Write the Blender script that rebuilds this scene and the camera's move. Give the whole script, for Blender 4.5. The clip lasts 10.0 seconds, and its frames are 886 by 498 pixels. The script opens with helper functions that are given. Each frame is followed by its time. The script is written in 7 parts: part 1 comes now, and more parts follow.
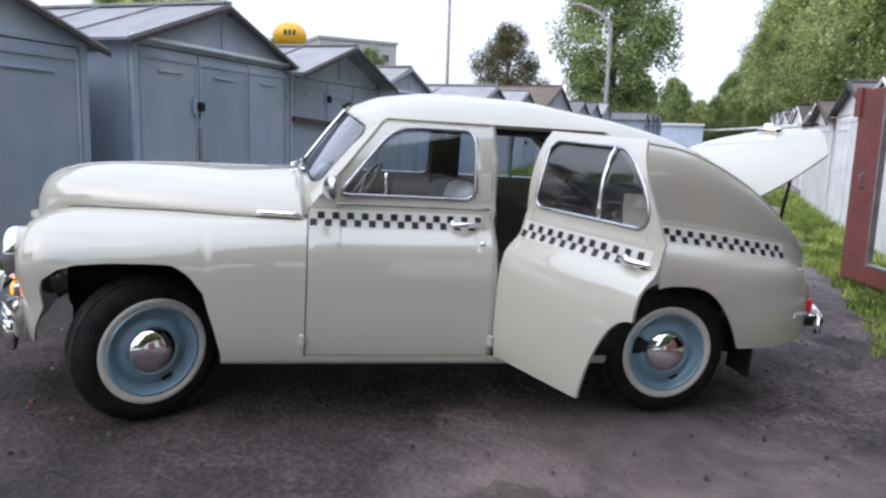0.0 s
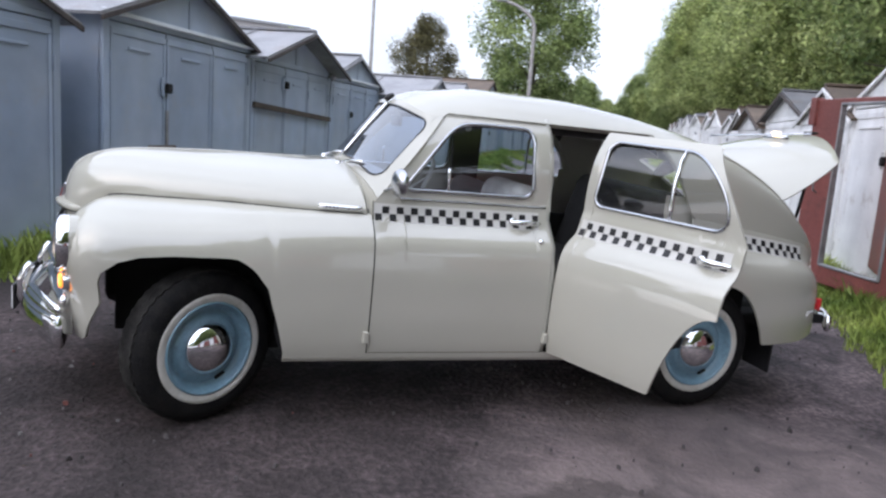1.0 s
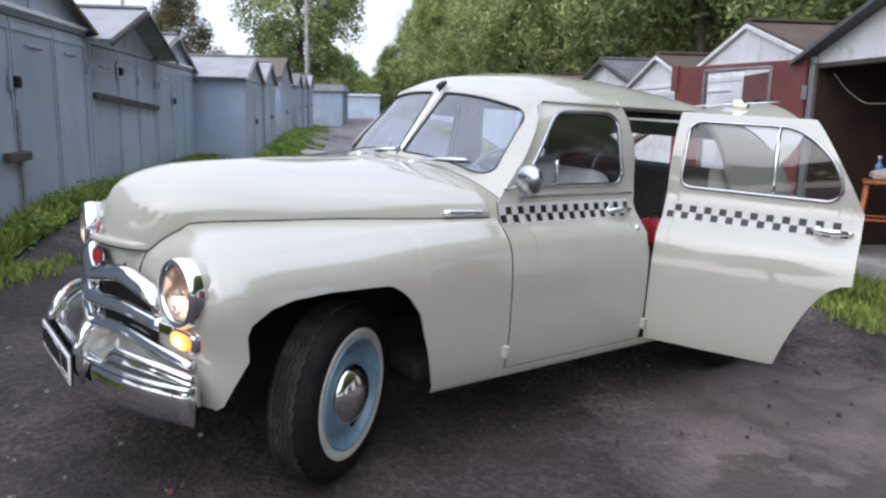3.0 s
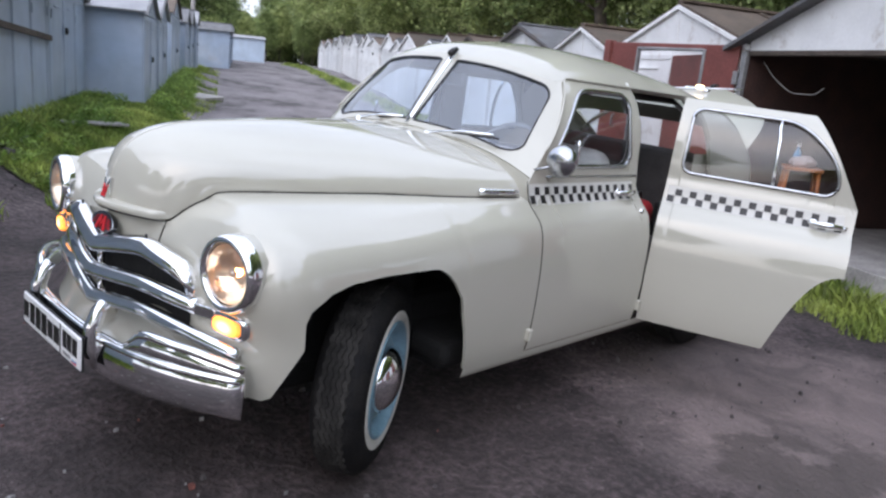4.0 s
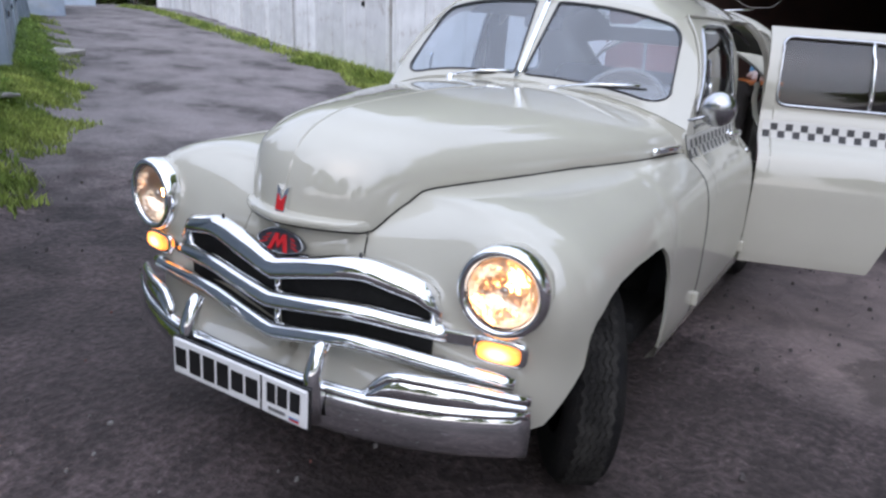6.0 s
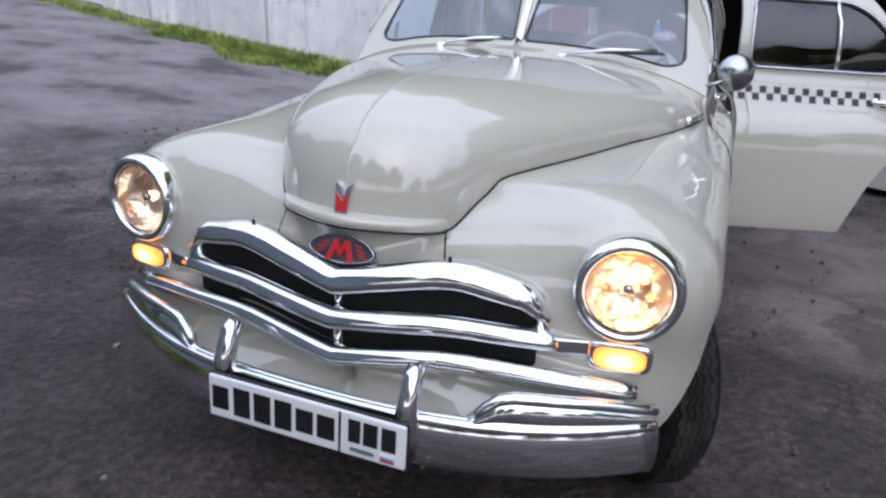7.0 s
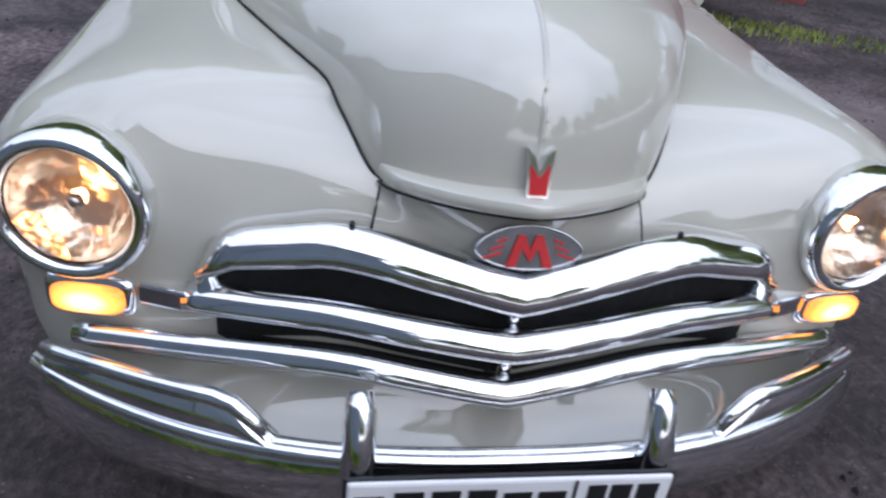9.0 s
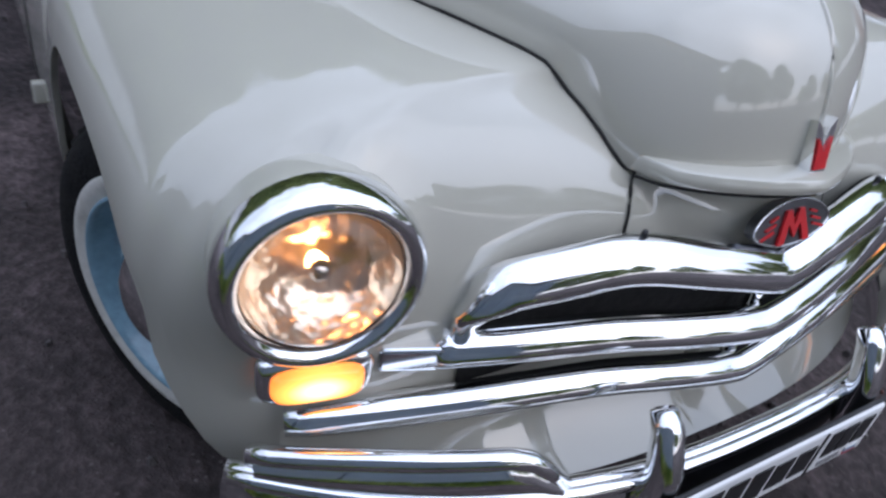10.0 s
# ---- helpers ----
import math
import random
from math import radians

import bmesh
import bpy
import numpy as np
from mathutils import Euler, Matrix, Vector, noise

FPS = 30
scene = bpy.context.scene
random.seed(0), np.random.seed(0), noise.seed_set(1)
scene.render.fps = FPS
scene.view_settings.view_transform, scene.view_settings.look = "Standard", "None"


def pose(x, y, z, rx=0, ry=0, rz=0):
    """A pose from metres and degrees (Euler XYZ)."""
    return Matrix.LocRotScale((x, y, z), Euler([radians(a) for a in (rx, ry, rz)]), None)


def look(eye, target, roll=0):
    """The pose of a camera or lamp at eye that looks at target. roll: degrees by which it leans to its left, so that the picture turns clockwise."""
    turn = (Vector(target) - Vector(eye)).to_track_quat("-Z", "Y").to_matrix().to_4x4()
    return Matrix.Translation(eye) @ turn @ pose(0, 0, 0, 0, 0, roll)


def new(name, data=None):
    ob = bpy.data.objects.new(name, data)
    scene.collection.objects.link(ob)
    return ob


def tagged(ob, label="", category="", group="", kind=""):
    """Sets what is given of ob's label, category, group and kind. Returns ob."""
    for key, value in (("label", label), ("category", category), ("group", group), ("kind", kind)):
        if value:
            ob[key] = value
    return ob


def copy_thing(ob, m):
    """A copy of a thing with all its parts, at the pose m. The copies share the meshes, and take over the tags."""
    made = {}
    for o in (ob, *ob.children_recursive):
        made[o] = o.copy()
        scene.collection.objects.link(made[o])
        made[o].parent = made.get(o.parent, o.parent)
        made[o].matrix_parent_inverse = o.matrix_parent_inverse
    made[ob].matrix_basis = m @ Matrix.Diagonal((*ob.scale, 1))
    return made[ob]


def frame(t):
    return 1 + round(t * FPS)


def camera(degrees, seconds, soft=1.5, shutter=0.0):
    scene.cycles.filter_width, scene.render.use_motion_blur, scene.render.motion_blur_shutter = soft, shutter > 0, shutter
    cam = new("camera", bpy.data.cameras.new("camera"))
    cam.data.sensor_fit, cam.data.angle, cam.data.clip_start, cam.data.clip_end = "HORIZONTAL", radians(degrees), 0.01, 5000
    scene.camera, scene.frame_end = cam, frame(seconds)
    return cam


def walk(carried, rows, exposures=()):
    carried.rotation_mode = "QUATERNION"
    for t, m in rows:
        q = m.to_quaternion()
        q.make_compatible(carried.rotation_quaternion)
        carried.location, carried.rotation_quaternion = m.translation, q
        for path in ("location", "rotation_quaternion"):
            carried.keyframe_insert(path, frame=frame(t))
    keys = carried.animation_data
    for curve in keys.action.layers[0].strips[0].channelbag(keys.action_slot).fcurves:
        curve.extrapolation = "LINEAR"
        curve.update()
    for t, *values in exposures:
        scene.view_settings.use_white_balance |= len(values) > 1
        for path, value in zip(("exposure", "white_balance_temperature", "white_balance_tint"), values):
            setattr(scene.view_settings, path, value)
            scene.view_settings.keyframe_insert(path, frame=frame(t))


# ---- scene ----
cam = camera(62.1, 10.0, soft=2.4, shutter=0.3)
PATH = [
    (0, (0.722, -4.353, 1.388), (1.111, -2.415, 1.082), 2.01),
    (0.5, (0.372, -4.244, 1.381), (0.832, -2.320, 1.087), 3.03),
    (1, (-0.013, -4.148, 1.378), (0.622, -2.279, 1.060), 4.15),
    (1.5, (-0.325, -3.880, 1.347), (0.471, -2.076, 1.012), 2.14),
    (2, (-0.679, -3.668, 1.375), (0.238, -1.926, 1.025), 3.07),
    (2.5, (-1.015, -3.422, 1.441), (0.053, -1.773, 1.068), 4.80),
    (2.7, (-1.152, -3.299, 1.410), (-0.031, -1.679, 1.061), 2.28),
    (3.8, (-1.628, -2.686, 1.379), (-0.235, -1.308, 0.962), 5.0),
    (4, (-1.697, -2.584, 1.428), (-0.262, -1.268, 0.968), 5.43),
    (4.5, (-1.807, -2.307, 1.439), (-0.297, -1.086, 0.959), 3.14),
    (5, (-2.027, -2.034, 1.435), (-0.432, -0.911, 0.997), 3.98),
    (5.5, (-2.146, -1.761, 1.447), (-0.510, -0.717, 0.963), 4.21),
    (6, (-2.105, -1.451, 1.455), (-0.484, -0.457, 0.837), 1.72),
    (6.2, (-2.112, -1.330, 1.451), (-0.491, -0.358, 0.797), 2.49),
    (7.3, (-2.074, -0.641, 1.415), (-0.297, -0.092, 0.680), 0.61),
    (7.5, (-2.040, -0.521, 1.417), (-0.273, -0.025, 0.623), 0.60),
    (8, (-1.975, -0.233, 1.378), (-0.211, -0.007, 0.464), 1.83),
    (8.5, (-1.788, 0.027, 1.378), (-0.052, -0.038, 0.387), 1.98),
    (9, (-1.581, 0.265, 1.404), (0.088, -0.041, 0.346), 5.18),
    (9.5, (-1.460, 0.629, 1.351), (0.181, 0.079, 0.349), 6.19),
    (10, (-1.139, 0.896, 1.374), (0.165, -0.019, 0.165), 9.26),
]
walk(cam, [(t, look(eye, target, roll)) for t, eye, target, roll in PATH], exposures=[(0.0, 0.38, 6380, 15), (4.0, 0.31, 6330, 15), (5.0, 0.32, 6270, 15), (6.2, 0.11, 6190, 15), (7.5, 0.04, 6090, 15), (9.0, 0.03, 6010, 15), (9.5, -0.09, 5970, 15), (10.0, -0.13, 5930, 15)])

# ---- sky and light ----
world = bpy.data.worlds.new("sky")
scene.world = world
world.use_nodes = True
wn = world.node_tree
sky = wn.nodes.new("ShaderNodeTexSky")
sky.sky_type, sky.sun_disc = "NISHITA", False
sky.sun_elevation, sky.sun_rotation = radians(36), radians(249)
sky.air_density, sky.dust_density, sky.ozone_density = 1.0, 1.5, 1.0
back = wn.nodes["Background"]
back.inputs["Strength"].default_value = 0.15
hazy = wn.nodes.new("ShaderNodeMixRGB")  # thin bright overcast over the blue
hazy.inputs[0].default_value = 0.7
hazy.inputs[2].default_value = (8.2, 8.9, 10.2, 1)
wn.links.new(sky.outputs[0], hazy.inputs[1])
# an overcast sky is brighter overhead than at the horizon
where, split, climb, lift = (wn.nodes.new("ShaderNode" + k) for k in ("TexCoord", "SeparateXYZ", "MapRange", "VectorMath"))
climb.inputs["To Min"].default_value, climb.inputs["To Max"].default_value = 0.74, 1.55
lift.operation = "SCALE"
wn.links.new(where.outputs["Generated"], split.inputs[0])
wn.links.new(split.outputs["Z"], climb.inputs["Value"])
clouds, thick = wn.nodes.new("ShaderNodeTexNoise"), wn.nodes.new("ShaderNodeMapRange")  # uneven thickness of the cloud
clouds.inputs["Scale"].default_value, clouds.inputs["Detail"].default_value = 2.6, 6
thick.inputs["From Min"].default_value, thick.inputs["From Max"].default_value = 0.35, 0.65
thick.inputs["To Min"].default_value, thick.inputs["To Max"].default_value = 0.84, 1.16
cover = wn.nodes.new("ShaderNodeVectorMath")
cover.operation = "SCALE"
wn.links.new(where.outputs["Generated"], clouds.inputs["Vector"])
wn.links.new(clouds.outputs["Fac"], thick.inputs["Value"])
wn.links.new(hazy.outputs[0], cover.inputs[0])
wn.links.new(thick.outputs[0], cover.inputs["Scale"])
wn.links.new(cover.outputs[0], lift.inputs[0])
wn.links.new(climb.outputs[0], lift.inputs["Scale"])
# and brighter all round the veiled sun than on the far side
sunward, veil, shine = (wn.nodes.new("ShaderNode" + k) for k in ("VectorMath", "MapRange", "VectorMath"))
sunward.operation, shine.operation = "DOT_PRODUCT", "SCALE"
sunward.inputs[1].default_value = Vector((-0.70, -0.42, 0.58)).normalized()
veil.interpolation_type = "SMOOTHSTEP"
veil.inputs["From Min"].default_value, veil.inputs["From Max"].default_value = -0.2, 1.0
veil.inputs["To Min"].default_value, veil.inputs["To Max"].default_value = 0.97, 1.18
wn.links.new(where.outputs["Generated"], sunward.inputs[0])
wn.links.new(sunward.outputs["Value"], veil.inputs["Value"])
wn.links.new(lift.outputs[0], shine.inputs[0])
wn.links.new(veil.outputs[0], shine.inputs["Scale"])
wn.links.new(shine.outputs[0], back.inputs["Color"])
sun = new("sun", bpy.data.lights.new("sun", "SUN"))
sun.data.energy, sun.data.angle, sun.data.color = 0.4, radians(70), (1.0, 0.95, 0.88)
sun.matrix_world = look((-18, -7, 15), (0, 0, 0))

# ---- materials ----
def material(name, color, rough=0.5, metal=0.0, vary=0.12, scale=6.0, fine=60.0, bump=0.02, second=None, spots=None, coat=0.0, spec=0.5, object_random=0.0):
    """A procedural surface: two scales of colour variation, roughness wear and fine relief."""
    m = bpy.data.materials.new(name)
    m.use_nodes = True
    nt = m.node_tree
    bsdf = nt.nodes["Principled BSDF"]
    link = nt.links.new
    tc = nt.nodes.new("ShaderNodeTexCoord")
    big = nt.nodes.new("ShaderNodeTexNoise")
    big.inputs["Scale"].default_value, big.inputs["Detail"].default_value = scale, 5
    small = nt.nodes.new("ShaderNodeTexNoise")
    small.inputs["Scale"].default_value, small.inputs["Detail"].default_value = fine, 4
    for n in (big, small):
        link(tc.outputs["Object"], n.inputs["Vector"])
    mix = nt.nodes.new("ShaderNodeMixRGB")
    low = tuple(c * (1 - vary) for c in color)
    high = second if second else tuple(min(1, c * (1 + vary)) for c in color)
    mix.inputs[1].default_value, mix.inputs[2].default_value = (*low, 1), (*high, 1)
    ramp = nt.nodes.new("ShaderNodeValToRGB")
    ramp.color_ramp.elements[0].position, ramp.color_ramp.elements[1].position = 0.35, 0.68
    link(big.outputs["Fac"], ramp.inputs[0])
    link(ramp.outputs[0], mix.inputs[0])
    top = mix.outputs[0]
    if fine:
        grain = nt.nodes.new("ShaderNodeMixRGB")
        grain.blend_type, grain.inputs[0].default_value = "OVERLAY", min(1.0, vary * 2.5)
        link(top, grain.inputs[1])
        link(small.outputs["Fac"], grain.inputs[2])
        top = grain.outputs[0]
    if spots:
        tint, amount, size = spots
        dots = nt.nodes.new("ShaderNodeTexNoise")
        dots.inputs["Scale"].default_value, dots.inputs["Detail"].default_value, dots.inputs["Roughness"].default_value = size, 8, 0.7
        link(tc.outputs["Object"], dots.inputs["Vector"])
        cut = nt.nodes.new("ShaderNodeValToRGB")
        cut.color_ramp.elements[0].position, cut.color_ramp.elements[1].position = 0.56, 0.66
        link(dots.outputs["Fac"], cut.inputs[0])
        scaled = nt.nodes.new("ShaderNodeMath")
        scaled.operation, scaled.inputs[1].default_value = "MULTIPLY", amount
        link(cut.outputs[0], scaled.inputs[0])
        stain = nt.nodes.new("ShaderNodeMixRGB")
        stain.inputs[2].default_value = (*tint, 1)
        link(scaled.outputs[0], stain.inputs[0])
        link(top, stain.inputs[1])
        top = stain.outputs[0]
    if object_random:
        info = nt.nodes.new("ShaderNodeObjectInfo")
        hsv = nt.nodes.new("ShaderNodeHueSaturation")
        rng = nt.nodes.new("ShaderNodeMapRange")
        rng.inputs["To Min"].default_value, rng.inputs["To Max"].default_value = 1 - object_random, 1 + object_random
        link(info.outputs["Random"], rng.inputs["Value"])
        link(rng.outputs[0], hsv.inputs["Value"])
        link(top, hsv.inputs["Color"])
        top = hsv.outputs[0]
    link(top, bsdf.inputs["Base Color"])
    wear = nt.nodes.new("ShaderNodeMapRange")
    wear.inputs["To Min"].default_value, wear.inputs["To Max"].default_value = max(0.02, rough * 0.8), min(1, rough * 1.2)
    link(big.outputs["Fac"], wear.inputs["Value"])
    link(wear.outputs[0], bsdf.inputs["Roughness"])
    bsdf.inputs["Metallic"].default_value = metal
    bsdf.inputs["Coat Weight"].default_value = coat
    bsdf.inputs["Coat Roughness"].default_value = 0.012
    bsdf.inputs["Coat IOR"].default_value = 1.9
    bsdf.inputs["Specular IOR Level"].default_value = spec
    if bump:
        relief = nt.nodes.new("ShaderNodeBump")
        relief.inputs["Strength"].default_value, relief.inputs["Distance"].default_value = min(1.0, bump * 10), 0.02
        link(small.outputs["Fac"], relief.inputs["Height"])
        link(relief.outputs[0], bsdf.inputs["Normal"])
    return m


def glowing(name, color, strength):
    m = material(name, color, 0.2, vary=0.1, bump=0)
    b = m.node_tree.nodes["Principled BSDF"]
    b.inputs["Emission Color"].default_value, b.inputs["Emission Strength"].default_value = (*color, 1), strength
    return m


def clear_glass(name, color, ior=1.4, rough=0.02, dust=0.0):
    """Thin pane: mostly see-through, glossier at a grazing angle, alike from both sides. dust adds a blotchy film,
    tinted blue to imitate sky haze.
    """
    m = bpy.data.materials.new(name)
    m.use_nodes = True
    nt = m.node_tree
    nt.nodes.remove(nt.nodes["Principled BSDF"])
    clear, gloss, mix, edge, bend, fres = (nt.nodes.new("ShaderNode" + k) for k in ("BsdfTransparent", "BsdfGlossy", "MixShader", "LayerWeight", "Math", "MapRange"))
    clear.inputs[0].default_value = (*color, 1)
    gloss.inputs["Roughness"].default_value = rough
    edge.inputs["Blend"].default_value = 0.5
    bend.operation = "POWER"
    bend.inputs[1].default_value = 3.2
    fres.inputs["To Min"].default_value = ((ior - 1) / (ior + 1)) ** 2
    nt.links.new(edge.outputs["Facing"], bend.inputs[0])
    nt.links.new(bend.outputs[0], fres.inputs["Value"])
    nt.links.new(fres.outputs[0], mix.inputs[0])
    nt.links.new(clear.outputs[0], mix.inputs[1])
    if dust:
        sky_haze, over, tc, blot, amount = (nt.nodes.new("ShaderNode" + k) for k in ("BsdfDiffuse", "MixShader", "TexCoord", "TexNoise", "MapRange"))
        # blue diffuse colour imitates the sky's pale reflection on dusty glass
        sky_haze.inputs[0].default_value = (0.55, 0.65, 0.78, 1)
        blot.inputs["Scale"].default_value, blot.inputs["Detail"].default_value = 7, 6
        amount.inputs["To Min"].default_value, amount.inputs["To Max"].default_value = dust * 0.5, dust * 1.6
        nt.links.new(tc.outputs["Object"], blot.inputs["Vector"])
        nt.links.new(blot.outputs["Fac"], amount.inputs["Value"])
        nt.links.new(amount.outputs[0], over.inputs[0])
        nt.links.new(clear.outputs[0], over.inputs[1])
        nt.links.new(sky_haze.outputs[0], over.inputs[2])
        nt.links.new(over.outputs[0], mix.inputs[1])
    nt.links.new(gloss.outputs[0], mix.inputs[2])
    nt.links.new(mix.outputs[0], nt.nodes["Material Output"].inputs["Surface"])
    return m


M_CREAM = material("cream_car_paint", (0.487, 0.473, 0.402), 0.6, vary=0.03, scale=1.5, fine=0, bump=0, coat=1.0, spec=0.0)
M_BAND = material("pale_stripe_film", (0.60, 0.59, 0.55), 0.4, vary=0.05, scale=6, fine=0, bump=0)
M_CHROME = material("chrome", (0.86, 0.87, 0.88), 0.07, 1.0, vary=0.04, scale=9, fine=0, bump=0)
M_DULLCHROME = material("worn_chrome", (0.62, 0.63, 0.65), 0.22, 1.0, vary=0.1, scale=20, fine=0, bump=0)
M_BADGE = material("dull_silver_badge", (0.17, 0.175, 0.19), 0.32, 1.0, vary=0.15, scale=30, fine=0, bump=0)
M_WINTRIM = material("window_trim_metal", (0.47, 0.48, 0.50), 0.2, 1.0, vary=0.08, scale=14, fine=0, bump=0)
M_BLACK = material("black_paint", (0.012, 0.012, 0.013), 0.4, vary=0.3, bump=0)
M_SEAL = material("aged_grey_rubber", (0.045, 0.045, 0.048), 0.6, vary=0.3, bump=0)
M_DARK = material("near_black", (0.008, 0.008, 0.008), 0.9, vary=0.3)
M_RUBBER = material("tyre_rubber", (0.013, 0.013, 0.014), 0.8, vary=0.25, scale=18, fine=120, bump=0.04, second=(0.020, 0.019, 0.018), spec=0.15)
M_TREAD = material("dusty_tread_rubber", (0.020, 0.019, 0.018), 0.85, vary=0.3, scale=16, fine=120, bump=0.04, second=(0.042, 0.040, 0.037), spec=0.2)
M_WHITEWALL = material("whitewall_rubber", (0.62, 0.60, 0.54), 0.6, vary=0.08, scale=14, spots=((0.3, 0.27, 0.22), 0.4, 9))
M_RIM = material("pale_blue_rim_paint", (0.20, 0.34, 0.42), 0.32, vary=0.08, scale=14, spots=((0.12, 0.16, 0.18), 0.4, 16), coat=0.3)
M_GLASS = clear_glass("window_glass", (0.84, 0.88, 0.90), ior=1.85, rough=0.0)
M_SCREEN = clear_glass("windscreen_glass", (0.73, 0.82, 0.95), ior=2.15, rough=0.0, dust=0.085)
M_SEAT = material("grey_seat_cloth", (0.13, 0.127, 0.122), 0.9, vary=0.15, scale=12, fine=200, bump=0.05)
M_COVER = material("pale_seat_cover_cloth", (0.75, 0.73, 0.70), 0.9, vary=0.12, scale=9, fine=120, bump=0.04)
M_TRIM = material("dark_interior_cloth", (0.055, 0.05, 0.048), 0.9, vary=0.2, scale=10, fine=150, bump=0.04)
M_INNER = material("light_grey_door_card", (0.36, 0.35, 0.32), 0.7, vary=0.1)
M_RED = material("red_enamel", (0.55, 0.02, 0.025), 0.3, vary=0.1, bump=0)
M_AMBER = glowing("lit_lid_lamp", (1.0, 0.74, 0.42), 3.0)


def hot_lens():
    """Lit amber lens; a hot middle painted into its glow stands in for the bulb."""
    m = glowing("lit_signal_lens", (1.0, 0.34, 0.06), 1.0)
    nt = m.node_tree
    b = nt.nodes["Principled BSDF"]
    tc, fit, ball, ramp = (nt.nodes.new("ShaderNode" + k) for k in ("TexCoord", "Mapping", "TexGradient", "ValToRGB"))
    fit.inputs["Scale"].default_value = (0.0, 16.0, 30.0)
    ball.gradient_type = "SPHERICAL"
    e = ramp.color_ramp.elements
    e[0].position, e[0].color = 0.0, (0.55, 0.13, 0.015, 1)
    e[1].position, e[1].color = 0.75, (1.0, 0.74, 0.40, 1)
    mid = e.new(0.35)
    mid.color = (1.0, 0.40, 0.07, 1)
    nt.links.new(tc.outputs["Object"], fit.inputs["Vector"])
    nt.links.new(fit.outputs[0], ball.inputs["Vector"])
    nt.links.new(ball.outputs["Fac"], ramp.inputs[0])
    nt.links.new(ramp.outputs[0], b.inputs["Emission Color"])
    b.inputs["Emission Strength"].default_value = 2.6
    return m


M_SIGNAL = hot_lens()
M_BULB = glowing("headlamp_bulb", (1.0, 0.42, 0.13), 60.0)
M_PLATE = material("number_plate_white", (0.78, 0.78, 0.78), 0.35, vary=0.04, bump=0)
M_BARK = material("bark", (0.10, 0.08, 0.06), 0.9, vary=0.3, scale=12, fine=60, bump=0.1)
M_BLUE = material("blue_grey_garage_paint", (0.36, 0.44, 0.555), 0.5, vary=0.10, scale=1.1, fine=2.6, bump=0.012, second=(0.40, 0.455, 0.525), spots=((0.40, 0.40, 0.40), 0.4, 1.8), object_random=0.10)
M_WHITE = material("weathered_white_garage_paint", (0.78, 0.78, 0.77), 0.6, vary=0.09, scale=2.0, fine=30, spots=((0.36, 0.30, 0.24), 0.55, 2.6), object_random=0.15)
M_ROOF = material("weathered_roof_sheet", (0.15, 0.15, 0.155), 0.7, vary=0.25, scale=3, fine=40, spots=((0.16, 0.12, 0.09), 0.5, 2.5), object_random=0.3)
M_PALEROOF = material("pale_grey_roof_sheet", (0.30, 0.30, 0.31), 0.55, vary=0.2, scale=2.5, fine=40, spots=((0.20, 0.16, 0.13), 0.5, 2.5), object_random=0.2)
M_DARKBOARD = material("dark_weathered_board", (0.075, 0.062, 0.055), 0.8, vary=0.3, scale=6, fine=60)
M_FLASH = material("pale_metal_flashing", (0.82, 0.85, 0.88), 0.4, vary=0.08, scale=3, fine=30)
M_PALEBLUE = material("pale_blue_garage_paint", (0.52, 0.62, 0.74), 0.55, vary=0.08, scale=1.5, fine=20, bump=0.006)
M_RUST = material("brown_roof_sheet", (0.115, 0.085, 0.062), 0.75, vary=0.25, scale=3, fine=40, object_random=0.3)
M_MAROON = material("maroon_red_garage_paint", (0.19, 0.055, 0.045), 0.5, vary=0.15, scale=2.5, fine=40, spots=((0.10, 0.04, 0.035), 0.5, 4))
M_WOODDARK = material("weathered_wood", (0.09, 0.07, 0.055), 0.85, vary=0.3, scale=8, fine=80, bump=0.06)
M_GREYWOOD = material("grey_weathered_wood", (0.26, 0.25, 0.24), 0.85, vary=0.25, scale=6, fine=70, bump=0.05)
M_DARKWALL = material("dark_brown_boards", (0.05, 0.025, 0.02), 0.8, vary=0.25, scale=5, fine=50)
M_STOOL = material("orange_varnished_wood", (0.42, 0.13, 0.03), 0.35, vary=0.2, scale=10)
M_CONCRETE = material("pale_concrete", (0.36, 0.34, 0.32), 0.85, vary=0.2, scale=4)
M_YELLOW = material("yellow_paint", (0.75, 0.42, 0.02), 0.4, vary=0.1)
M_PANE = material("dark_window_pane", (0.05, 0.055, 0.06), 0.1, vary=0.2, bump=0)
M_RAG = material("pale_pink_rag", (0.55, 0.45, 0.42), 0.9, vary=0.15, scale=20, fine=150)
M_BLUEPLASTIC = material("blue_plastic", (0.12, 0.3, 0.5), 0.35, vary=0.1, bump=0)
M_REDPLASTIC = material("red_plastic", (0.55, 0.04, 0.05), 0.35, vary=0.1, bump=0)
M_GREYPLASTIC = material("dark_grey_plastic", (0.17, 0.17, 0.19), 0.4, vary=0.1, bump=0)
M_LIME = material("lime_plastic", (0.5, 0.6, 0.06), 0.4, vary=0.15, bump=0)
M_STEEL = material("grey_steel", (0.30, 0.30, 0.30), 0.5, 0.6, vary=0.2)


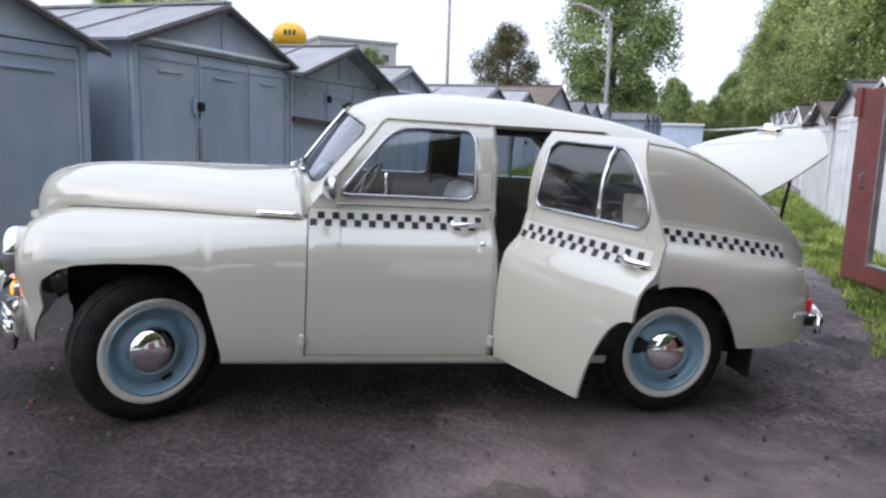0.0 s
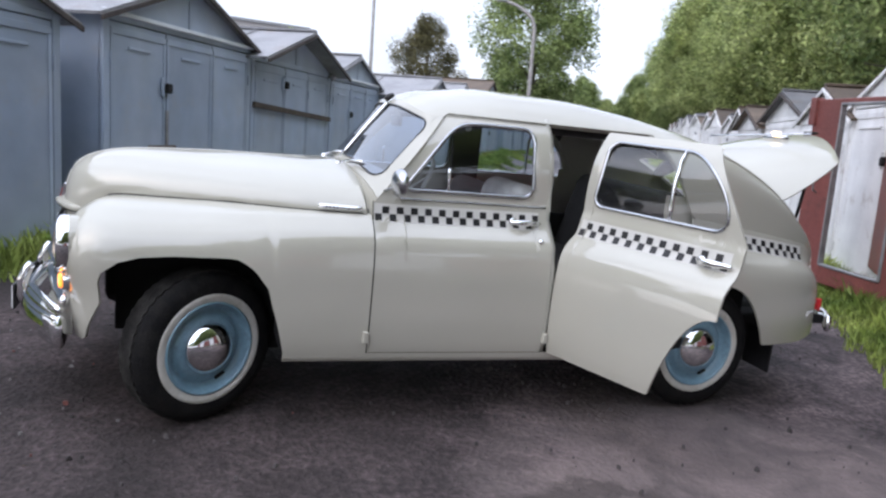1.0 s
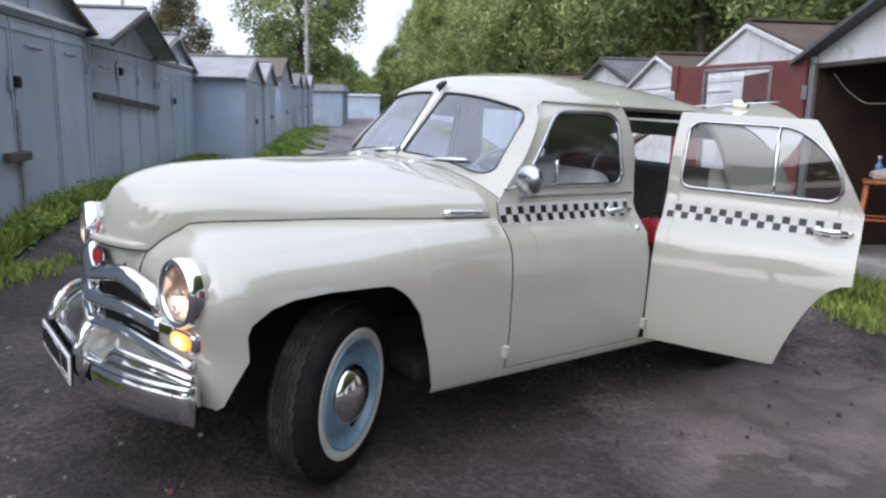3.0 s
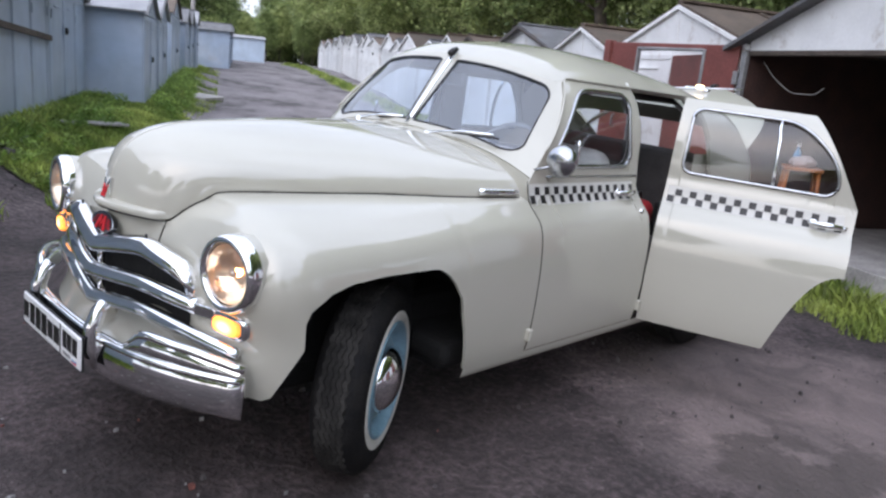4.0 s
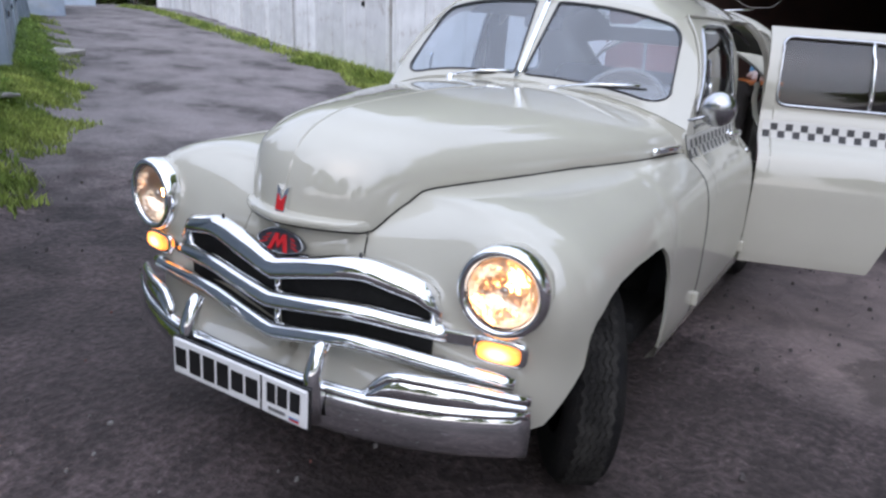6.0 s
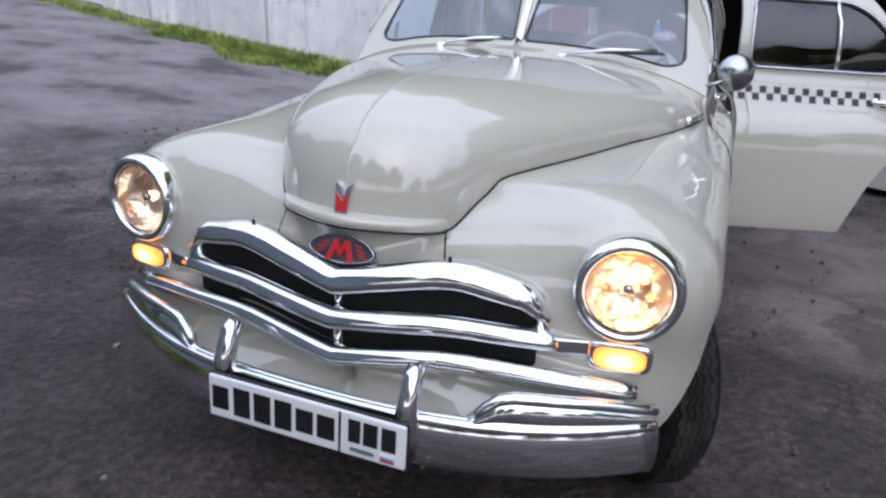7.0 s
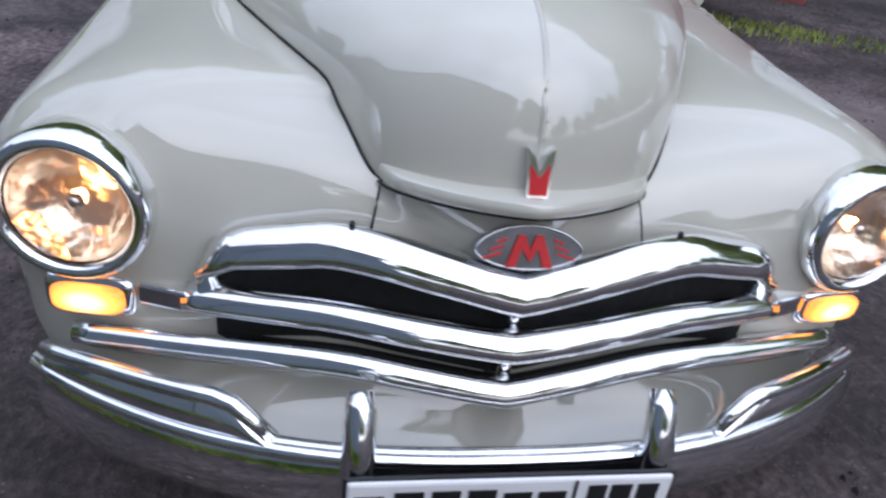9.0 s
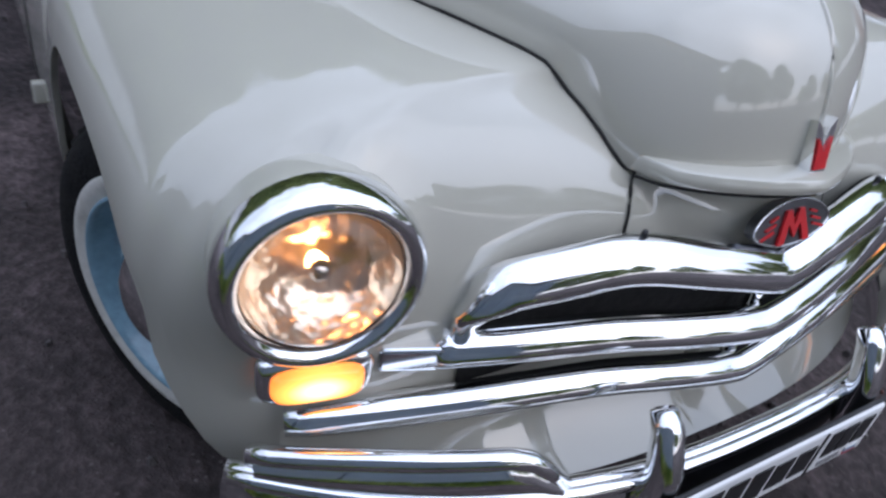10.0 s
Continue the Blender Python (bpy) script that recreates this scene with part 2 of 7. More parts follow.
def leafy(name, dark, light):
    # clump-sized dark and light tones also imitate the shaded gaps in crowns
    m = material(name, dark, 0.55, vary=0.3, scale=1.2, fine=8, bump=0, second=light, spec=0.3)
    nt = m.node_tree
    b = nt.nodes["Principled BSDF"]
    geo = nt.nodes.new("ShaderNodeNewGeometry")
    hsv = nt.nodes.new("ShaderNodeHueSaturation")
    rng = nt.nodes.new("ShaderNodeMapRange")
    rng.inputs["To Min"].default_value, rng.inputs["To Max"].default_value = 0.5, 1.55
    src = b.inputs["Base Color"].links[0].from_socket
    nt.links.new(geo.outputs["Random Per Island"], rng.inputs["Value"])
    nt.links.new(rng.outputs[0], hsv.inputs["Value"])
    nt.links.new(src, hsv.inputs["Color"])
    nt.links.new(hsv.outputs[0], b.inputs["Base Color"])
    out = nt.nodes["Material Output"]
    tl, mx = nt.nodes.new("ShaderNodeBsdfTranslucent"), nt.nodes.new("ShaderNodeMixShader")
    mx.inputs[0].default_value = 0.42
    nt.links.new(hsv.outputs[0], tl.inputs[0])
    nt.links.new(b.outputs[0], mx.inputs[1])
    nt.links.new(tl.outputs[0], mx.inputs[2])
    nt.links.new(mx.outputs[0], out.inputs["Surface"])
    return m


M_LEAF = leafy("green_leaves", (0.17, 0.24, 0.065), (0.60, 0.66, 0.28))
M_LEAFDARK = leafy("dark_green_leaves", (0.12, 0.19, 0.055), (0.44, 0.52, 0.21))
M_LEAFBROWN = leafy("olive_brown_leaves", (0.10, 0.10, 0.045), (0.19, 0.17, 0.08))
M_WEED = leafy("weed_leaves", (0.16, 0.28, 0.055), (0.36, 0.48, 0.13))
M_GRASS = leafy("grass_blades", (0.18, 0.28, 0.056), (0.44, 0.50, 0.14))


M_TURF = material("trampled_turf", (0.11, 0.15, 0.04), 0.95, vary=0.35, scale=3, fine=40, bump=0.1, second=(0.19, 0.25, 0.065), spots=((0.09, 0.075, 0.055), 0.8, 4))


M_CHIP = material("pale_chips", (0.27, 0.26, 0.25), 0.8, vary=0.3, scale=30)
M_SCRAP = material("reddish_scraps", (0.20, 0.075, 0.06), 0.8, vary=0.3, scale=30)
M_STONE = material("loose_stones", (0.055, 0.047, 0.046), 0.9, vary=0.3, scale=6, fine=50, second=(0.115, 0.102, 0.099))


def ground_material():
    """Purplish worn asphalt and dirt with potholes, stains and small stones."""
    m = material("worn_asphalt_and_dirt", (0.040, 0.032, 0.034), 0.9, vary=0.36, scale=0.8, fine=30, bump=0.12, second=(0.108, 0.088, 0.091), spots=((0.020, 0.017, 0.018), 0.9, 1.1))
    nt = m.node_tree
    b = nt.nodes["Principled BSDF"]
    tc = nt.nodes.new("ShaderNodeTexCoord")
    vor = nt.nodes.new("ShaderNodeTexVoronoi")
    vor.inputs["Scale"].default_value = 45
    nt.links.new(tc.outputs["Object"], vor.inputs["Vector"])
    cut = nt.nodes.new("ShaderNodeMath")
    cut.operation, cut.inputs[1].default_value = "LESS_THAN", 0.20
    nt.links.new(vor.outputs["Distance"], cut.inputs[0])
    pick = nt.nodes.new("ShaderNodeSeparateColor")
    nt.links.new(vor.outputs["Color"], pick.inputs[0])
    few = nt.nodes.new("ShaderNodeMath")
    few.operation, few.inputs[1].default_value = "GREATER_THAN", 0.72
    nt.links.new(pick.outputs[0], few.inputs[0])
    both = nt.nodes.new("ShaderNodeMath")
    both.operation = "MULTIPLY"
    nt.links.new(cut.outputs[0], both.inputs[0])
    nt.links.new(few.outputs[0], both.inputs[1])
    half = nt.nodes.new("ShaderNodeMath")
    half.operation, half.inputs[1].default_value = "MULTIPLY", 0.7
    nt.links.new(both.outputs[0], half.inputs[0])
    src = b.inputs["Base Color"].links[0].from_socket
    mix = nt.nodes.new("ShaderNodeMixRGB")
    mix.inputs[2].default_value = (0.16, 0.148, 0.145, 1)
    nt.links.new(half.outputs[0], mix.inputs[0])
    nt.links.new(src, mix.inputs[1])
    grit, speck, rough_ = (nt.nodes.new("ShaderNode" + k) for k in ("TexNoise", "ValToRGB", "MixRGB"))
    grit.inputs["Scale"].default_value, grit.inputs["Detail"].default_value, grit.inputs["Roughness"].default_value = 30, 8, 0.78
    nt.links.new(tc.outputs["Object"], grit.inputs["Vector"])
    speck.color_ramp.elements[0].position, speck.color_ramp.elements[0].color = 0.38, (0.52, 0.51, 0.51, 1)
    speck.color_ramp.elements[1].position, speck.color_ramp.elements[1].color = 0.64, (1.55, 1.50, 1.47, 1)
    rough_.blend_type, rough_.inputs[0].default_value = "MULTIPLY", 0.9
    nt.links.new(grit.outputs["Fac"], speck.inputs[0])
    nt.links.new(mix.outputs[0], rough_.inputs[1])
    nt.links.new(speck.outputs[0], rough_.inputs[2])
    mottle, depth, blot = (nt.nodes.new("ShaderNode" + k) for k in ("TexNoise", "ValToRGB", "MixRGB"))
    mottle.inputs["Scale"].default_value, mottle.inputs["Detail"].default_value, mottle.inputs["Roughness"].default_value = 2.3, 9, 0.68
    mottle.inputs["Distortion"].default_value = 0.6
    nt.links.new(tc.outputs["Object"], mottle.inputs["Vector"])
    ends = depth.color_ramp.elements
    ends[0].position, ends[0].color = 0.37, (0.46, 0.44, 0.44, 1)
    ends[1].position, ends[1].color = 0.64, (1.60, 1.52, 1.49, 1)
    blot.blend_type, blot.inputs[0].default_value = "MULTIPLY", 1.0
    nt.links.new(mottle.outputs["Fac"], depth.inputs[0])
    nt.links.new(rough_.outputs[0], blot.inputs[1])
    nt.links.new(depth.outputs[0], blot.inputs[2])
    # the lane beyond: older, paler asphalt broken by dark patches
    turned, sides, along, worn, patch, lane_mix = (nt.nodes.new("ShaderNode" + k) for k in ("Mapping", "SeparateXYZ", "MapRange", "TexNoise", "ValToRGB", "MixRGB"))
    turned.inputs["Rotation"].default_value = (0, 0, radians(-60))
    nt.links.new(tc.outputs["Object"], turned.inputs["Vector"])
    nt.links.new(turned.outputs[0], sides.inputs[0])
    ragged = nt.nodes.new("ShaderNodeMath")
    ragged.operation, ragged.inputs[1].default_value = "MULTIPLY_ADD", 5.0
    nt.links.new(mottle.outputs["Fac"], ragged.inputs[0])
    nt.links.new(sides.outputs["X"], ragged.inputs[2])
    along.interpolation_type = "SMOOTHSTEP"
    along.inputs["From Min"].default_value, along.inputs["From Max"].default_value = 5.0, 10.0
    along.inputs["To Max"].default_value = 0.85
    nt.links.new(ragged.outputs[0], along.inputs["Value"])
    squeeze = nt.nodes.new("ShaderNodeMapping")
    squeeze.inputs["Scale"].default_value = (0.42, 0.75, 1)
    nt.links.new(turned.outputs[0], squeeze.inputs["Vector"])
    worn.inputs["Scale"].default_value, worn.inputs["Detail"].default_value, worn.inputs["Roughness"].default_value = 1.0, 8, 0.62
    nt.links.new(squeeze.outputs[0], worn.inputs["Vector"])
    pe = patch.color_ramp.elements
    pe[0].position, pe[0].color = 0.38, (0.080, 0.071, 0.072, 1)
    pe[1].position, pe[1].color = 0.60, (0.265, 0.242, 0.245, 1)
    pm = pe.new(0.47)
    pm.color = (0.195, 0.178, 0.180, 1)
    nt.links.new(worn.outputs["Fac"], patch.inputs[0])
    tarmac = nt.nodes.new("ShaderNodeMixRGB")
    tarmac.blend_type, tarmac.inputs[0].default_value = "MULTIPLY", 0.45
    nt.links.new(patch.outputs[0], tarmac.inputs[1])
    nt.links.new(speck.outputs[0], tarmac.inputs[2])
    nt.links.new(along.outputs[0], lane_mix.inputs[0])
    nt.links.new(blot.outputs[0], lane_mix.inputs[1])
    nt.links.new(tarmac.outputs[0], lane_mix.inputs[2])
    # darker brown earth in a ragged round patch about the front of the car
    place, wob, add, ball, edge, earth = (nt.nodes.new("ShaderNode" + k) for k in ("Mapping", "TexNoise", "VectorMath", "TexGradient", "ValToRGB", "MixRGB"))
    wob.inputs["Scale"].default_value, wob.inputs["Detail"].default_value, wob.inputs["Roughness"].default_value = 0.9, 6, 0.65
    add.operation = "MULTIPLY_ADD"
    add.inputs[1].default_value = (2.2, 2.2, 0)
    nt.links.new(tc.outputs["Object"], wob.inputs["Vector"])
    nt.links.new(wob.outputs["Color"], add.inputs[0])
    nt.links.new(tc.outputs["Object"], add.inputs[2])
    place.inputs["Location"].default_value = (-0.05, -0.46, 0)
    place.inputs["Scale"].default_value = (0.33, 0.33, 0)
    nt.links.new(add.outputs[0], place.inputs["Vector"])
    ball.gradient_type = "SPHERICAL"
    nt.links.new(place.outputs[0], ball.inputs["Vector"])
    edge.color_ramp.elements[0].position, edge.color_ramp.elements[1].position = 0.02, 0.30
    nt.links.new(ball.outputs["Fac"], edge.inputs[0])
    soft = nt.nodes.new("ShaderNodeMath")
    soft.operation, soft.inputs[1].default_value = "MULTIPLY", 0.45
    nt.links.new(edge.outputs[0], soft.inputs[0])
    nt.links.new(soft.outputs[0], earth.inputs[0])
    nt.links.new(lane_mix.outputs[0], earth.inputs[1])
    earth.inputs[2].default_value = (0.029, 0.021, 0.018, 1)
    # pale dry dust beside the open door
    place2, ball2, edge2, soft2, dust = (nt.nodes.new("ShaderNode" + k) for k in ("Mapping", "TexGradient", "ValToRGB", "Math", "MixRGB"))
    place2.inputs["Location"].default_value = (-2.10, 0.54, 0)
    place2.inputs["Scale"].default_value = (0.6, 0.6, 0)
    nt.links.new(add.outputs[0], place2.inputs["Vector"])
    ball2.gradient_type = "SPHERICAL"
    nt.links.new(place2.outputs[0], ball2.inputs["Vector"])
    edge2.color_ramp.elements[0].position, edge2.color_ramp.elements[1].position = 0.04, 0.45
    nt.links.new(ball2.outputs["Fac"], edge2.inputs[0])
    soft2.operation, soft2.inputs[1].default_value = "MULTIPLY", 0.8
    nt.links.new(edge2.outputs[0], soft2.inputs[0])
    nt.links.new(soft2.outputs[0], dust.inputs[0])
    nt.links.new(earth.outputs[0], dust.inputs[1])
    dust.inputs[2].default_value = (0.172, 0.140, 0.134, 1)
    fleck = nt.nodes.new("ShaderNodeMixRGB")
    fleck.blend_type, fleck.inputs[0].default_value = "MULTIPLY", 0.55
    nt.links.new(dust.outputs[0], fleck.inputs[1])
    nt.links.new(depth.outputs[0], fleck.inputs[2])
    keep = nt.nodes.new("ShaderNodeMixRGB")
    nt.links.new(soft2.outputs[0], keep.inputs[0])
    nt.links.new(dust.outputs[0], keep.inputs[1])
    nt.links.new(fleck.outputs[0], keep.inputs[2])
    # a damp spill drying on the dust
    place3, ball3, edge3, soft3, damp = (nt.nodes.new("ShaderNode" + k) for k in ("Mapping", "TexGradient", "ValToRGB", "Math", "MixRGB"))
    place3.inputs["Location"].default_value = (-4.72, 0.35, 0)
    place3.inputs["Rotation"].default_value = (0, 0, radians(25))
    place3.inputs["Scale"].default_value = (1.5, 3.4, 0)
    nt.links.new(add.outputs[0], place3.inputs["Vector"])
    ball3.gradient_type = "SPHERICAL"
    nt.links.new(place3.outputs[0], ball3.inputs["Vector"])
    edge3.color_ramp.elements[0].position, edge3.color_ramp.elements[1].position = 0.05, 0.35
    nt.links.new(ball3.outputs["Fac"], edge3.inputs[0])
    soft3.operation, soft3.inputs[1].default_value = "MULTIPLY", 0.7
    nt.links.new(edge3.outputs[0], soft3.inputs[0])
    nt.links.new(soft3.outputs[0], damp.inputs[0])
    nt.links.new(keep.outputs[0], damp.inputs[1])
    damp.inputs[2].default_value = (0.052, 0.042, 0.038, 1)
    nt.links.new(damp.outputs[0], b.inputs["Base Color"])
    return m


M_GROUND = ground_material()


# ---- mesh helpers ----
def mesh_of(name, verts, faces, mat, smooth=True):
    me = bpy.data.meshes.new(name)
    me.from_pydata([tuple(map(float, v)) for v in verts], [], faces)
    me.materials.append(mat)
    if smooth:
        for p in me.polygons:
            p.use_smooth = True
    me.update()
    return me


def part(name, me, mat=None, parent=None, label="", kind=""):
    """Links a mesh or bmesh as one object under a thing or a part."""
    if isinstance(me, bmesh.types.BMesh):
        bm, me = me, bpy.data.meshes.new(name)
        bm.to_mesh(me)
        bm.free()
        me.materials.append(mat)
    ob = new(name, me)
    ob.parent = parent
    return tagged(ob, label=label, kind=kind)


def thing(name, label, category, m=None, group="", kind=""):
    ob = new(name)
    ob.empty_display_size = 0.1
    if m is not None:
        ob.matrix_basis = m
    return tagged(ob, label, category, group, kind)


def grid_faces(nu, nv, skip=None, flip=False, base=0):
    fs = []
    for i in range(nu - 1):
        for j in range(nv - 1):
            if skip and skip(i, j):
                continue
            q = [base + i * nv + j, base + (i + 1) * nv + j, base + (i + 1) * nv + j + 1, base + i * nv + j + 1]
            fs.append(q[::-1] if flip else q)
    return fs


def clean(me, dist=0.0004):
    bm = bmesh.new()
    bm.from_mesh(me)
    bmesh.ops.remove_doubles(bm, verts=bm.verts, dist=dist)
    bmesh.ops.dissolve_degenerate(bm, edges=bm.edges, dist=dist / 2)
    loose = [v for v in bm.verts if not v.link_faces]
    bmesh.ops.delete(bm, geom=loose, context="VERTS")
    bm.to_mesh(me)
    bm.free()
    return me


def shell(ob, thick=0.012, offset=0.0):
    s = ob.modifiers.new("thickness", "SOLIDIFY")
    s.thickness, s.offset = thick, offset
    crisp = ob.modifiers.new("crisp_edges", "EDGE_SPLIT")
    crisp.split_angle, crisp.use_edge_sharp = radians(50), True
    return ob


def box(sx, sy, sz, bevel=0.01, at=(0, 0, 0), turn=None, seg=2):
    bm = bmesh.new()
    bmesh.ops.create_cube(bm, size=1)
    bmesh.ops.scale(bm, vec=(sx, sy, sz), verts=bm.verts)
    if bevel:
        bmesh.ops.bevel(bm, geom=bm.edges[:], offset=min(bevel, min(sx, sy, sz) * 0.45), segments=seg, affect="EDGES", profile=0.5)
    if turn is not None:
        bmesh.ops.transform(bm, matrix=turn, verts=bm.verts)
    bmesh.ops.translate(bm, vec=at, verts=bm.verts)
    return bm


def lathe(profile, seg=48, mat=None, name="turned", smooth=True):
    """Turns (radius, along) pairs about the local x axis."""
    vs, n = [], len(profile)
    for k in range(seg):
        a = 2 * math.pi * k / seg
        for r, x in profile:
            vs.append((x, r * math.cos(a), r * math.sin(a)))
    fs = []
    for k in range(seg):
        for j in range(n - 1):
            fs.append((k * n + j, ((k + 1) % seg) * n + j, ((k + 1) % seg) * n + j + 1, k * n + j + 1))
    return clean(mesh_of(name, vs, fs, mat, smooth), 1e-5)


def tube(points, radius, mat, name="tube", seg=10, flat=1.0, closed=False, taper=None, up=None, lean=0.0):
    """A round or flattened bar along a smooth path."""
    pts = [Vector(p) for p in points]
    n, vs = len(pts), []
    for i, p in enumerate(pts):
        a = pts[(i + 1) % n] if closed or i < n - 1 else p
        b = pts[i - 1] if closed or i > 0 else p
        t = (a - b).normalized()
        ref = Vector(up) if up else (Vector((0, 0, 1)) if abs(t.z) < 0.9 else Vector((1, 0, 0)))
        side = t.cross(ref).normalized()
        top = side.cross(t)
        side, top = side * math.cos(lean) + top * math.sin(lean), top * math.cos(lean) - side * math.sin(lean)
        r = radius * (taper(i / (n - 1)) if taper else 1)
        for k in range(seg):
            c = 2 * math.pi * k / seg
            vs.append(p + side * (r * math.cos(c)) + top * (r * flat * math.sin(c)))
    fs = []
    for i in range(n if closed else n - 1):
        for k in range(seg):
            j = (i + 1) % n
            fs.append((i * seg + k, i * seg + (k + 1) % seg, j * seg + (k + 1) % seg, j * seg + k))
    if not closed:
        fs += [tuple(range(seg))[::-1], tuple((n - 1) * seg + k for k in range(seg))]
    return mesh_of(name, vs, fs, mat)


def spline(xs, ys):
    """A smooth curve through few control values."""
    xs, ys = np.array(xs, float), np.array(ys, float)
    h = np.diff(xs)
    d = np.diff(ys) / h
    m = np.empty_like(ys)
    m[1:-1] = np.where(d[:-1] * d[1:] > 0, 2 * d[:-1] * d[1:] / (d[:-1] + d[1:] + 1e-12), 0)
    m[0], m[-1] = d[0], d[-1]

    def f(x):
        x = np.clip(x, xs[0], xs[-1])
        i = np.clip(np.searchsorted(xs, x) - 1, 0, len(h) - 1)
        t = (x - xs[i]) / h[i]
        return (1 + 2 * t) * (1 - t) ** 2 * ys[i] + t * (1 - t) ** 2 * h[i] * m[i] + t * t * (3 - 2 * t) * ys[i + 1] + t * t * (t - 1) * h[i] * m[i + 1]

    return f


def ease(a, b, x):
    t = min(1, max(0, (x - a) / (b - a)))
    return t * t * (3 - 2 * t)

# ---- the place ----
LANE = radians(60)
DL, NL = Vector((math.cos(LANE), math.sin(LANE), 0)), Vector((math.sin(LANE), -math.cos(LANE), 0))


def rise(a):
    """The lane climbs gently away from the car and levels out."""
    return 0.03 * (math.log1p(math.exp((a - 9.0) / 2.0)) - math.log1p(math.exp((a - 43.0) / 2.0))) * 2.0


def lane(a, b, z=0.0):
    """A place by its way along and across the lane."""
    return DL * a + NL * b + Vector((0, 0, z + rise(max(-40.0, min(200.0, a)))))


def soft_clamp(v, r):
    s = abs(v)
    return v if s <= r else math.copysign(r + 1 - math.exp(r - s), v)


def bank(a, b):
    """The verge banks up against the blue garages."""
    edge = -1.15 + 0.65 * ease(5, 10, a)
    return 0.32 * ease(0.6, 4.5, a) * (1 - ease(24, 34, a)) * ease(0.0, 1.0, edge - b)


def ground_z(x, y):
    along = max(-40.0, min(200.0, x * DL.x + y * DL.y))
    return -0.0247 * (1.35 + soft_clamp(x - 1.35, 2.3)) + 0.0378 * soft_clamp(y, 1.3) + rise(along) + bank(along, x * NL.x + y * NL.y)


def build_ground():
    near = np.arange(-7, 12.01, 0.14)
    far = np.geomspace(0.3, 1500, 26)
    xs = np.concatenate([near[0] - far[::-1], near, near[-1] + far])
    ys = np.concatenate([near[0] - far[::-1], near, near[-1] + far])
    vs = []
    for x in xs:
        for y in ys:
            z = ground_z(x, y)
            if abs(x) < 40 and abs(y) < 40:
                z += 0.012 * noise.noise((x * 1.3, y * 1.3, 0)) + 0.006 * noise.noise((x * 5, y * 5, 3)) + 0.02 * noise.noise((x * 0.35, y * 0.35, 7)) - 0.012
            vs.append((x, y, z))
    ob = part("ground", mesh_of("ground", vs, grid_faces(len(xs), len(ys)), M_GROUND))
    tagged(ob, "worn purplish asphalt and packed dirt with stones and stains", "ground", kind="structure")


build_ground()


def slab(me_name, x0, x1, y0, y1, z0, z1, mat, bevel=0.006):
    bm = box(x1 - x0, y1 - y0, z1 - z0, bevel, ((x0 + x1) / 2, (y0 + y1) / 2, (z0 + z1) / 2), seg=1)
    me = bpy.data.meshes.new(me_name)
    bm.to_mesh(me)
    bm.free()
    me.materials.append(mat)
    return me


def prism(name, outline, y0, y1, mat):
    """An upright plate: an outline in x and z, from y0 to y1."""
    n = len(outline)
    vs = [(x, y0, z) for x, z in outline] + [(x, y1, z) for x, z in outline]
    fs = [tuple(range(n)), tuple(range(2 * n - 1, n - 1, -1))]
    fs += [((i + 1) % n, i, n + i, n + (i + 1) % n) for i in range(n)]
    return mesh_of(name, vs, fs, mat, smooth=False)


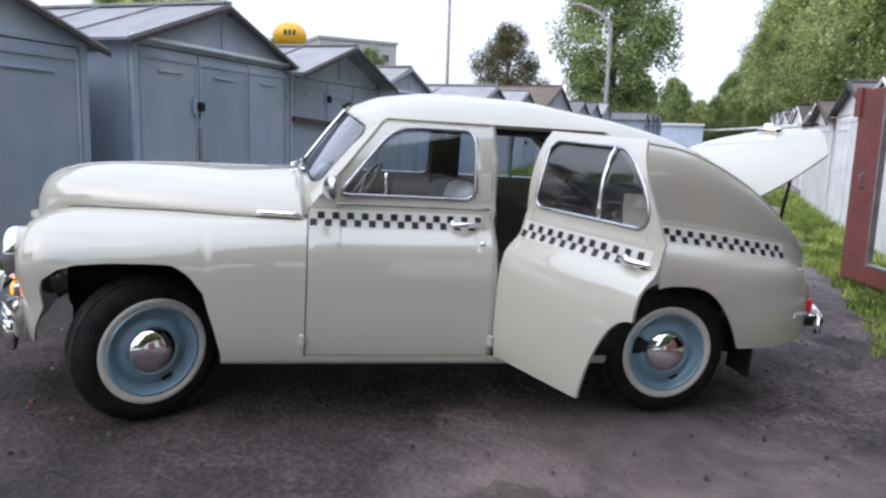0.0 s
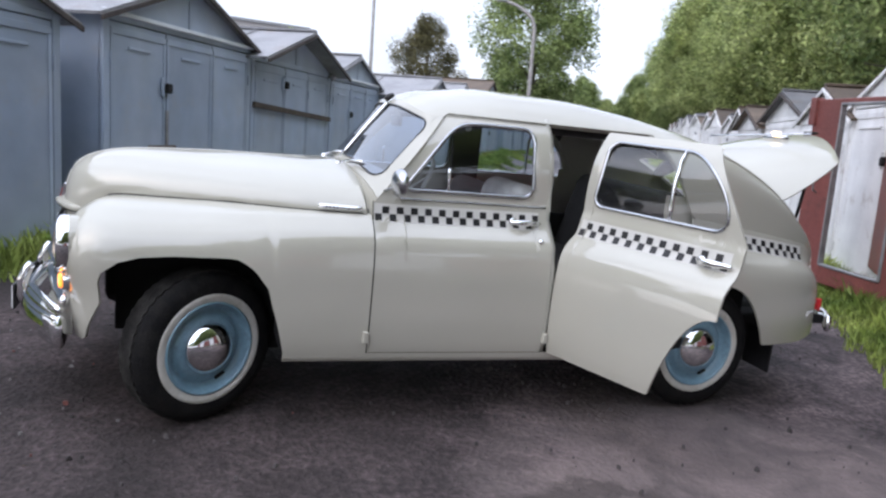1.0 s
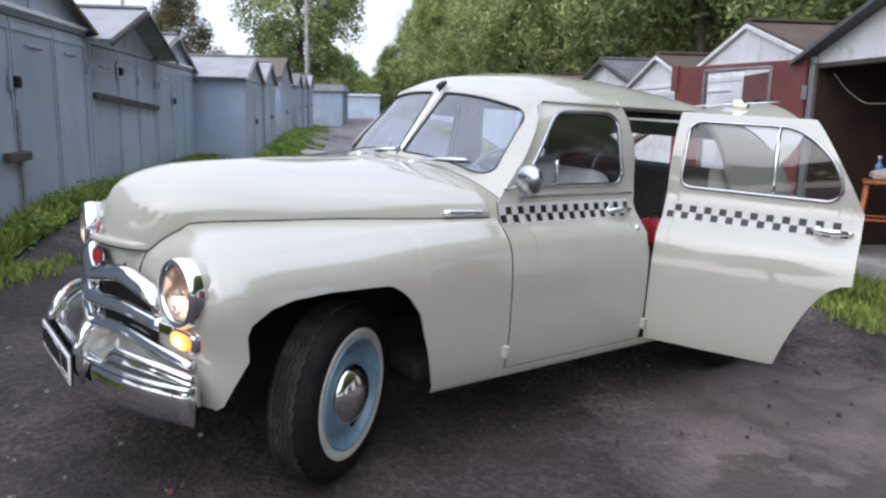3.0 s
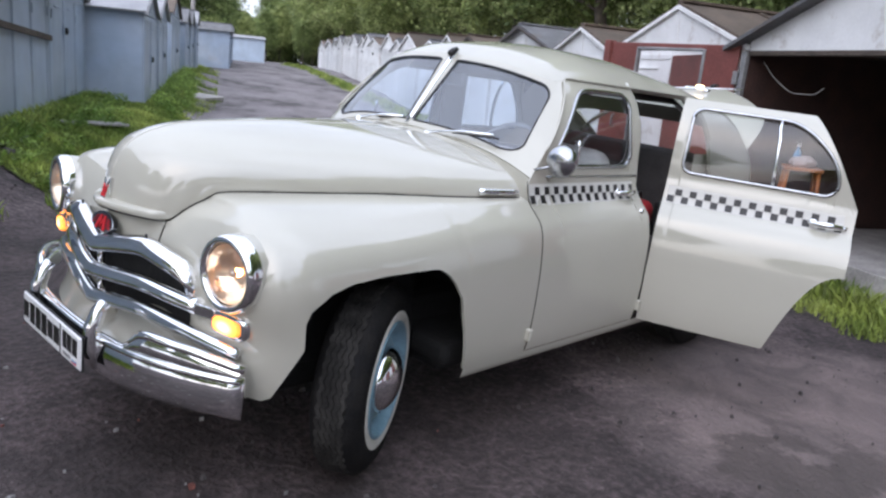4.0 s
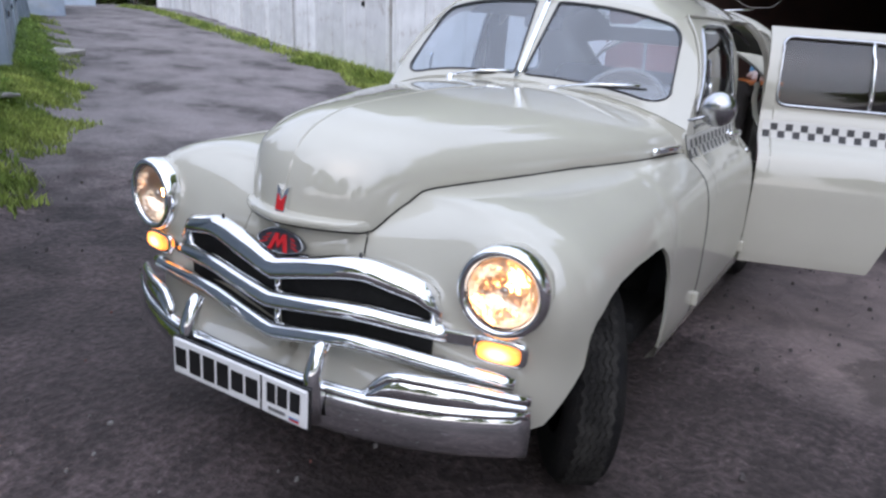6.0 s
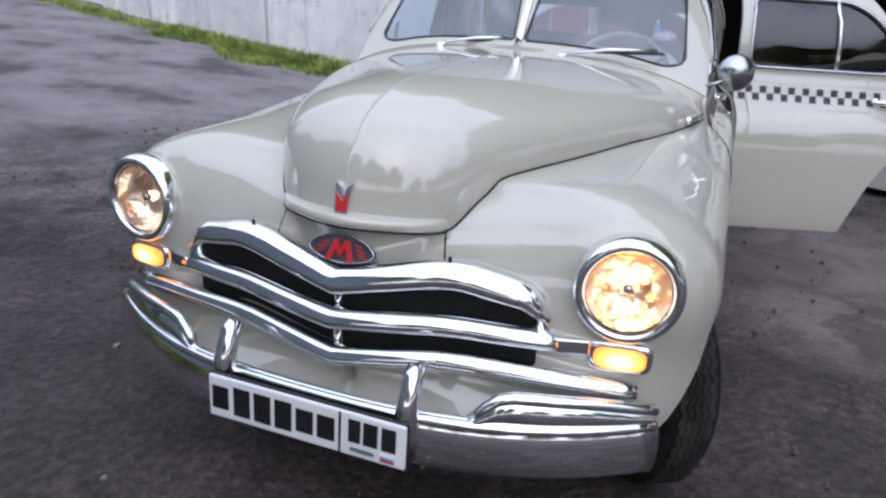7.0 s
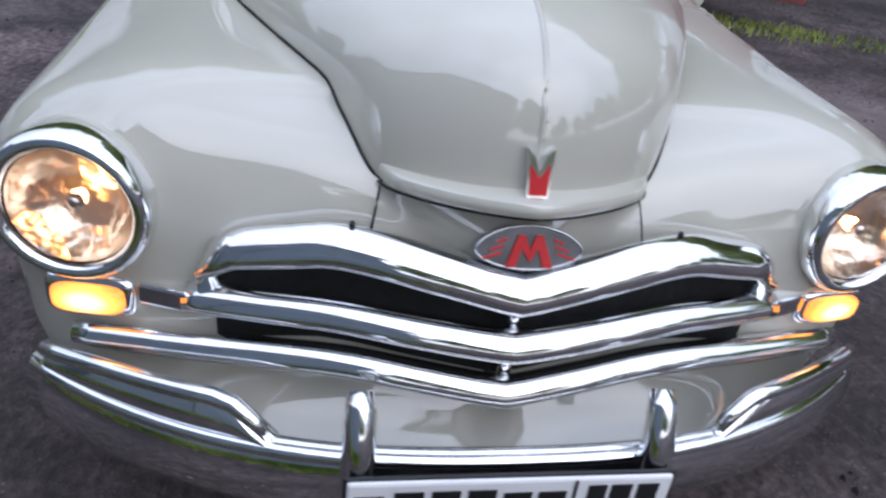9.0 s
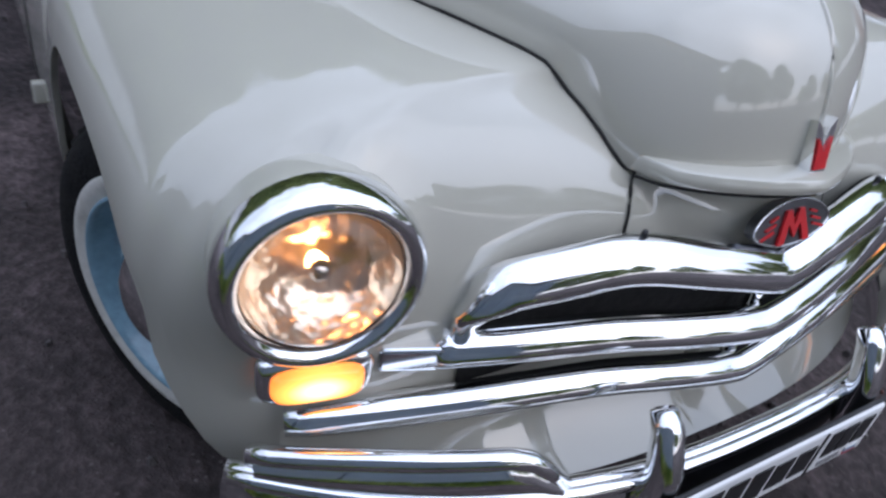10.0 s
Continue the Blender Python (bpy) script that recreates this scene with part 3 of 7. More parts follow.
def garage(m, width, eave, peak, depth, paint, roofing, leaves=(0.35, 0.68), gable_paint=None, sheets=6, label="", group="", bar=None, lock=True, inset=0.28, overhang=0.16, top=None, hasp=False, fore=0.06, lock_z=1.42, barge=None, flashing=False):
    """A sheet-metal lock-up garage with a gabled roof; local x runs along its front, y into it."""
    g = thing("garage", label, "garage", m, group)
    w, mid = width, width / 2
    gable_paint = gable_paint or paint
    part("side_wall", slab("side_wall", 0, 0.05, 0.02, depth, -0.3, eave, paint), parent=g)
    part("side_wall", slab("side_wall", w - 0.05, w, 0.02, depth, -0.3, eave, paint), parent=g)
    part("back_wall", prism("back_wall", [(0.05, -0.3), (w - 0.05, -0.3), (w - 0.05, eave), (mid, peak), (0.05, eave)], depth - 0.05, depth, paint), parent=g)
    part("gable", prism("gable", [(0, eave + 0.0), (w, eave), (w, eave + 0.02), (mid, peak - 0.02), (0, eave + 0.02)], 0.0, 0.04, gable_paint), parent=g)
    part("gable_post", slab("gable_post", mid - 0.03, mid + 0.03, -0.012, -0.001, eave + 0.01, peak - 0.06, gable_paint), parent=g)
    # front frame with the door opening
    fw = 0.09
    head = top if top else eave - 0.06
    part("front_post", slab("front_post", 0, fw, -0.01, 0.05, -0.3, eave, paint), parent=g)
    part("front_post", slab("front_post", w - fw, w, -0.01, 0.05, -0.3, eave, paint), parent=g)
    part("lintel", slab("lintel", fw, w - fw, -0.008, 0.05, head, eave, paint), parent=g)
    cuts = [fw] + [fw + (w - 2 * fw) * c for c in leaves] + [w - fw]
    for k, (x0, x1) in enumerate(zip(cuts[:-1], cuts[1:])):
        leaf = part("door_leaf", slab("door_leaf", x0 + 0.008, x1 - 0.008, 0.0, 0.03, -0.12, head - 0.01, paint), parent=g)
        # raised frame strips and inset panel line
        for z in (0.0, head - 0.12):
            part("rail", slab("rail", x0 + 0.012, x1 - 0.012, -0.012, -0.001, z, z + 0.06, paint, 0.003), parent=leaf)
        for x in (x0 + 0.012, x1 - 0.052):
            part("stile", slab("stile", x, x + 0.04, -0.010, -0.001, 0.06, head - 0.12, paint, 0.003), parent=leaf)
        if x1 - x0 > 0.6:
            part("grip_rail", slab("grip_rail", x0 + inset, x1 - inset, -0.016, -0.001, head - 0.24, head - 0.215, M_STEEL if k == 9 else paint, 0.003), parent=leaf)
        for z in (0.35, head - 0.4):
            part("hinge", slab("hinge", (x0 if k == 0 else x1) - 0.012, (x0 if k == 0 else x1) + 0.012, -0.03, -0.013, z, z + 0.12, paint, 0.004), parent=leaf)
    if lock:
        part("padlock", slab("padlock", cuts[1] - 0.05, cuts[1] + 0.06, -0.06, -0.013, lock_z, lock_z + 0.10, M_DARK, 0.015), parent=g, label="rusty dark padlock and hasp")
        part("keeper", slab("keeper", cuts[1] - 0.11, cuts[1] - 0.055, -0.03, -0.013, lock_z - 0.03, lock_z + 0.15, paint, 0.006), parent=g, label="painted steel lock keeper")
    if hasp:
        part("hasp", slab("hasp", cuts[1] - 0.34, cuts[1] + 0.12, -0.07, -0.013, 0.98, 1.06, M_WOODDARK, 0.01), parent=g, label="dark weathered wooden block on the doors")
        part("chain", slab("chain", cuts[1] - 0.025, cuts[1] + 0.025, -0.03, -0.013, 0.55, 1.42, M_STEEL, 0.004), parent=g)
    if bar is not None:
        part("lock_bar", prism("lock_bar", [(fw - 0.06, bar + 0.12), (w - fw + 0.06, bar), (w - fw + 0.06, bar + 0.07), (fw - 0.06, bar + 0.19)], -0.06, -0.014, M_WOODDARK), parent=g, label="weathered bar across the doors")
    if flashing:
        part("flashing", slab("flashing", -0.03, w + 0.03, -0.055, -0.0125, eave - 0.012, eave + 0.028, M_FLASH, 0.004), parent=g, label="pale metal flashing over the doors")
    # roof slopes with overhang, in sheets
    rise, run = peak - eave, mid
    slope = math.hypot(rise, run)
    k = (run + overhang) / run
    for sgn in (-1, 1):
        e = (mid + sgn * run * k, eave - rise * (k - 1))
        nx, nz = sgn * rise / slope * 0.03, run / slope * 0.03
        out = [(e[0], e[1]), (mid, peak), (mid + nx * 0, peak + 0.035), (e[0] + nx, e[1] + nz)]
        slope_ob = part("roof_slope", prism("roof_slope", out, -fore, depth + 0.08, roofing), parent=g)
        for i in range(1, sheets):
            y = -fore + (depth + 0.2) * i / sheets
            o2 = [(e[0] + nx * 1.02, e[1] + nz * 1.02 + 0.001), (mid, peak + 0.036), (mid, peak + 0.058), (e[0] + nx, e[1] + nz + 0.022)]
            part("seam", prism("seam", o2, y - 0.015, y + 0.015, roofing), parent=slope_ob)
        part("barge_board", prism("barge_board", [(e[0], e[1] - 0.045), (mid, peak - 0.045), (mid, peak + 0.0), (e[0], e[1])], -fore - 0.025, -fore - 0.002, barge or roofing), parent=g)
    part("ridge_cap", slab("ridge_cap", mid - 0.07, mid + 0.07, -fore + 0.01, depth + 0.07, peak + 0.03, peak + 0.066, roofing), parent=g)
    return g


def face_blue(a, b=-2.43, z=-0.05):
    return Matrix.Translation(lane(a, b, z)) @ pose(0, 0, 0, 0, 0, 60)


def face_white(a, b=5.0, z=-0.1):
    """a: the far end, where local x begins."""
    return Matrix.Translation(lane(a, b, z)) @ pose(0, 0, 0, 0, 0, 240)


BLUE_GROUP, WHITE_GROUP = "row of blue-grey garages", "row of white garages"
BLUE_LABEL = "blue-grey sheet-metal garage with gabled roof and closed doors"
garage(face_blue(-0.95), 2.9, 2.15, 2.65, 5.2, M_BLUE, M_PALEROOF, label=BLUE_LABEL, group=BLUE_GROUP, leaves=(0.5,), lock=False, overhang=0.2, barge=M_DARKBOARD)
garage(face_blue(2.50), 2.92, 2.27, 2.78, 5.2, M_BLUE, M_PALEROOF, label="blue-grey garage with three tall door leaves and padlock", group=BLUE_GROUP, leaves=(0.335, 0.68), hasp=True, fore=0.1, lock_z=1.60, barge=M_DARKBOARD, flashing=True)
garage(face_blue(5.45), 2.85, 2.2, 2.66, 5.2, M_BLUE, M_PALEROOF, label="blue-grey garage with a weathered bar across its doors", group=BLUE_GROUP, leaves=(0.36, 0.68), bar=1.42, fore=0.3, lock_z=1.84, barge=M_DARKBOARD)
garage(face_blue(8.36), 2.74, 2.16, 2.60, 5.2, M_BLUE, M_PALEROOF, label="blue-grey garage with closed doors and pale flashing", group=BLUE_GROUP, leaves=(0.36, 0.7), lock_z=1.50, flashing=True)
# beyond the first four the row steps forward towards the lane
for a_blue, b_blue, wd, ev, pk, roofing in ((11.18, -1.50, 2.75, 2.0, 2.42, M_PALEROOF), (14.35, -1.50, 2.7, 2.0, 2.45, M_PALEROOF), (18.3, -1.48, 4.1, 2.15, 2.78, M_RUST), (23.2, -1.35, 2.8, 1.95, 2.38, M_ROOF), (26.3, -1.30, 2.8, 1.95, 2.40, M_ROOF), (29.4, -1.22, 3.0, 2.0, 2.45, M_PALEROOF)):
    garage(face_blue(a_blue, b_blue), wd, ev, pk, 5.0, M_BLUE, roofing, label=BLUE_LABEL, group=BLUE_GROUP, leaves=(0.5,), sheets=4, lock_z=1.1)
for a_blue, b_blue in ((35.0, 0.15), (38.2, 0.25), (41.4, 0.3), (44.6, 0.4)):
    garage(face_blue(a_blue, b_blue), 3.0, 1.75, 2.1, 4.6, M_BLUE, M_ROOF, label="low blue-grey garage standing forward in the row", group=BLUE_GROUP, leaves=(0.5,), sheets=3)
garage(face_blue(60.5, 3.1), 3.2, 1.85, 2.05, 4.0, M_PALEBLUE, M_PALEROOF, label="pale blue garage standing forward where the lane bends", group=BLUE_GROUP, leaves=(0.5,), sheets=3)

WHITE_LABEL = "weathered white sheet-metal garage with gabled roof"
a_white = 6.06
for i in range(22):
    wd = (2.3, 2.9, 2.55, 2.5, 2.4, 2.6)[i % 6]
    a_white += wd + (0.16, 0.06, 0.12)[i % 3]
    garage(face_white(a_white, 5.0 + 0.055 * max(0.0, a_white - 11) + 0.10 * math.sin(i * 2.1)), wd, 2.04 + 0.06 * math.sin(i * 1.7) - 0.26 * ease(8, 17, a_white) - (0.08 if i == 0 else 0), 2.50 + 0.10 * math.sin(i * 2.9) - 0.30 * ease(8, 17, a_white) - (0.13 if i == 0 else 0), 5.0, M_WHITE, (M_RUST, M_ROOF, M_RUST, M_RUST, M_ROOF)[i % 5], label=WHITE_LABEL, group=WHITE_GROUP, leaves=(0.5,), sheets=4, lock=i % 2 == 0, barge=M_DARKBOARD if i in (1, 2) else M_WHITE, fore=0.12 if i in (1, 2) else 0.05)


for k, (a_end, wd) in enumerate(((-0.02, 3.0), (-3.2, 3.2), (-6.5, 3.0), (-9.6, 3.1))):
    garage(face_white(a_end, 8.6), wd, 2.12, 2.6, 5.0, (M_WHITE, M_MAROON)[k % 2], M_ROOF, label="sheet-metal garage with closed double doors", group=WHITE_GROUP, leaves=(0.5,), sheets=4)


garage(face_white(6.26, 5.02), 2.62, 2.12, 2.57, 5.2, M_WHITE, M_RUST, label="white sheet-metal garage with a brown weathered roof", group=WHITE_GROUP, leaves=(0.5,), sheets=5, barge=M_WHITE, overhang=0.08, fore=0.02)


def open_leaf():
    """The open garage's maroon gate leaf, swung against the neighbour, with a wicket opening in it."""
    g = thing("gate_leaf", "maroon steel gate leaf swung open, with an open wicket", "gate", Matrix.Translation(lane(3.66, 4.97, 0)) @ pose(0, 0, 0, 0, 0, 79.4))
    for nm, x0, x1, z0, z1 in (("hinge_panel", 0.0, 0.43, 0.04, 2.0), ("free_panel", 1.33, 1.80, 0.04, 2.0), ("top_rail", 0.43, 1.33, 1.95, 2.0), ("bottom_rail", 0.43, 1.33, 0.04, 0.23)):
        part(nm, slab(nm, x0, x1, -0.02, 0.02, z0, z1, M_MAROON), parent=g)
    for x0, x1, z0, z1 in ((0.40, 0.435, 0.23, 1.95), (1.325, 1.345, 0.23, 1.95), (0.435, 1.325, 1.925, 1.955), (0.435, 1.325, 0.225, 0.25)):
        part("wicket_frame", slab("wicket_frame", x0, x1, -0.035, 0.035, z0, z1, M_STEEL), parent=g, label="dark steel wicket frame")
    w = part("wicket_door", slab("wicket_door", 0, 0.86, -0.012, 0.012, 0.26, 1.90, M_MAROON), parent=g, label="maroon wicket door, ajar")
    w.matrix_basis = pose(0.44, -0.03, 0, 0, 0, -30)
    part("pull_handle", tube([(1.55, 0.025, 1.0), (1.55, 0.07, 1.02), (1.55, 0.07, 1.13), (1.55, 0.025, 1.15)], 0.010, M_STEEL, "pull_handle", 8), parent=g, label="dark steel pull handle")
    part("corner_block", slab("corner_block", 1.74, 1.84, -0.05, 0.05, 1.72, 2.02, M_MAROON), parent=g)
    for z in (0.5, 1.6):
        part("hinge", slab("hinge", -0.03, 0.03, -0.04, 0.03, z, z + 0.14, M_STEEL), parent=g)


open_leaf()


def far_leaf():
    """The other gate leaf, folded back along the neighbour's front."""
    g = thing("gate_leaf", "maroon steel gate leaf folded back beside the open garage", "gate", Matrix.Translation(lane(0.14, 5.52, 0.0)) @ pose(0, 0, 0, 0, 0, 239))
    part("leaf_sheet", slab("leaf_sheet", 0.0, 1.2, -0.02, 0.02, 0.11, 2.02, M_MAROON), parent=g)
    for x0, x1, z0, z1 in ((0.0, 0.06, 0.11, 2.02), (1.14, 1.2, 0.11, 2.02), (0.06, 1.14, 0.11, 0.17), (0.06, 1.14, 1.0, 1.06), (0.06, 1.14, 1.96, 2.02)):
        part("leaf_frame", slab("leaf_frame", x0, x1, -0.05, -0.0205, z0, z1, M_MAROON), parent=g)
    for z in (0.5, 1.6):
        part("hinge", slab("hinge", -0.04, 0.02, -0.03, 0.03, z, z + 0.14, M_STEEL), parent=g)


far_leaf()


def open_garage():
    """Wide dark garage with its doors open."""
    m = face_white(3.6, 5.0, -0.1)
    w, eave, peak, d = 3.45, 2.1, 2.80, 6.0
    g = thing("garage", "open garage with a pale gable and dark maroon inside", "garage", m)
    for x in (0, w - 0.06):
        part("side_wall", slab("side_wall", x, x + 0.06, 0.0, d, -0.3, eave, M_DARKWALL), parent=g)
    part("back_wall", slab("back_wall", 0.06, w - 0.06, d - 0.06, d, -0.3, peak, M_DARKWALL), parent=g)
    part("gable", prism("gable", [(0, eave - 0.05), (w, eave - 0.05), (w, eave + 0.02), (w / 2, peak), (0, eave + 0.02)], 0.0, 0.05, M_WHITE), parent=g, label="pale painted gable board")
    part("lintel", slab("lintel", 0, w, -0.02, 0.06, eave - 0.10, eave - 0.052, M_WOODDARK), parent=g)
    for x0 in (-0.2, w + 0.2):
        e = eave - 0.06
        part("roof_slope", prism("roof_slope", [(x0, e), (w / 2, peak + 0.01), (w / 2, peak + 0.05), (x0, e + 0.04)], -0.15, d + 0.1, M_ROOF), parent=g)
    part("front_post", slab("front_post", 0.0, 0.07, -0.05, -0.001, -0.3, eave - 0.06, M_STEEL), parent=g)
    part("floor_slab", slab("floor_slab", 0.06, w - 0.06, 0.06, d - 0.06, -0.02, 0.24, M_CONCRETE), parent=g)
    sag_z = spline([0.0, 0.25, 0.6, 0.85, 1.0], [1.95, 1.78, 1.66, 1.66, 1.73])
    sag = [(0.14 + 0.66 * t, 0.12 + 0.2 * t, float(sag_z(t))) for t in np.linspace(0, 1, 20)]
    part("cable", tube(sag, 0.0045, M_CONCRETE, "cable", 6), parent=g, label="loosely hanging pale cable")


open_garage()


def stool():
    st = thing("stool", "varnished orange wooden stool in the open garage", "stool", Matrix.Translation(lane(2.98, 5.42, 0.14)) @ pose(0, 0, 0, 0, 0, 25))
    part("seat", box(0.36, 0.36, 0.035, 0.012, (0, 0, 0.70), seg=2), M_STOOL, st)
    for x in (-1, 1):
        for y in (-1, 1):
            part("leg", tube([(x * 0.19, y * 0.19, 0.0), (x * 0.14, y * 0.14, 0.69)], 0.020, M_STOOL, "leg", 8), parent=st)
    for k in (-1, 1):
        part("stretcher", tube([(k * 0.17, -0.17, 0.35), (k * 0.17, 0.17, 0.35)], 0.012, M_STOOL, "stretcher", 6), parent=st)
    top = lane(2.98, 5.42, 0.858)
    rag = thing("rag_heap", "crumpled pale pinkish rags on the stool", "rags", Matrix.Translation(top))
    rng = random.Random(3)
    bm = bmesh.new()
    bmesh.ops.create_icosphere(bm, subdivisions=4, radius=0.12)
    for v in bm.verts:
        n = noise.noise(v.co * 14) * 0.03 + noise.noise(v.co * 30) * 0.012
        v.co = v.co * (1 + n / 0.12)
        v.co.z = max(0.0, v.co.z * 0.55 + 0.045)
    for f in bm.faces:
        f.smooth = True
    part("cloth", bm, M_RAG, rag)
    bt = thing("spray_bottle", "small blue plastic bottle on the stool", "bottle", Matrix.Translation(top + DL * 0.12 + NL * 0.02))
    part("bottle", lathe([(0.0, 0.0), (0.035, 0.0), (0.036, 0.10), (0.03, 0.14), (0.012, 0.16), (0.012, 0.19), (0, 0.19)], 16, M_BLUEPLASTIC), parent=bt).matrix_basis = pose(0, 0, 0, 0, -90, 0)
    part("nozzle", box(0.06, 0.02, 0.03, 0.006, (0, 0, 0.205)), M_PLATE, bt)


stool()


def canister(a, b, h, r, mat, cap, label, kind="canister"):
    o = lane(a, b)
    c = thing(kind, label, kind.replace("_", " "), pose(o.x, o.y, 0.14, 0, 0, a * 90))
    part("body", box(r * 2, r * 1.3, h, r * 0.35, (0, 0, h / 2), seg=3), mat, c)
    part("neck", tube([(r * 0.4, 0, h - 0.01), (r * 0.4, 0, h + 0.05)], r * 0.28, cap, "neck", 12), parent=c)
    part("grip", tube([(-r * 0.7, 0, h - 0.02), (-r * 0.6, 0, h + 0.045), (r * 0.05, 0, h + 0.05), (r * 0.15, 0, h - 0.01)], r * 0.12, mat, "grip", 8), parent=c)


canister(3.52, 5.28, 0.24, 0.10, M_REDPLASTIC, M_PLATE, "red plastic canister standing by the open garage")
canister(3.36, 5.22, 0.30, 0.12, M_GREYPLASTIC, M_BLACK, "dark grey plastic canister with a handle")
canister(3.20, 5.26, 0.27, 0.09, M_GREYPLASTIC, M_REDPLASTIC, "grey plastic oil canister with red cap")
canister(3.60, 5.16, 0.16, 0.09, M_LIME, M_PLATE, "small crumpled yellow-green plastic pack")
canister(3.28, 5.10, 0.21, 0.065, M_PLATE, M_REDPLASTIC, "small white plastic bottle with a red cap", "bottle")
canister(3.14, 5.08, 0.19, 0.07, M_REDPLASTIC, M_BLACK, "small red plastic bottle", "bottle")
canister(3.07, 5.22, 0.20, 0.08, M_LIME, M_BLACK, "lime green plastic canister")
canister(3.44, 5.46, 0.20, 0.10, M_LIME, M_PLATE, "crumpled yellow-green plastic bag-like container")


def bicycle():
    o = lane(-2.3, 5.32)
    bk = thing("bicycle", "old grey bicycle leaning by the garages", "bicycle", pose(o.x, o.y, ground_z(o.x, o.y), 0, 0, 215))
    for x in (0.0, 1.05):
        w = new("wheel")
        w.parent = bk
        w.matrix_basis = pose(x, 0, 0.33, 0, 0, 0)
        part("tyre", tube([(0.315 * math.cos(t), 0, 0.315 * math.sin(t)) for t in np.linspace(0, 2 * math.pi, 49)[:-1]], 0.017, M_RUBBER, "tyre", 8, closed=True, up=(0, 1, 0)), parent=w)
        part("rim", tube([(0.29 * math.cos(t), 0, 0.29 * math.sin(t)) for t in np.linspace(0, 2 * math.pi, 49)[:-1]], 0.010, M_DULLCHROME, "rim", 6, closed=True, up=(0, 1, 0)), parent=w)
        for k in range(18):
            t = k * math.pi / 9
            part("spoke", tube([(0, 0.02 * (-1) ** k, 0), (0.29 * math.cos(t), 0, 0.29 * math.sin(t))], 0.0015, M_DULLCHROME, "spoke", 4), parent=w)
        part("mudguard", tube([(0.345 * math.cos(t), 0, 0.345 * math.sin(t)) for t in np.linspace(0.3, 2.7, 20)], 0.022, M_DULLCHROME, "mudguard", 6, flat=0.3), parent=bk).matrix_basis = pose(x, 0, 0.33)
    for p, q in (((0, 0, 0.33), (0.12, 0, 0.85)), ((0.12, 0, 0.80), (0.68, 0, 0.80)), ((0.14, 0, 0.72), (0.58, 0, 0.30)), ((0.58, 0, 0.30), (0.70, 0, 0.92)), ((0.58, 0, 0.30), (1.05, 0, 0.33)), ((0.68, 0, 0.78), (1.05, 0, 0.33)), ((0.12, 0, 0.85), (0.13, 0, 0.98))):
        part("frame_tube", tube([p, q], 0.015, M_STEEL, "frame_tube", 8), parent=bk)
    part("saddle", box(0.26, 0.15, 0.06, 0.025, (0.74, 0, 0.95), seg=3), M_BLACK, bk)
    part("handlebar", tube([(0.26, -0.28, 1.0), (0.14, -0.2, 1.02), (0.13, 0, 0.99), (0.14, 0.2, 1.02), (0.26, 0.28, 1.0)], 0.012, M_DULLCHROME, "handlebar", 8), parent=bk)


bicycle()

# ---- the car: x runs rearward from the front axle, y to its right side ----
from mathutils.bvhtree import BVHTree

CAR = thing("car", "cream vintage taxi sedan with checker stripe, rear door and boot open", "car", pose(0, 0, 0, 2.167, 1.416, 0))
S = spline([0.30, 0.42, 0.55, 0.70, 0.82, 0.90, 0.935, 0.96, 0.982, 1.01, 1.05, 1.10], [0.828, 0.853, 0.860, 0.858, 0.848, 0.828, 0.803, 0.775, 0.750, 0.734, 0.722, 0.710])
ROOF_Z = spline([0.95, 1.15, 1.5, 1.85, 2.3, 2.65, 3.05, 3.6, 3.83], [1.548, 1.622, 1.660, 1.656, 1.605, 1.522, 1.350, 0.95, 0.76])


def boxy(x):
    """How square the cabin's section is."""
    return 2.8 + 1.2 * ease(2.0, 2.6, x) + 2.4 * ease(2.4, 2.95, x)



def wide(x):
    t = max(0.0, (x - 2.75) / 1.07)
    return max(0.0, 1 - t ** 2.8) ** (1 / 2.8)


def belt(x):
    return 1.10 - 0.12 * max(0.0, x - 2.35) ** 1.38 - 0.9 * max(0.0, x - 3.42) ** 1.5


def side_y(x, z):
    """Half width of the body side at a place along it and a height."""
    zb = belt(x)
    if z <= zb:
        return float(S(0.30 + (z - 0.30) * 0.80 / (zb - 0.30))) * wide(x)
    q = min(1.0, (z - zb) / (float(ROOF_Z(x)) - zb))
    return 0.706 * wide(x) * (1 - q ** boxy(x)) ** (1 / boxy(x))


def door_top(x):
    if x < 1.11:
        return 1.085 + (x - 0.77) * 1.22
    return 1.505 if x < 2.29 else 1.505 - 0.42 * ((x - 2.29) / 0.27) ** 1.2


def arch_front(x):
    return 0.79 - 0.43 * (abs(x) / 0.5) ** 3.5 if x < 0 else 0.795 - 0.475 * (x / 0.368) ** 4


def arch_rear(x):
    return 0.745 - 0.36 * (abs(x - 2.69) / 0.385) ** 2.8


def outward(me):
    """Turns the faces so that they look away from the middle of the car."""
    total = 0.0
    for f in me.polygons:
        c = f.center
        total += f.area * f.normal.dot(Vector((c.x - 1.4 if c.x < 0.3 or c.x > 3.2 else 0, c.y, c.z - 0.7)))
    if total < 0:
        me.flip_normals()
    return me


def door_cut(x):
    """Lower edge of the rear door over the wheel."""
    return 0.365 if x < 2.285 else 0.79 - 0.42 * max(0.0, 1 - (x - 2.285) / 0.275) ** 2.3


def cluster(a, b, n):
    """Stations that crowd towards both ends."""
    return [a + (b - a) * (1 - math.cos(math.pi * k / n)) / 2 for k in range(n + 1)]


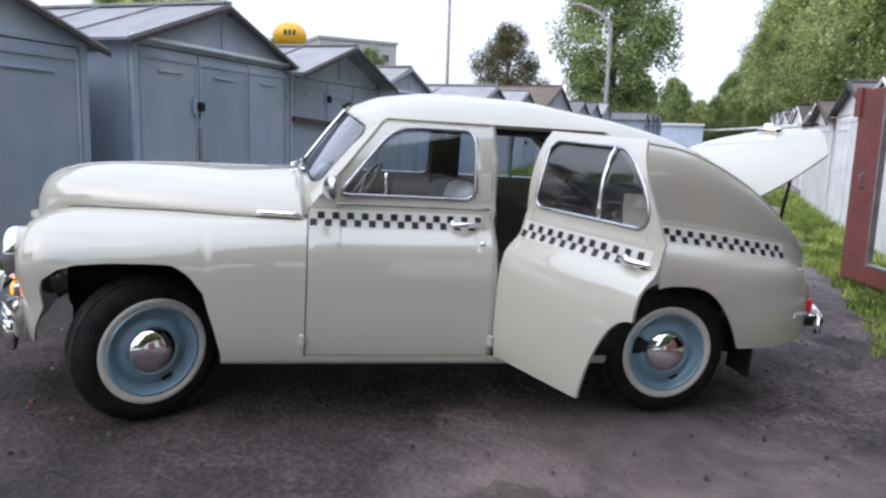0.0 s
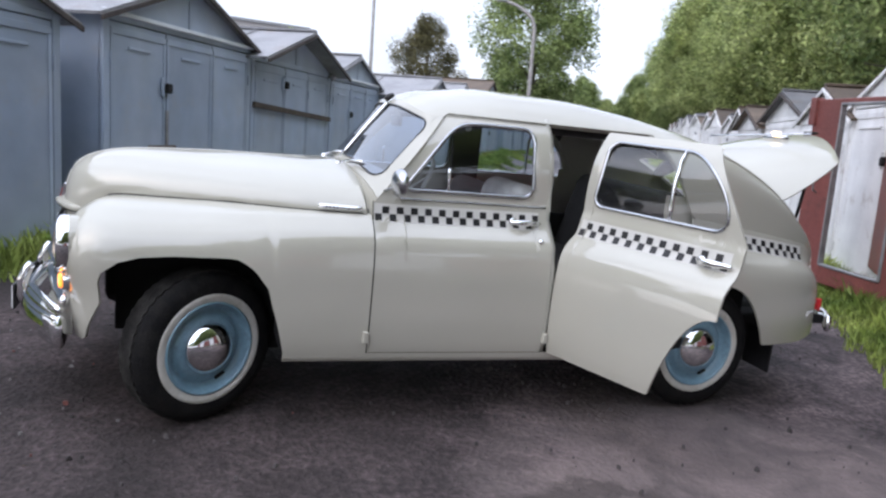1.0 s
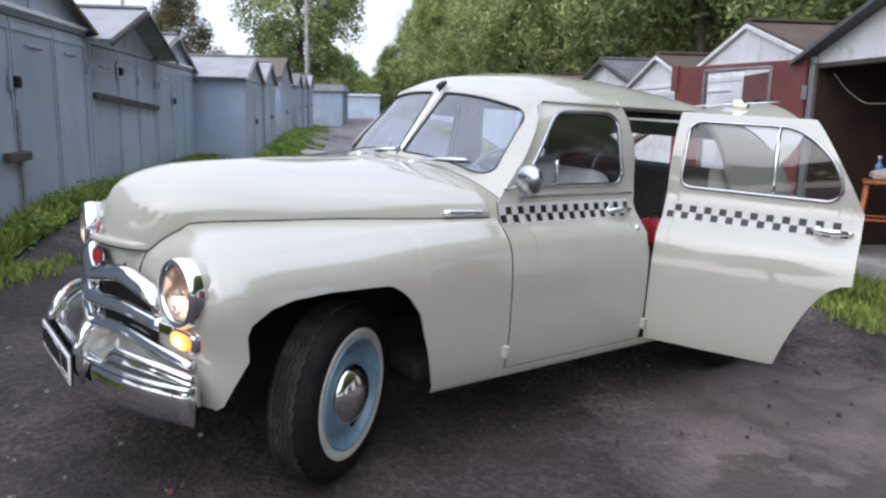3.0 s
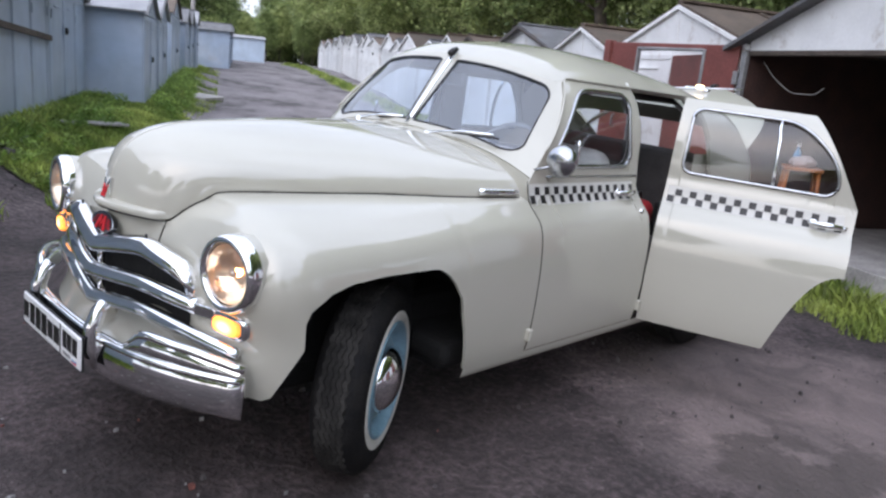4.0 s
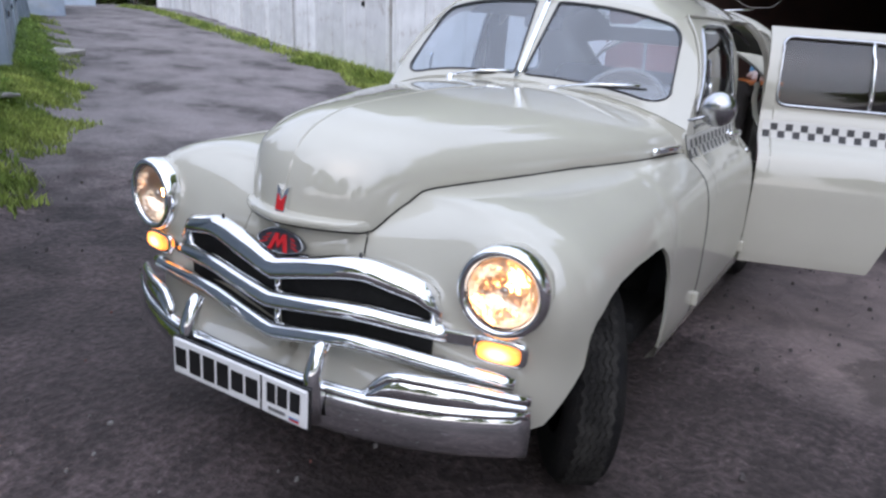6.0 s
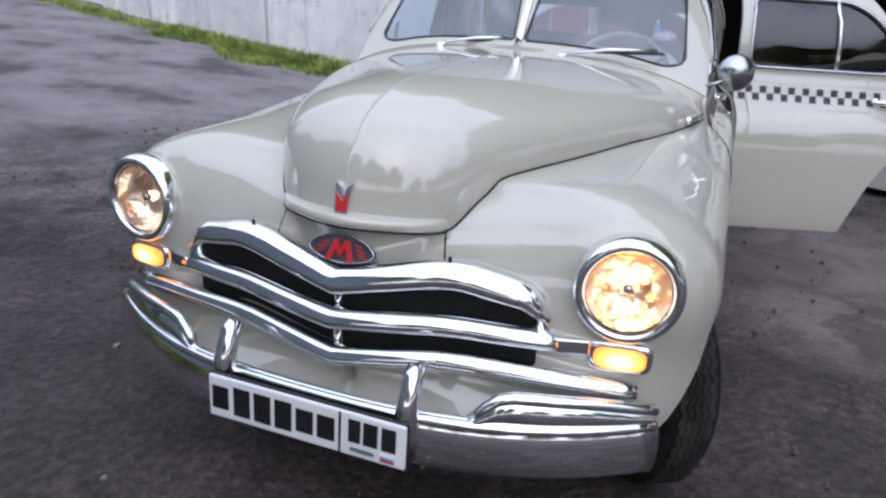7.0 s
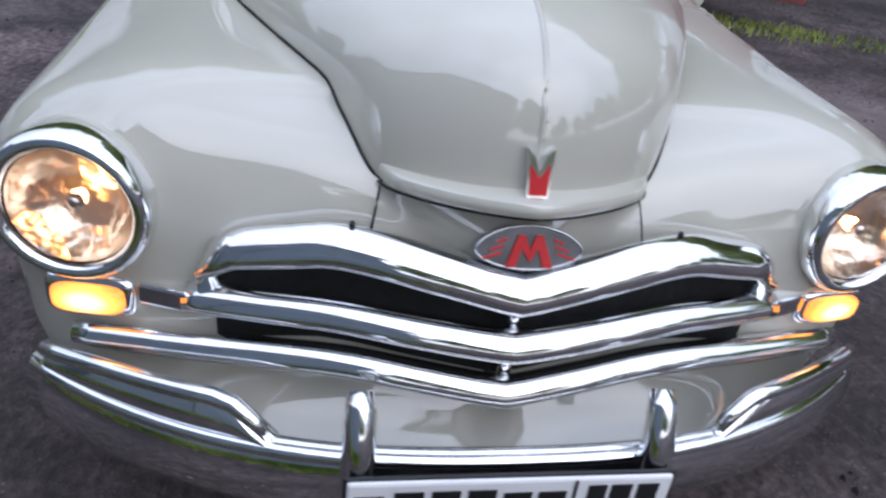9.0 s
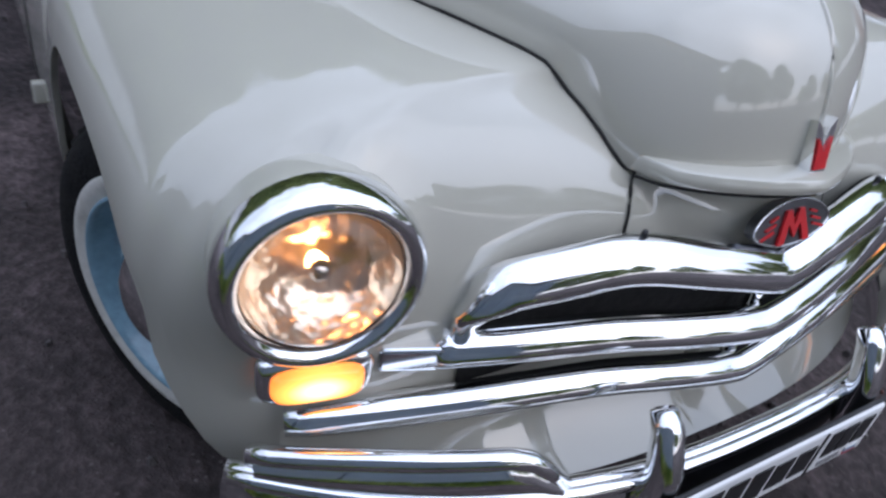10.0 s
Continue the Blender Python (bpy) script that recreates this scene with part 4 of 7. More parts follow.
def holed(name, ss, low, high, hole, f, mat, parent, below=10, above=4, mirror=False, label=""):
    """A panel over stations ss, from low to high, with one opening; returns the object and the opening's rim."""
    rows, inside = [], []
    for s in ss:
        h = hole(s) if hole else None
        mid = (low(s) + high(s)) / 2
        lo, hi = h if h else (min(max(mid, hole.mid), high(s)) if hole else mid,) * 2
        inside.append(h is not None)
        rows.append(list(np.linspace(low(s), lo, below)) + list(np.linspace(hi, high(s), above)))
    nv = below + above
    vs = [f(s, r) for s, row in zip(ss, rows) for r in row]
    if mirror:
        vs = [(x, -y, z) for x, y, z in vs]
    fs = grid_faces(len(ss), nv, (lambda i, j: j == below - 1 and inside[i] and inside[i + 1]), flip=not mirror)
    ob = part(name, outward(clean(mesh_of(name, vs, fs, mat))), parent=parent, label=label)
    shell(ob, 0.014, -1.0)
    rim = []
    if hole:
        rim = [(s, r[below - 1]) for s, r, k in zip(ss, rows, inside) if k] + [(s, r[below]) for s, r, k in reversed(list(zip(ss, rows, inside))) if k]
        rim = [f(*p) for p in rim]
        if mirror:
            rim = [(x, -y, z) for x, y, z in rim]
    return ob, rim


class Opening:
    """A window outline: lower and upper edge by station, with rounded ends."""

    def __init__(self, a, b, lower, upper, ra=0.05, rb=0.05, mid=1.3):
        self.a, self.b, self.lower, self.upper, self.ra, self.rb, self.mid = a, b, lower, upper, ra, rb, mid

    def __call__(self, s):
        if not self.a - 1e-6 <= s <= self.b + 1e-6:
            return None
        lo, hi = self.lower(s), self.upper(s)
        for end, r, d in ((self.a, self.ra, s - self.a), (self.b, self.rb, self.b - s)):
            if r and d < r:
                k = r * (1 - math.sqrt(max(0, 1 - (1 - d / r) ** 2)))
                k = min(k, (hi - lo) / 2 - 0.0005)
                lo, hi = lo + k, hi - k
        return lo, hi

    def stations(self):
        return [self.a - 0.004] + cluster(self.a, self.b, 36) + [self.b + 0.004]


def pane(name, hole, f, parent, mirror=False, push=0.012):
    ss = cluster(hole.a, hole.b, 24)
    vs = []
    for s in ss:
        lo, hi = hole(s)
        for r in np.linspace(lo - 0.006, hi + 0.006, 6):
            x, y, z = f(s, r)
            vs.append((x, -y if mirror else y, z))
    ob = part(name, outward(mesh_of(name, vs, grid_faces(len(ss), 6), M_SCREEN if name == "windscreen" else M_GLASS)), parent=parent)
    ob.location = (0, -push if mirror else push, 0)
    ob.visible_shadow = False
    return ob


def loop_trim(name, rim, parent, r=0.010, mat=None, flat=1.0):
    pts = [rim[0]]
    for p in rim[1:]:
        if (Vector(p) - Vector(pts[-1])).length > 0.012:
            pts.append(p)
    return part(name, tube(pts, r, mat or M_CHROME, name, 8, closed=True, flat=flat), parent=parent)


def left(x, z, off=0.0):
    return (x, -side_y(x, z) - off, z)


# front clip: fenders and nose as one closing shell
XA, LEN, POW = -0.12, 0.485, 4.0


def section(x, zb):
    k = ease(-0.35, 0.75, x)
    a = [(float(S(z)), z) for z in np.linspace(zb, 0.62, 12)] if zb < 0.62 else []
    start = 0.62 if zb < 0.62 else zb
    for t in np.linspace(0, math.pi / 2, 40):
        z = 0.62 + 0.356 * math.sin(t) ** 0.43
        z += 0.020 * math.exp(-((0.86 * max(0.0, math.cos(t)) ** 0.46 - 0.56) / 0.17) ** 2)  # crest of the fender
        if z >= start:
            a.append((0.86 * max(0.0, math.cos(t)) ** 0.46, z))
    b = [(float(S(z)), z) for z in np.linspace(zb, 1.0, 40)] + [(0.5, 1.03), (0, 1.04)]

    def even(poly, n=46):
        p = np.array(poly)
        d = np.concatenate([[0], np.cumsum(np.hypot(*np.diff(p, axis=0).T))])
        u = np.linspace(0, d[-1], n)
        return np.stack([np.interp(u, d, p[:, 0]), np.interp(u, d, p[:, 1])], 1)

    return even(a) * (1 - k) + even(b) * k


clip = []
for x in list(np.linspace(0.746, 0.372, 8)) + [0.3675 - 0.226 * (1 - math.cos(math.pi / 2 * k / 12)) for k in range(1, 13)] + list(np.linspace(0.12, XA, 10)):
    clip.append((x, 1.0))
for sc in (0.9995, 0.998, 0.994, 0.988, 0.98, 0.968, 0.955, 0.94, 0.92, 0.9, 0.87, 0.84, 0.8, 0.75, 0.68, 0.6, 0.5, 0.4, 0.3, 0.2, 0.1, 0.02):
    clip.append((XA - LEN * (1 - sc ** POW) ** (1 / POW), sc))
NSEC = 46


def clip_half(sign):
    vs = []
    for x, sc in clip:
        zb = arch_front(x) if -0.5 < x < 0.368 else 0.355
        for y0, z0 in section(x, max(zb, 0.355)):
            y, z = y0, z0
            y, z = y * sc, 0.62 + (z - 0.62) * (sc if z > 0.62 else max(sc, 0.86))
            prow = -0.035 * max(0, 1 - abs(y) / 0.45) ** 1.6 * (1 - sc)
            tuck = 0.035 * (max(0.0, 0.60 - z) / 0.24) ** 2 * ease(0.0, 0.12, 1 - sc)
            xv = x
            if sc < 1:  # fuller towards the lamp
                w = math.exp(-((y0 - 0.82) / 0.5) ** 2 - ((z0 - 0.92) / 0.24) ** 4)
                pw = POW + 2.6 * w
                xv = XA - (LEN - 0.014 * w) * (1 - sc ** pw) ** (1 / pw)
            away = 1 - math.exp(-((abs(y) - 0.665) / 0.15) ** 2)  # raked between the lamp and the bonnet
            rake = 0.065 * ease(0.72, 0.99, z) * away * ease(0.0, 0.10, 1 - sc)
            vs.append((xv + prow + tuck + rake, sign * y, z))
    return vs


clip_v = clip_half(-1)
clip_tree = BVHTree.FromPolygons([Vector(v) for v in clip_v], grid_faces(len(clip), NSEC))
for sgn in (-1, 1):
    fender = part("front_fender", outward(clean(mesh_of("front_fender", clip_half(sgn), grid_faces(len(clip), NSEC, flip=sgn > 0), M_CREAM))), parent=CAR)
    fb = bmesh.new()
    fb.from_mesh(fender.data)

    def lamp_r(c):
        return math.hypot(abs(c.y) - 0.664, c.z - 0.812)

    ring = [v for v in fb.verts if v.co.x < -0.25 and 0.10 < lamp_r(v.co) < 0.30 and v.co.z > 0.62]
    for _ in range(3):
        bmesh.ops.smooth_vert(fb, verts=ring, factor=0.5, use_axis_x=True, use_axis_y=True, use_axis_z=True)
    bmesh.ops.delete(fb, geom=[f for f in fb.faces if f.calc_center_median().x < -0.4 and lamp_r(f.calc_center_median()) < 0.102], context="FACES")
    for v in fb.verts:  # the lamp hole is round
        if v.is_boundary and v.co.x < -0.4 and lamp_r(v.co) < 0.18:
            k = 0.107 / lamp_r(v.co)
            v.co.y = math.copysign(0.664 + (abs(v.co.y) - 0.664) * k, v.co.y)
            v.co.z = 0.800 + (v.co.z - 0.812) * k
    todo, islands = set(fb.faces), []
    while todo:  # only the sheet itself stays
        stack, island = [todo.pop()], []
        while stack:
            f = stack.pop()
            island.append(f)
            for e in f.edges:
                for g in e.link_faces:
                    if g in todo:
                        todo.remove(g)
                        stack.append(g)
        islands.append(island)
    islands.sort(key=len)
    for island in islands[:-1]:
        bmesh.ops.delete(fb, geom=island, context="FACES")
    fb.to_mesh(fender.data)
    fb.free()
    shell(fender, 0.012, -1.0)


def fender_top(x, y):
    hit = clip_tree.ray_cast(Vector((x, -abs(y), 2)), Vector((0, 0, -1)))
    return hit[0].z if hit[0] else 0.9


def fender_front(y, z):
    hit = clip_tree.ray_cast(Vector((-2, -max(abs(y), 0.004), z)), Vector((1, 0, 0)))
    return hit[0].x if hit[0] else -0.5


# bonnet
HOOD_T = np.linspace(0, 1, 60)
hood_cx = spline([0, 0.40, 0.66, 0.78, 0.87, 0.94, 1], [0.72, 0.05, -0.375, -0.530, -0.624, -0.662, -0.672])
hood_cz = spline([0, 0.40, 0.66, 0.78, 0.87, 0.94, 1], [1.20, 1.18, 1.156, 1.120, 1.055, 0.96, 0.858])
hood_ex = spline([0, 0.2, 0.45, 0.68, 0.82, 0.92, 1], [0.752, 0.45, 0.05, -0.25, -0.43, -0.525, -0.565])
hood_ey = spline([0, 0.2, 0.45, 0.68, 0.82, 0.92, 1], [0.715, 0.653, 0.517, 0.388, 0.299, 0.247, 0.214])


def hood_edge(t):
    x, y = float(hood_ex(t)), float(hood_ey(t))
    z = (fender_top(x, y) - 0.012 * (1 - ease(0.75, 0.95, t))) * (1 - ease(0.8, 1, t)) + 0.857 * ease(0.8, 1, t)
    return x, y, z


def hood_point(t, v):
    ex, ey, ez = hood_edge(t)
    cx, cz = float(hood_cx(t)), float(hood_cz(t))
    a = v * math.pi / 2
    p = 2.25 - 0.22 * ease(0.3, 0.75, t) - 0.5 * ease(0.8, 1.0, t)
    c, s = max(0.0, math.cos(a)) ** (2 / p), math.sin(a) ** (2 / p)
    sharp = 0.028 * max(0, 1 - v * 2.6) * ease(0.10, 0.45, t) * (1 - ease(0.9, 1.0, t))
    return (ex + (cx - ex) * c, ey * s, ez + (cz - ez) * c + sharp * 0.4)


NV = 33
hv = []
for t in HOOD_T:
    edge = [hood_point(t, v) for v in np.linspace(0, 1, NV)]
    hv += [(x, -y, z) for x, y, z in reversed(edge)] + edge[1:]
hood = part("bonnet", outward(clean(mesh_of("bonnet", hv, grid_faces(60, 2 * NV - 1, flip=True), M_CREAM))), parent=CAR)
for e in hood.data.edges:  # pressed crease down the middle
    a_, b_ = (hood.data.vertices[i].co for i in e.vertices)
    if abs(a_.y) < 1e-5 and abs(b_.y) < 1e-5:
        e.use_edge_sharp = True
shell(hood, 0.015, -1.0)
for sgn in (-1, 1):
    pts = []
    for t in np.linspace(0.0, 1, 60):
        for v in np.linspace(1.0, 0.55, 90):  # where the bonnet comes out of the fender
            x, y, z = hood_point(t, v)
            if z > fender_top(x, y) - 0.001 or x < fender_front(y, z) + 0.001:
                break
        pts.append((x - 0.002, sgn * (y + 0.001), z + 0.002))
    part("bonnet_gap", tube(pts, 0.0025, M_DARK, "bonnet_gap", 6), parent=hood, label="dark shut line of the bonnet")
part("bonnet_crease", tube([Vector(hood_point(t, 0)) + Vector((0, 0, -0.0015)) for t in np.linspace(0.12, 0.985, 50)], 0.0045, M_CREAM, "bonnet_crease", 8), parent=hood, label="fine pressed ridge")
LIP = [(0.0, 0.880), (0.45, 0.874), (0.80, 0.873), (0.93, 0.870), (1.0, 0.863), (1.0, 0.856), (0.93, 0.849), (0.3, 0.844), (0.0, 0.844)]
lv = []


def lip_x(w):
    """Front of the bonnet's lower edge, drawn out to a point in the middle."""
    return -0.566 - 0.106 * max(0.0, 1 - min(1.0, abs(w)) ** 1.53) ** 0.654 - 0.008 * (1 - abs(w))


for w in np.linspace(-1, 1, 33):
    back_x = lip_x(w) + 0.030
    front_x = lip_x(w) - 0.034 + 0.018 * abs(w)
    reach = 1 - 0.6 * max(0.0, (abs(w) - 0.85) / 0.15) ** 2
    for d, z in LIP:
        lv.append((back_x + (front_x - back_x) * d * reach, 0.226 * w, z + 0.022 - 0.008 * abs(w)))
lip_faces = grid_faces(33, len(LIP), flip=True) + [tuple(range(len(LIP))), tuple(32 * len(LIP) + k for k in reversed(range(len(LIP))))]
lip = part("bonnet_lip", outward(mesh_of("bonnet_lip", lv, lip_faces, M_CREAM)), parent=hood, label="cream pressed lip with pointed middle")
split_lip = lip.modifiers.new("crisp_edges", "EDGE_SPLIT")
split_lip.split_angle = radians(34)
# dark tube marks the joint and stands in for the lip's thin shadow
part("lip_gap", tube([(lip_x(w) - 0.022 + 0.012 * abs(w), 0.222 * w, 0.8655 - 0.008 * abs(w)) for w in np.linspace(-1, 1, 41)], 0.0022, M_DARK, "lip_gap", 6), parent=hood, label="dark line for the joint and thin shadow under the lip")
# nose panel under the lip
nv_ = []
for k in range(13):
    u = k / 12
    for j in range(25):
        w = -1 + 2 * j / 24
        y, z = w * (0.212 + 0.026 * u), 0.864 - 0.146 * u
        x = -0.670 + 0.10 * abs(w) ** 1.3 + 0.01 * u
        nv_.append((min(x, fender_front(y, z) - 0.005), y, z))
nose = part("nose_panel", outward(mesh_of("nose_panel", nv_, grid_faces(13, 25, flip=True), M_CREAM)), parent=CAR)
shell(nose, 0.02, -1.0)
for j in (0, 24):
    part("nose_gap", tube([Vector(nv_[k * 25 + j]) + Vector((0.002, 0.002 if j else -0.002, 0)) for k in range(13)], 0.002, M_DARK, "nose_gap", 6), parent=nose)

# windscreen, cowl, roof
def roof_point(X, v):
    x = X + 0.14 * abs(v) ** 2.2 * max(0, 1 - (X - 0.97) / 0.5)
    zb, zc, yb = belt(x), float(ROOF_Z(x)), 0.706 * wide(x)
    edge = (door_top(x) + 0.004 if x < 2.56 else zb)
    q = min(1.0, max(0.0, (edge - zb) / (zc - zb)))
    tb = boxy(x)
    pe = math.acos(q ** (tb / 2))
    a = pe * abs(v)
    return (x, math.copysign(yb * math.sin(a) ** (2 / tb), v), zb + (zc - zb) * max(0.0, math.cos(a)) ** (2 / tb))


def screen_point(v, h):
    w = abs(v)

    def raw(w, h):
        cx, cz = 0.70 + 0.27 * h, 1.20 + 0.348 * (1 - (1 - h) ** 1.12)
        ex = 0.77 + 0.34 * h
        ez = door_top(ex) + 0.002
        return Vector((cx + (ex - cx) * w ** 2.2, side_y(ex, ez) * w, cz + (ez - cz) * w ** 3))

    p = raw(w, h) + (Vector(roof_point(0.97, w)) - raw(w, 1.0)) * h ** 4
    return (p.x, math.copysign(p.y, v), p.z)


ROOF_X = list(np.linspace(0.97, 2.55, 42)) + list(np.linspace(2.58, 3.83, 32))
ROOF_V = [math.copysign(abs(k) ** 1.8, k) for k in np.linspace(-1, 1, 65)]


def roof_skip(i, j):
    x, v = (ROOF_X[i] + ROOF_X[i + 1]) / 2, abs(ROOF_V[j] + ROOF_V[j + 1]) / 2
    y, half = roof_point(x, v)[1], 0.706 * wide(x)
    return (2.46 < x < 2.84 and 0.02 < y < 0.37) or (3.02 < x < 3.72 and y < 0.88 * half)


rv = [roof_point(x, v) for x in ROOF_X for v in ROOF_V]
roof = part("roof", outward(clean(mesh_of("roof", rv, grid_faces(len(ROOF_X), len(ROOF_V), roof_skip), M_CREAM))), parent=CAR)
shell(roof, 0.02, -1.0)

for sgn in (-1, 1):  # two small rear panes
    gv_ = []
    for X in np.linspace(2.44, 2.86, 10):
        top = next(v for v in np.linspace(0, 1, 400) if roof_point(X, v)[1] > 0.40 or v == 1)
        for k in np.linspace(0, 1, 10):
            x, y, z = roof_point(X, top * k ** 1.8)
            gv_.append((x, sgn * y, z - 0.012))
    rear_glass = part("rear_pane", mesh_of("rear_pane", gv_, grid_faces(10, 10), M_GLASS), parent=roof, label="small rear window pane")
    rear_glass.visible_shadow = False

scr = Opening(0.03, 0.875, lambda v: 0.075, lambda v: 0.905, 0.02, 0.16, 0.5)
for sgn in (-1, 1):
    ss = sorted(set([0.0] + scr.stations() + list(np.linspace(0.88, 1, 6))))
    fr, rim = holed("windscreen_frame", ss, lambda s: 0.0, lambda s: 1.0, scr, lambda s, r: screen_point(s, r), M_CREAM, CAR, 4, 4, mirror=sgn < 0)
    seal = loop_trim("seal", rim, fr, 0.005, M_SEAL)
    g = pane("windscreen", scr, lambda s, r: screen_point(s, r), CAR, mirror=sgn < 0, push=0.0)
    g.location = (0.005, 0, -0.003)
part("windscreen_strip", tube([screen_point(0, h) for h in np.linspace(0.02, 1.0, 8)], 0.016, M_CHROME, "windscreen_strip", 8, flat=0.6), parent=CAR, label="cream and chrome centre strip")
part("roof_knob", lathe([(0, -0.03), (0.014, -0.025), (0.018, 0), (0.012, 0.03), (0, 0.032)], 14, M_BLACK), parent=CAR).matrix_basis = pose(0.955, 0, 1.565, 0, -30, 0)
# cowl between bonnet and windscreen
cv = []
for v in np.linspace(-1, 1, 41):
    hx, hy, hz = hood_point(0, abs(v) ** 1.0)
    bx, by, bz = screen_point(v, 0)
    for u in np.linspace(0, 1, 6):
        cv.append((hx + (bx - hx) * u - 0.002, math.copysign(hy, v) * (1 - u) + by * u, hz + (bz - hz) * u - 0.003 + 0.0 * u))
cowl = part("cowl", outward(clean(mesh_of("cowl", cv, grid_faces(41, 6), M_CREAM))), parent=CAR)
shell(cowl, 0.01, -1.0)

# doors and sides
win_f = Opening(0.905, 1.575, lambda x: 1.135, lambda x: -0.045 * math.log(math.exp(-1.474 / 0.045) + math.exp(-(1.155 + (x - 0.905) * 1.27) / 0.045)), 0.03, 0.06)
win_r = Opening(1.732, 2.452, lambda x: 1.138, lambda x: 1.462 if x < 2.15 else 1.462 - 0.20 * ((x - 2.15) / 0.295) ** 2.0, 0.05, 0.06)
F_STATIONS = sorted(set(list(np.linspace(0.752, 1.655, 22)) + win_f.stations() + [1.10, 1.11, 1.12]))
R_STATIONS = sorted(set(list(np.linspace(1.672, 2.554, 26)) + win_r.stations() + cluster(2.285, 2.554, 20)))


def checkers(name, x0, x1, parent, mirror=False, drop=None):
    """Two rows of black squares, laid on the side just proud of the paint."""
    q, vs, fs = 0.0355, [], []
    n = int((x1 - x0) / q)
    drop = drop or (lambda x: 0.0)
    for i in range(n):
        for row in range(2):
            if (i + row) % 2:
                continue
            xa, za = x0 + i * q + 0.001, 0.984 + row * 0.034 + 0.001
            b = len(vs)
            for dx in (0, 0.5, 1):
                for dz in (0, 0.5, 1):
                    x = xa + dx * (q - 0.002)
                    z = za + dz * 0.032 - drop(x)
                    vs.append((x, (side_y(x, z) + 0.004) * (1 if mirror else -1), z))
            fs += grid_faces(3, 3, base=b, flip=mirror)
    stripe = part(name, mesh_of(name, vs, fs, M_BLACK), parent=parent, label="black and cream checker stripe")
    bv = []
    for x in np.linspace(x0 - 0.002, x0 + n * q + 0.002, 40):
        for z0 in np.linspace(0.979, 1.064, 6):
            z = z0 - drop(x)
            bv.append((x, (side_y(x, z) + 0.002) * (1 if mirror else -1), z))
    part("stripe_band", mesh_of("stripe_band", bv, grid_faces(40, 6, flip=mirror), M_BAND), parent=stripe, label="pale band under the checks")


def handle(parent, x, z, mirror=False):
    s = 1 if mirror else -1
    y = side_y(x, z)
    pts = [(x - 0.085 + 0.17 * t, s * (y + 0.012 + 0.028 * math.sin(math.pi * min(1, t * 1.15))), z + 0.004 * math.sin(3 * t)) for t in np.linspace(0, 1, 14)]
    part("door_handle", tube(pts, 0.011, M_CHROME, "door_handle", 10, flat=1.25, taper=lambda u: 0.75 + 0.4 * math.sin(math.pi * u)), parent=parent, label="chrome door handle")
    part("handle_plate", lathe([(0, 0.012), (0.018, 0.01), (0.026, 0.0), (0, 0.0)], 20, M_CHROME), parent=parent).matrix_basis = Matrix.Translation((x - 0.062, s * y, z)) @ pose(0, 0, 0, 0, 0, 90 * s)


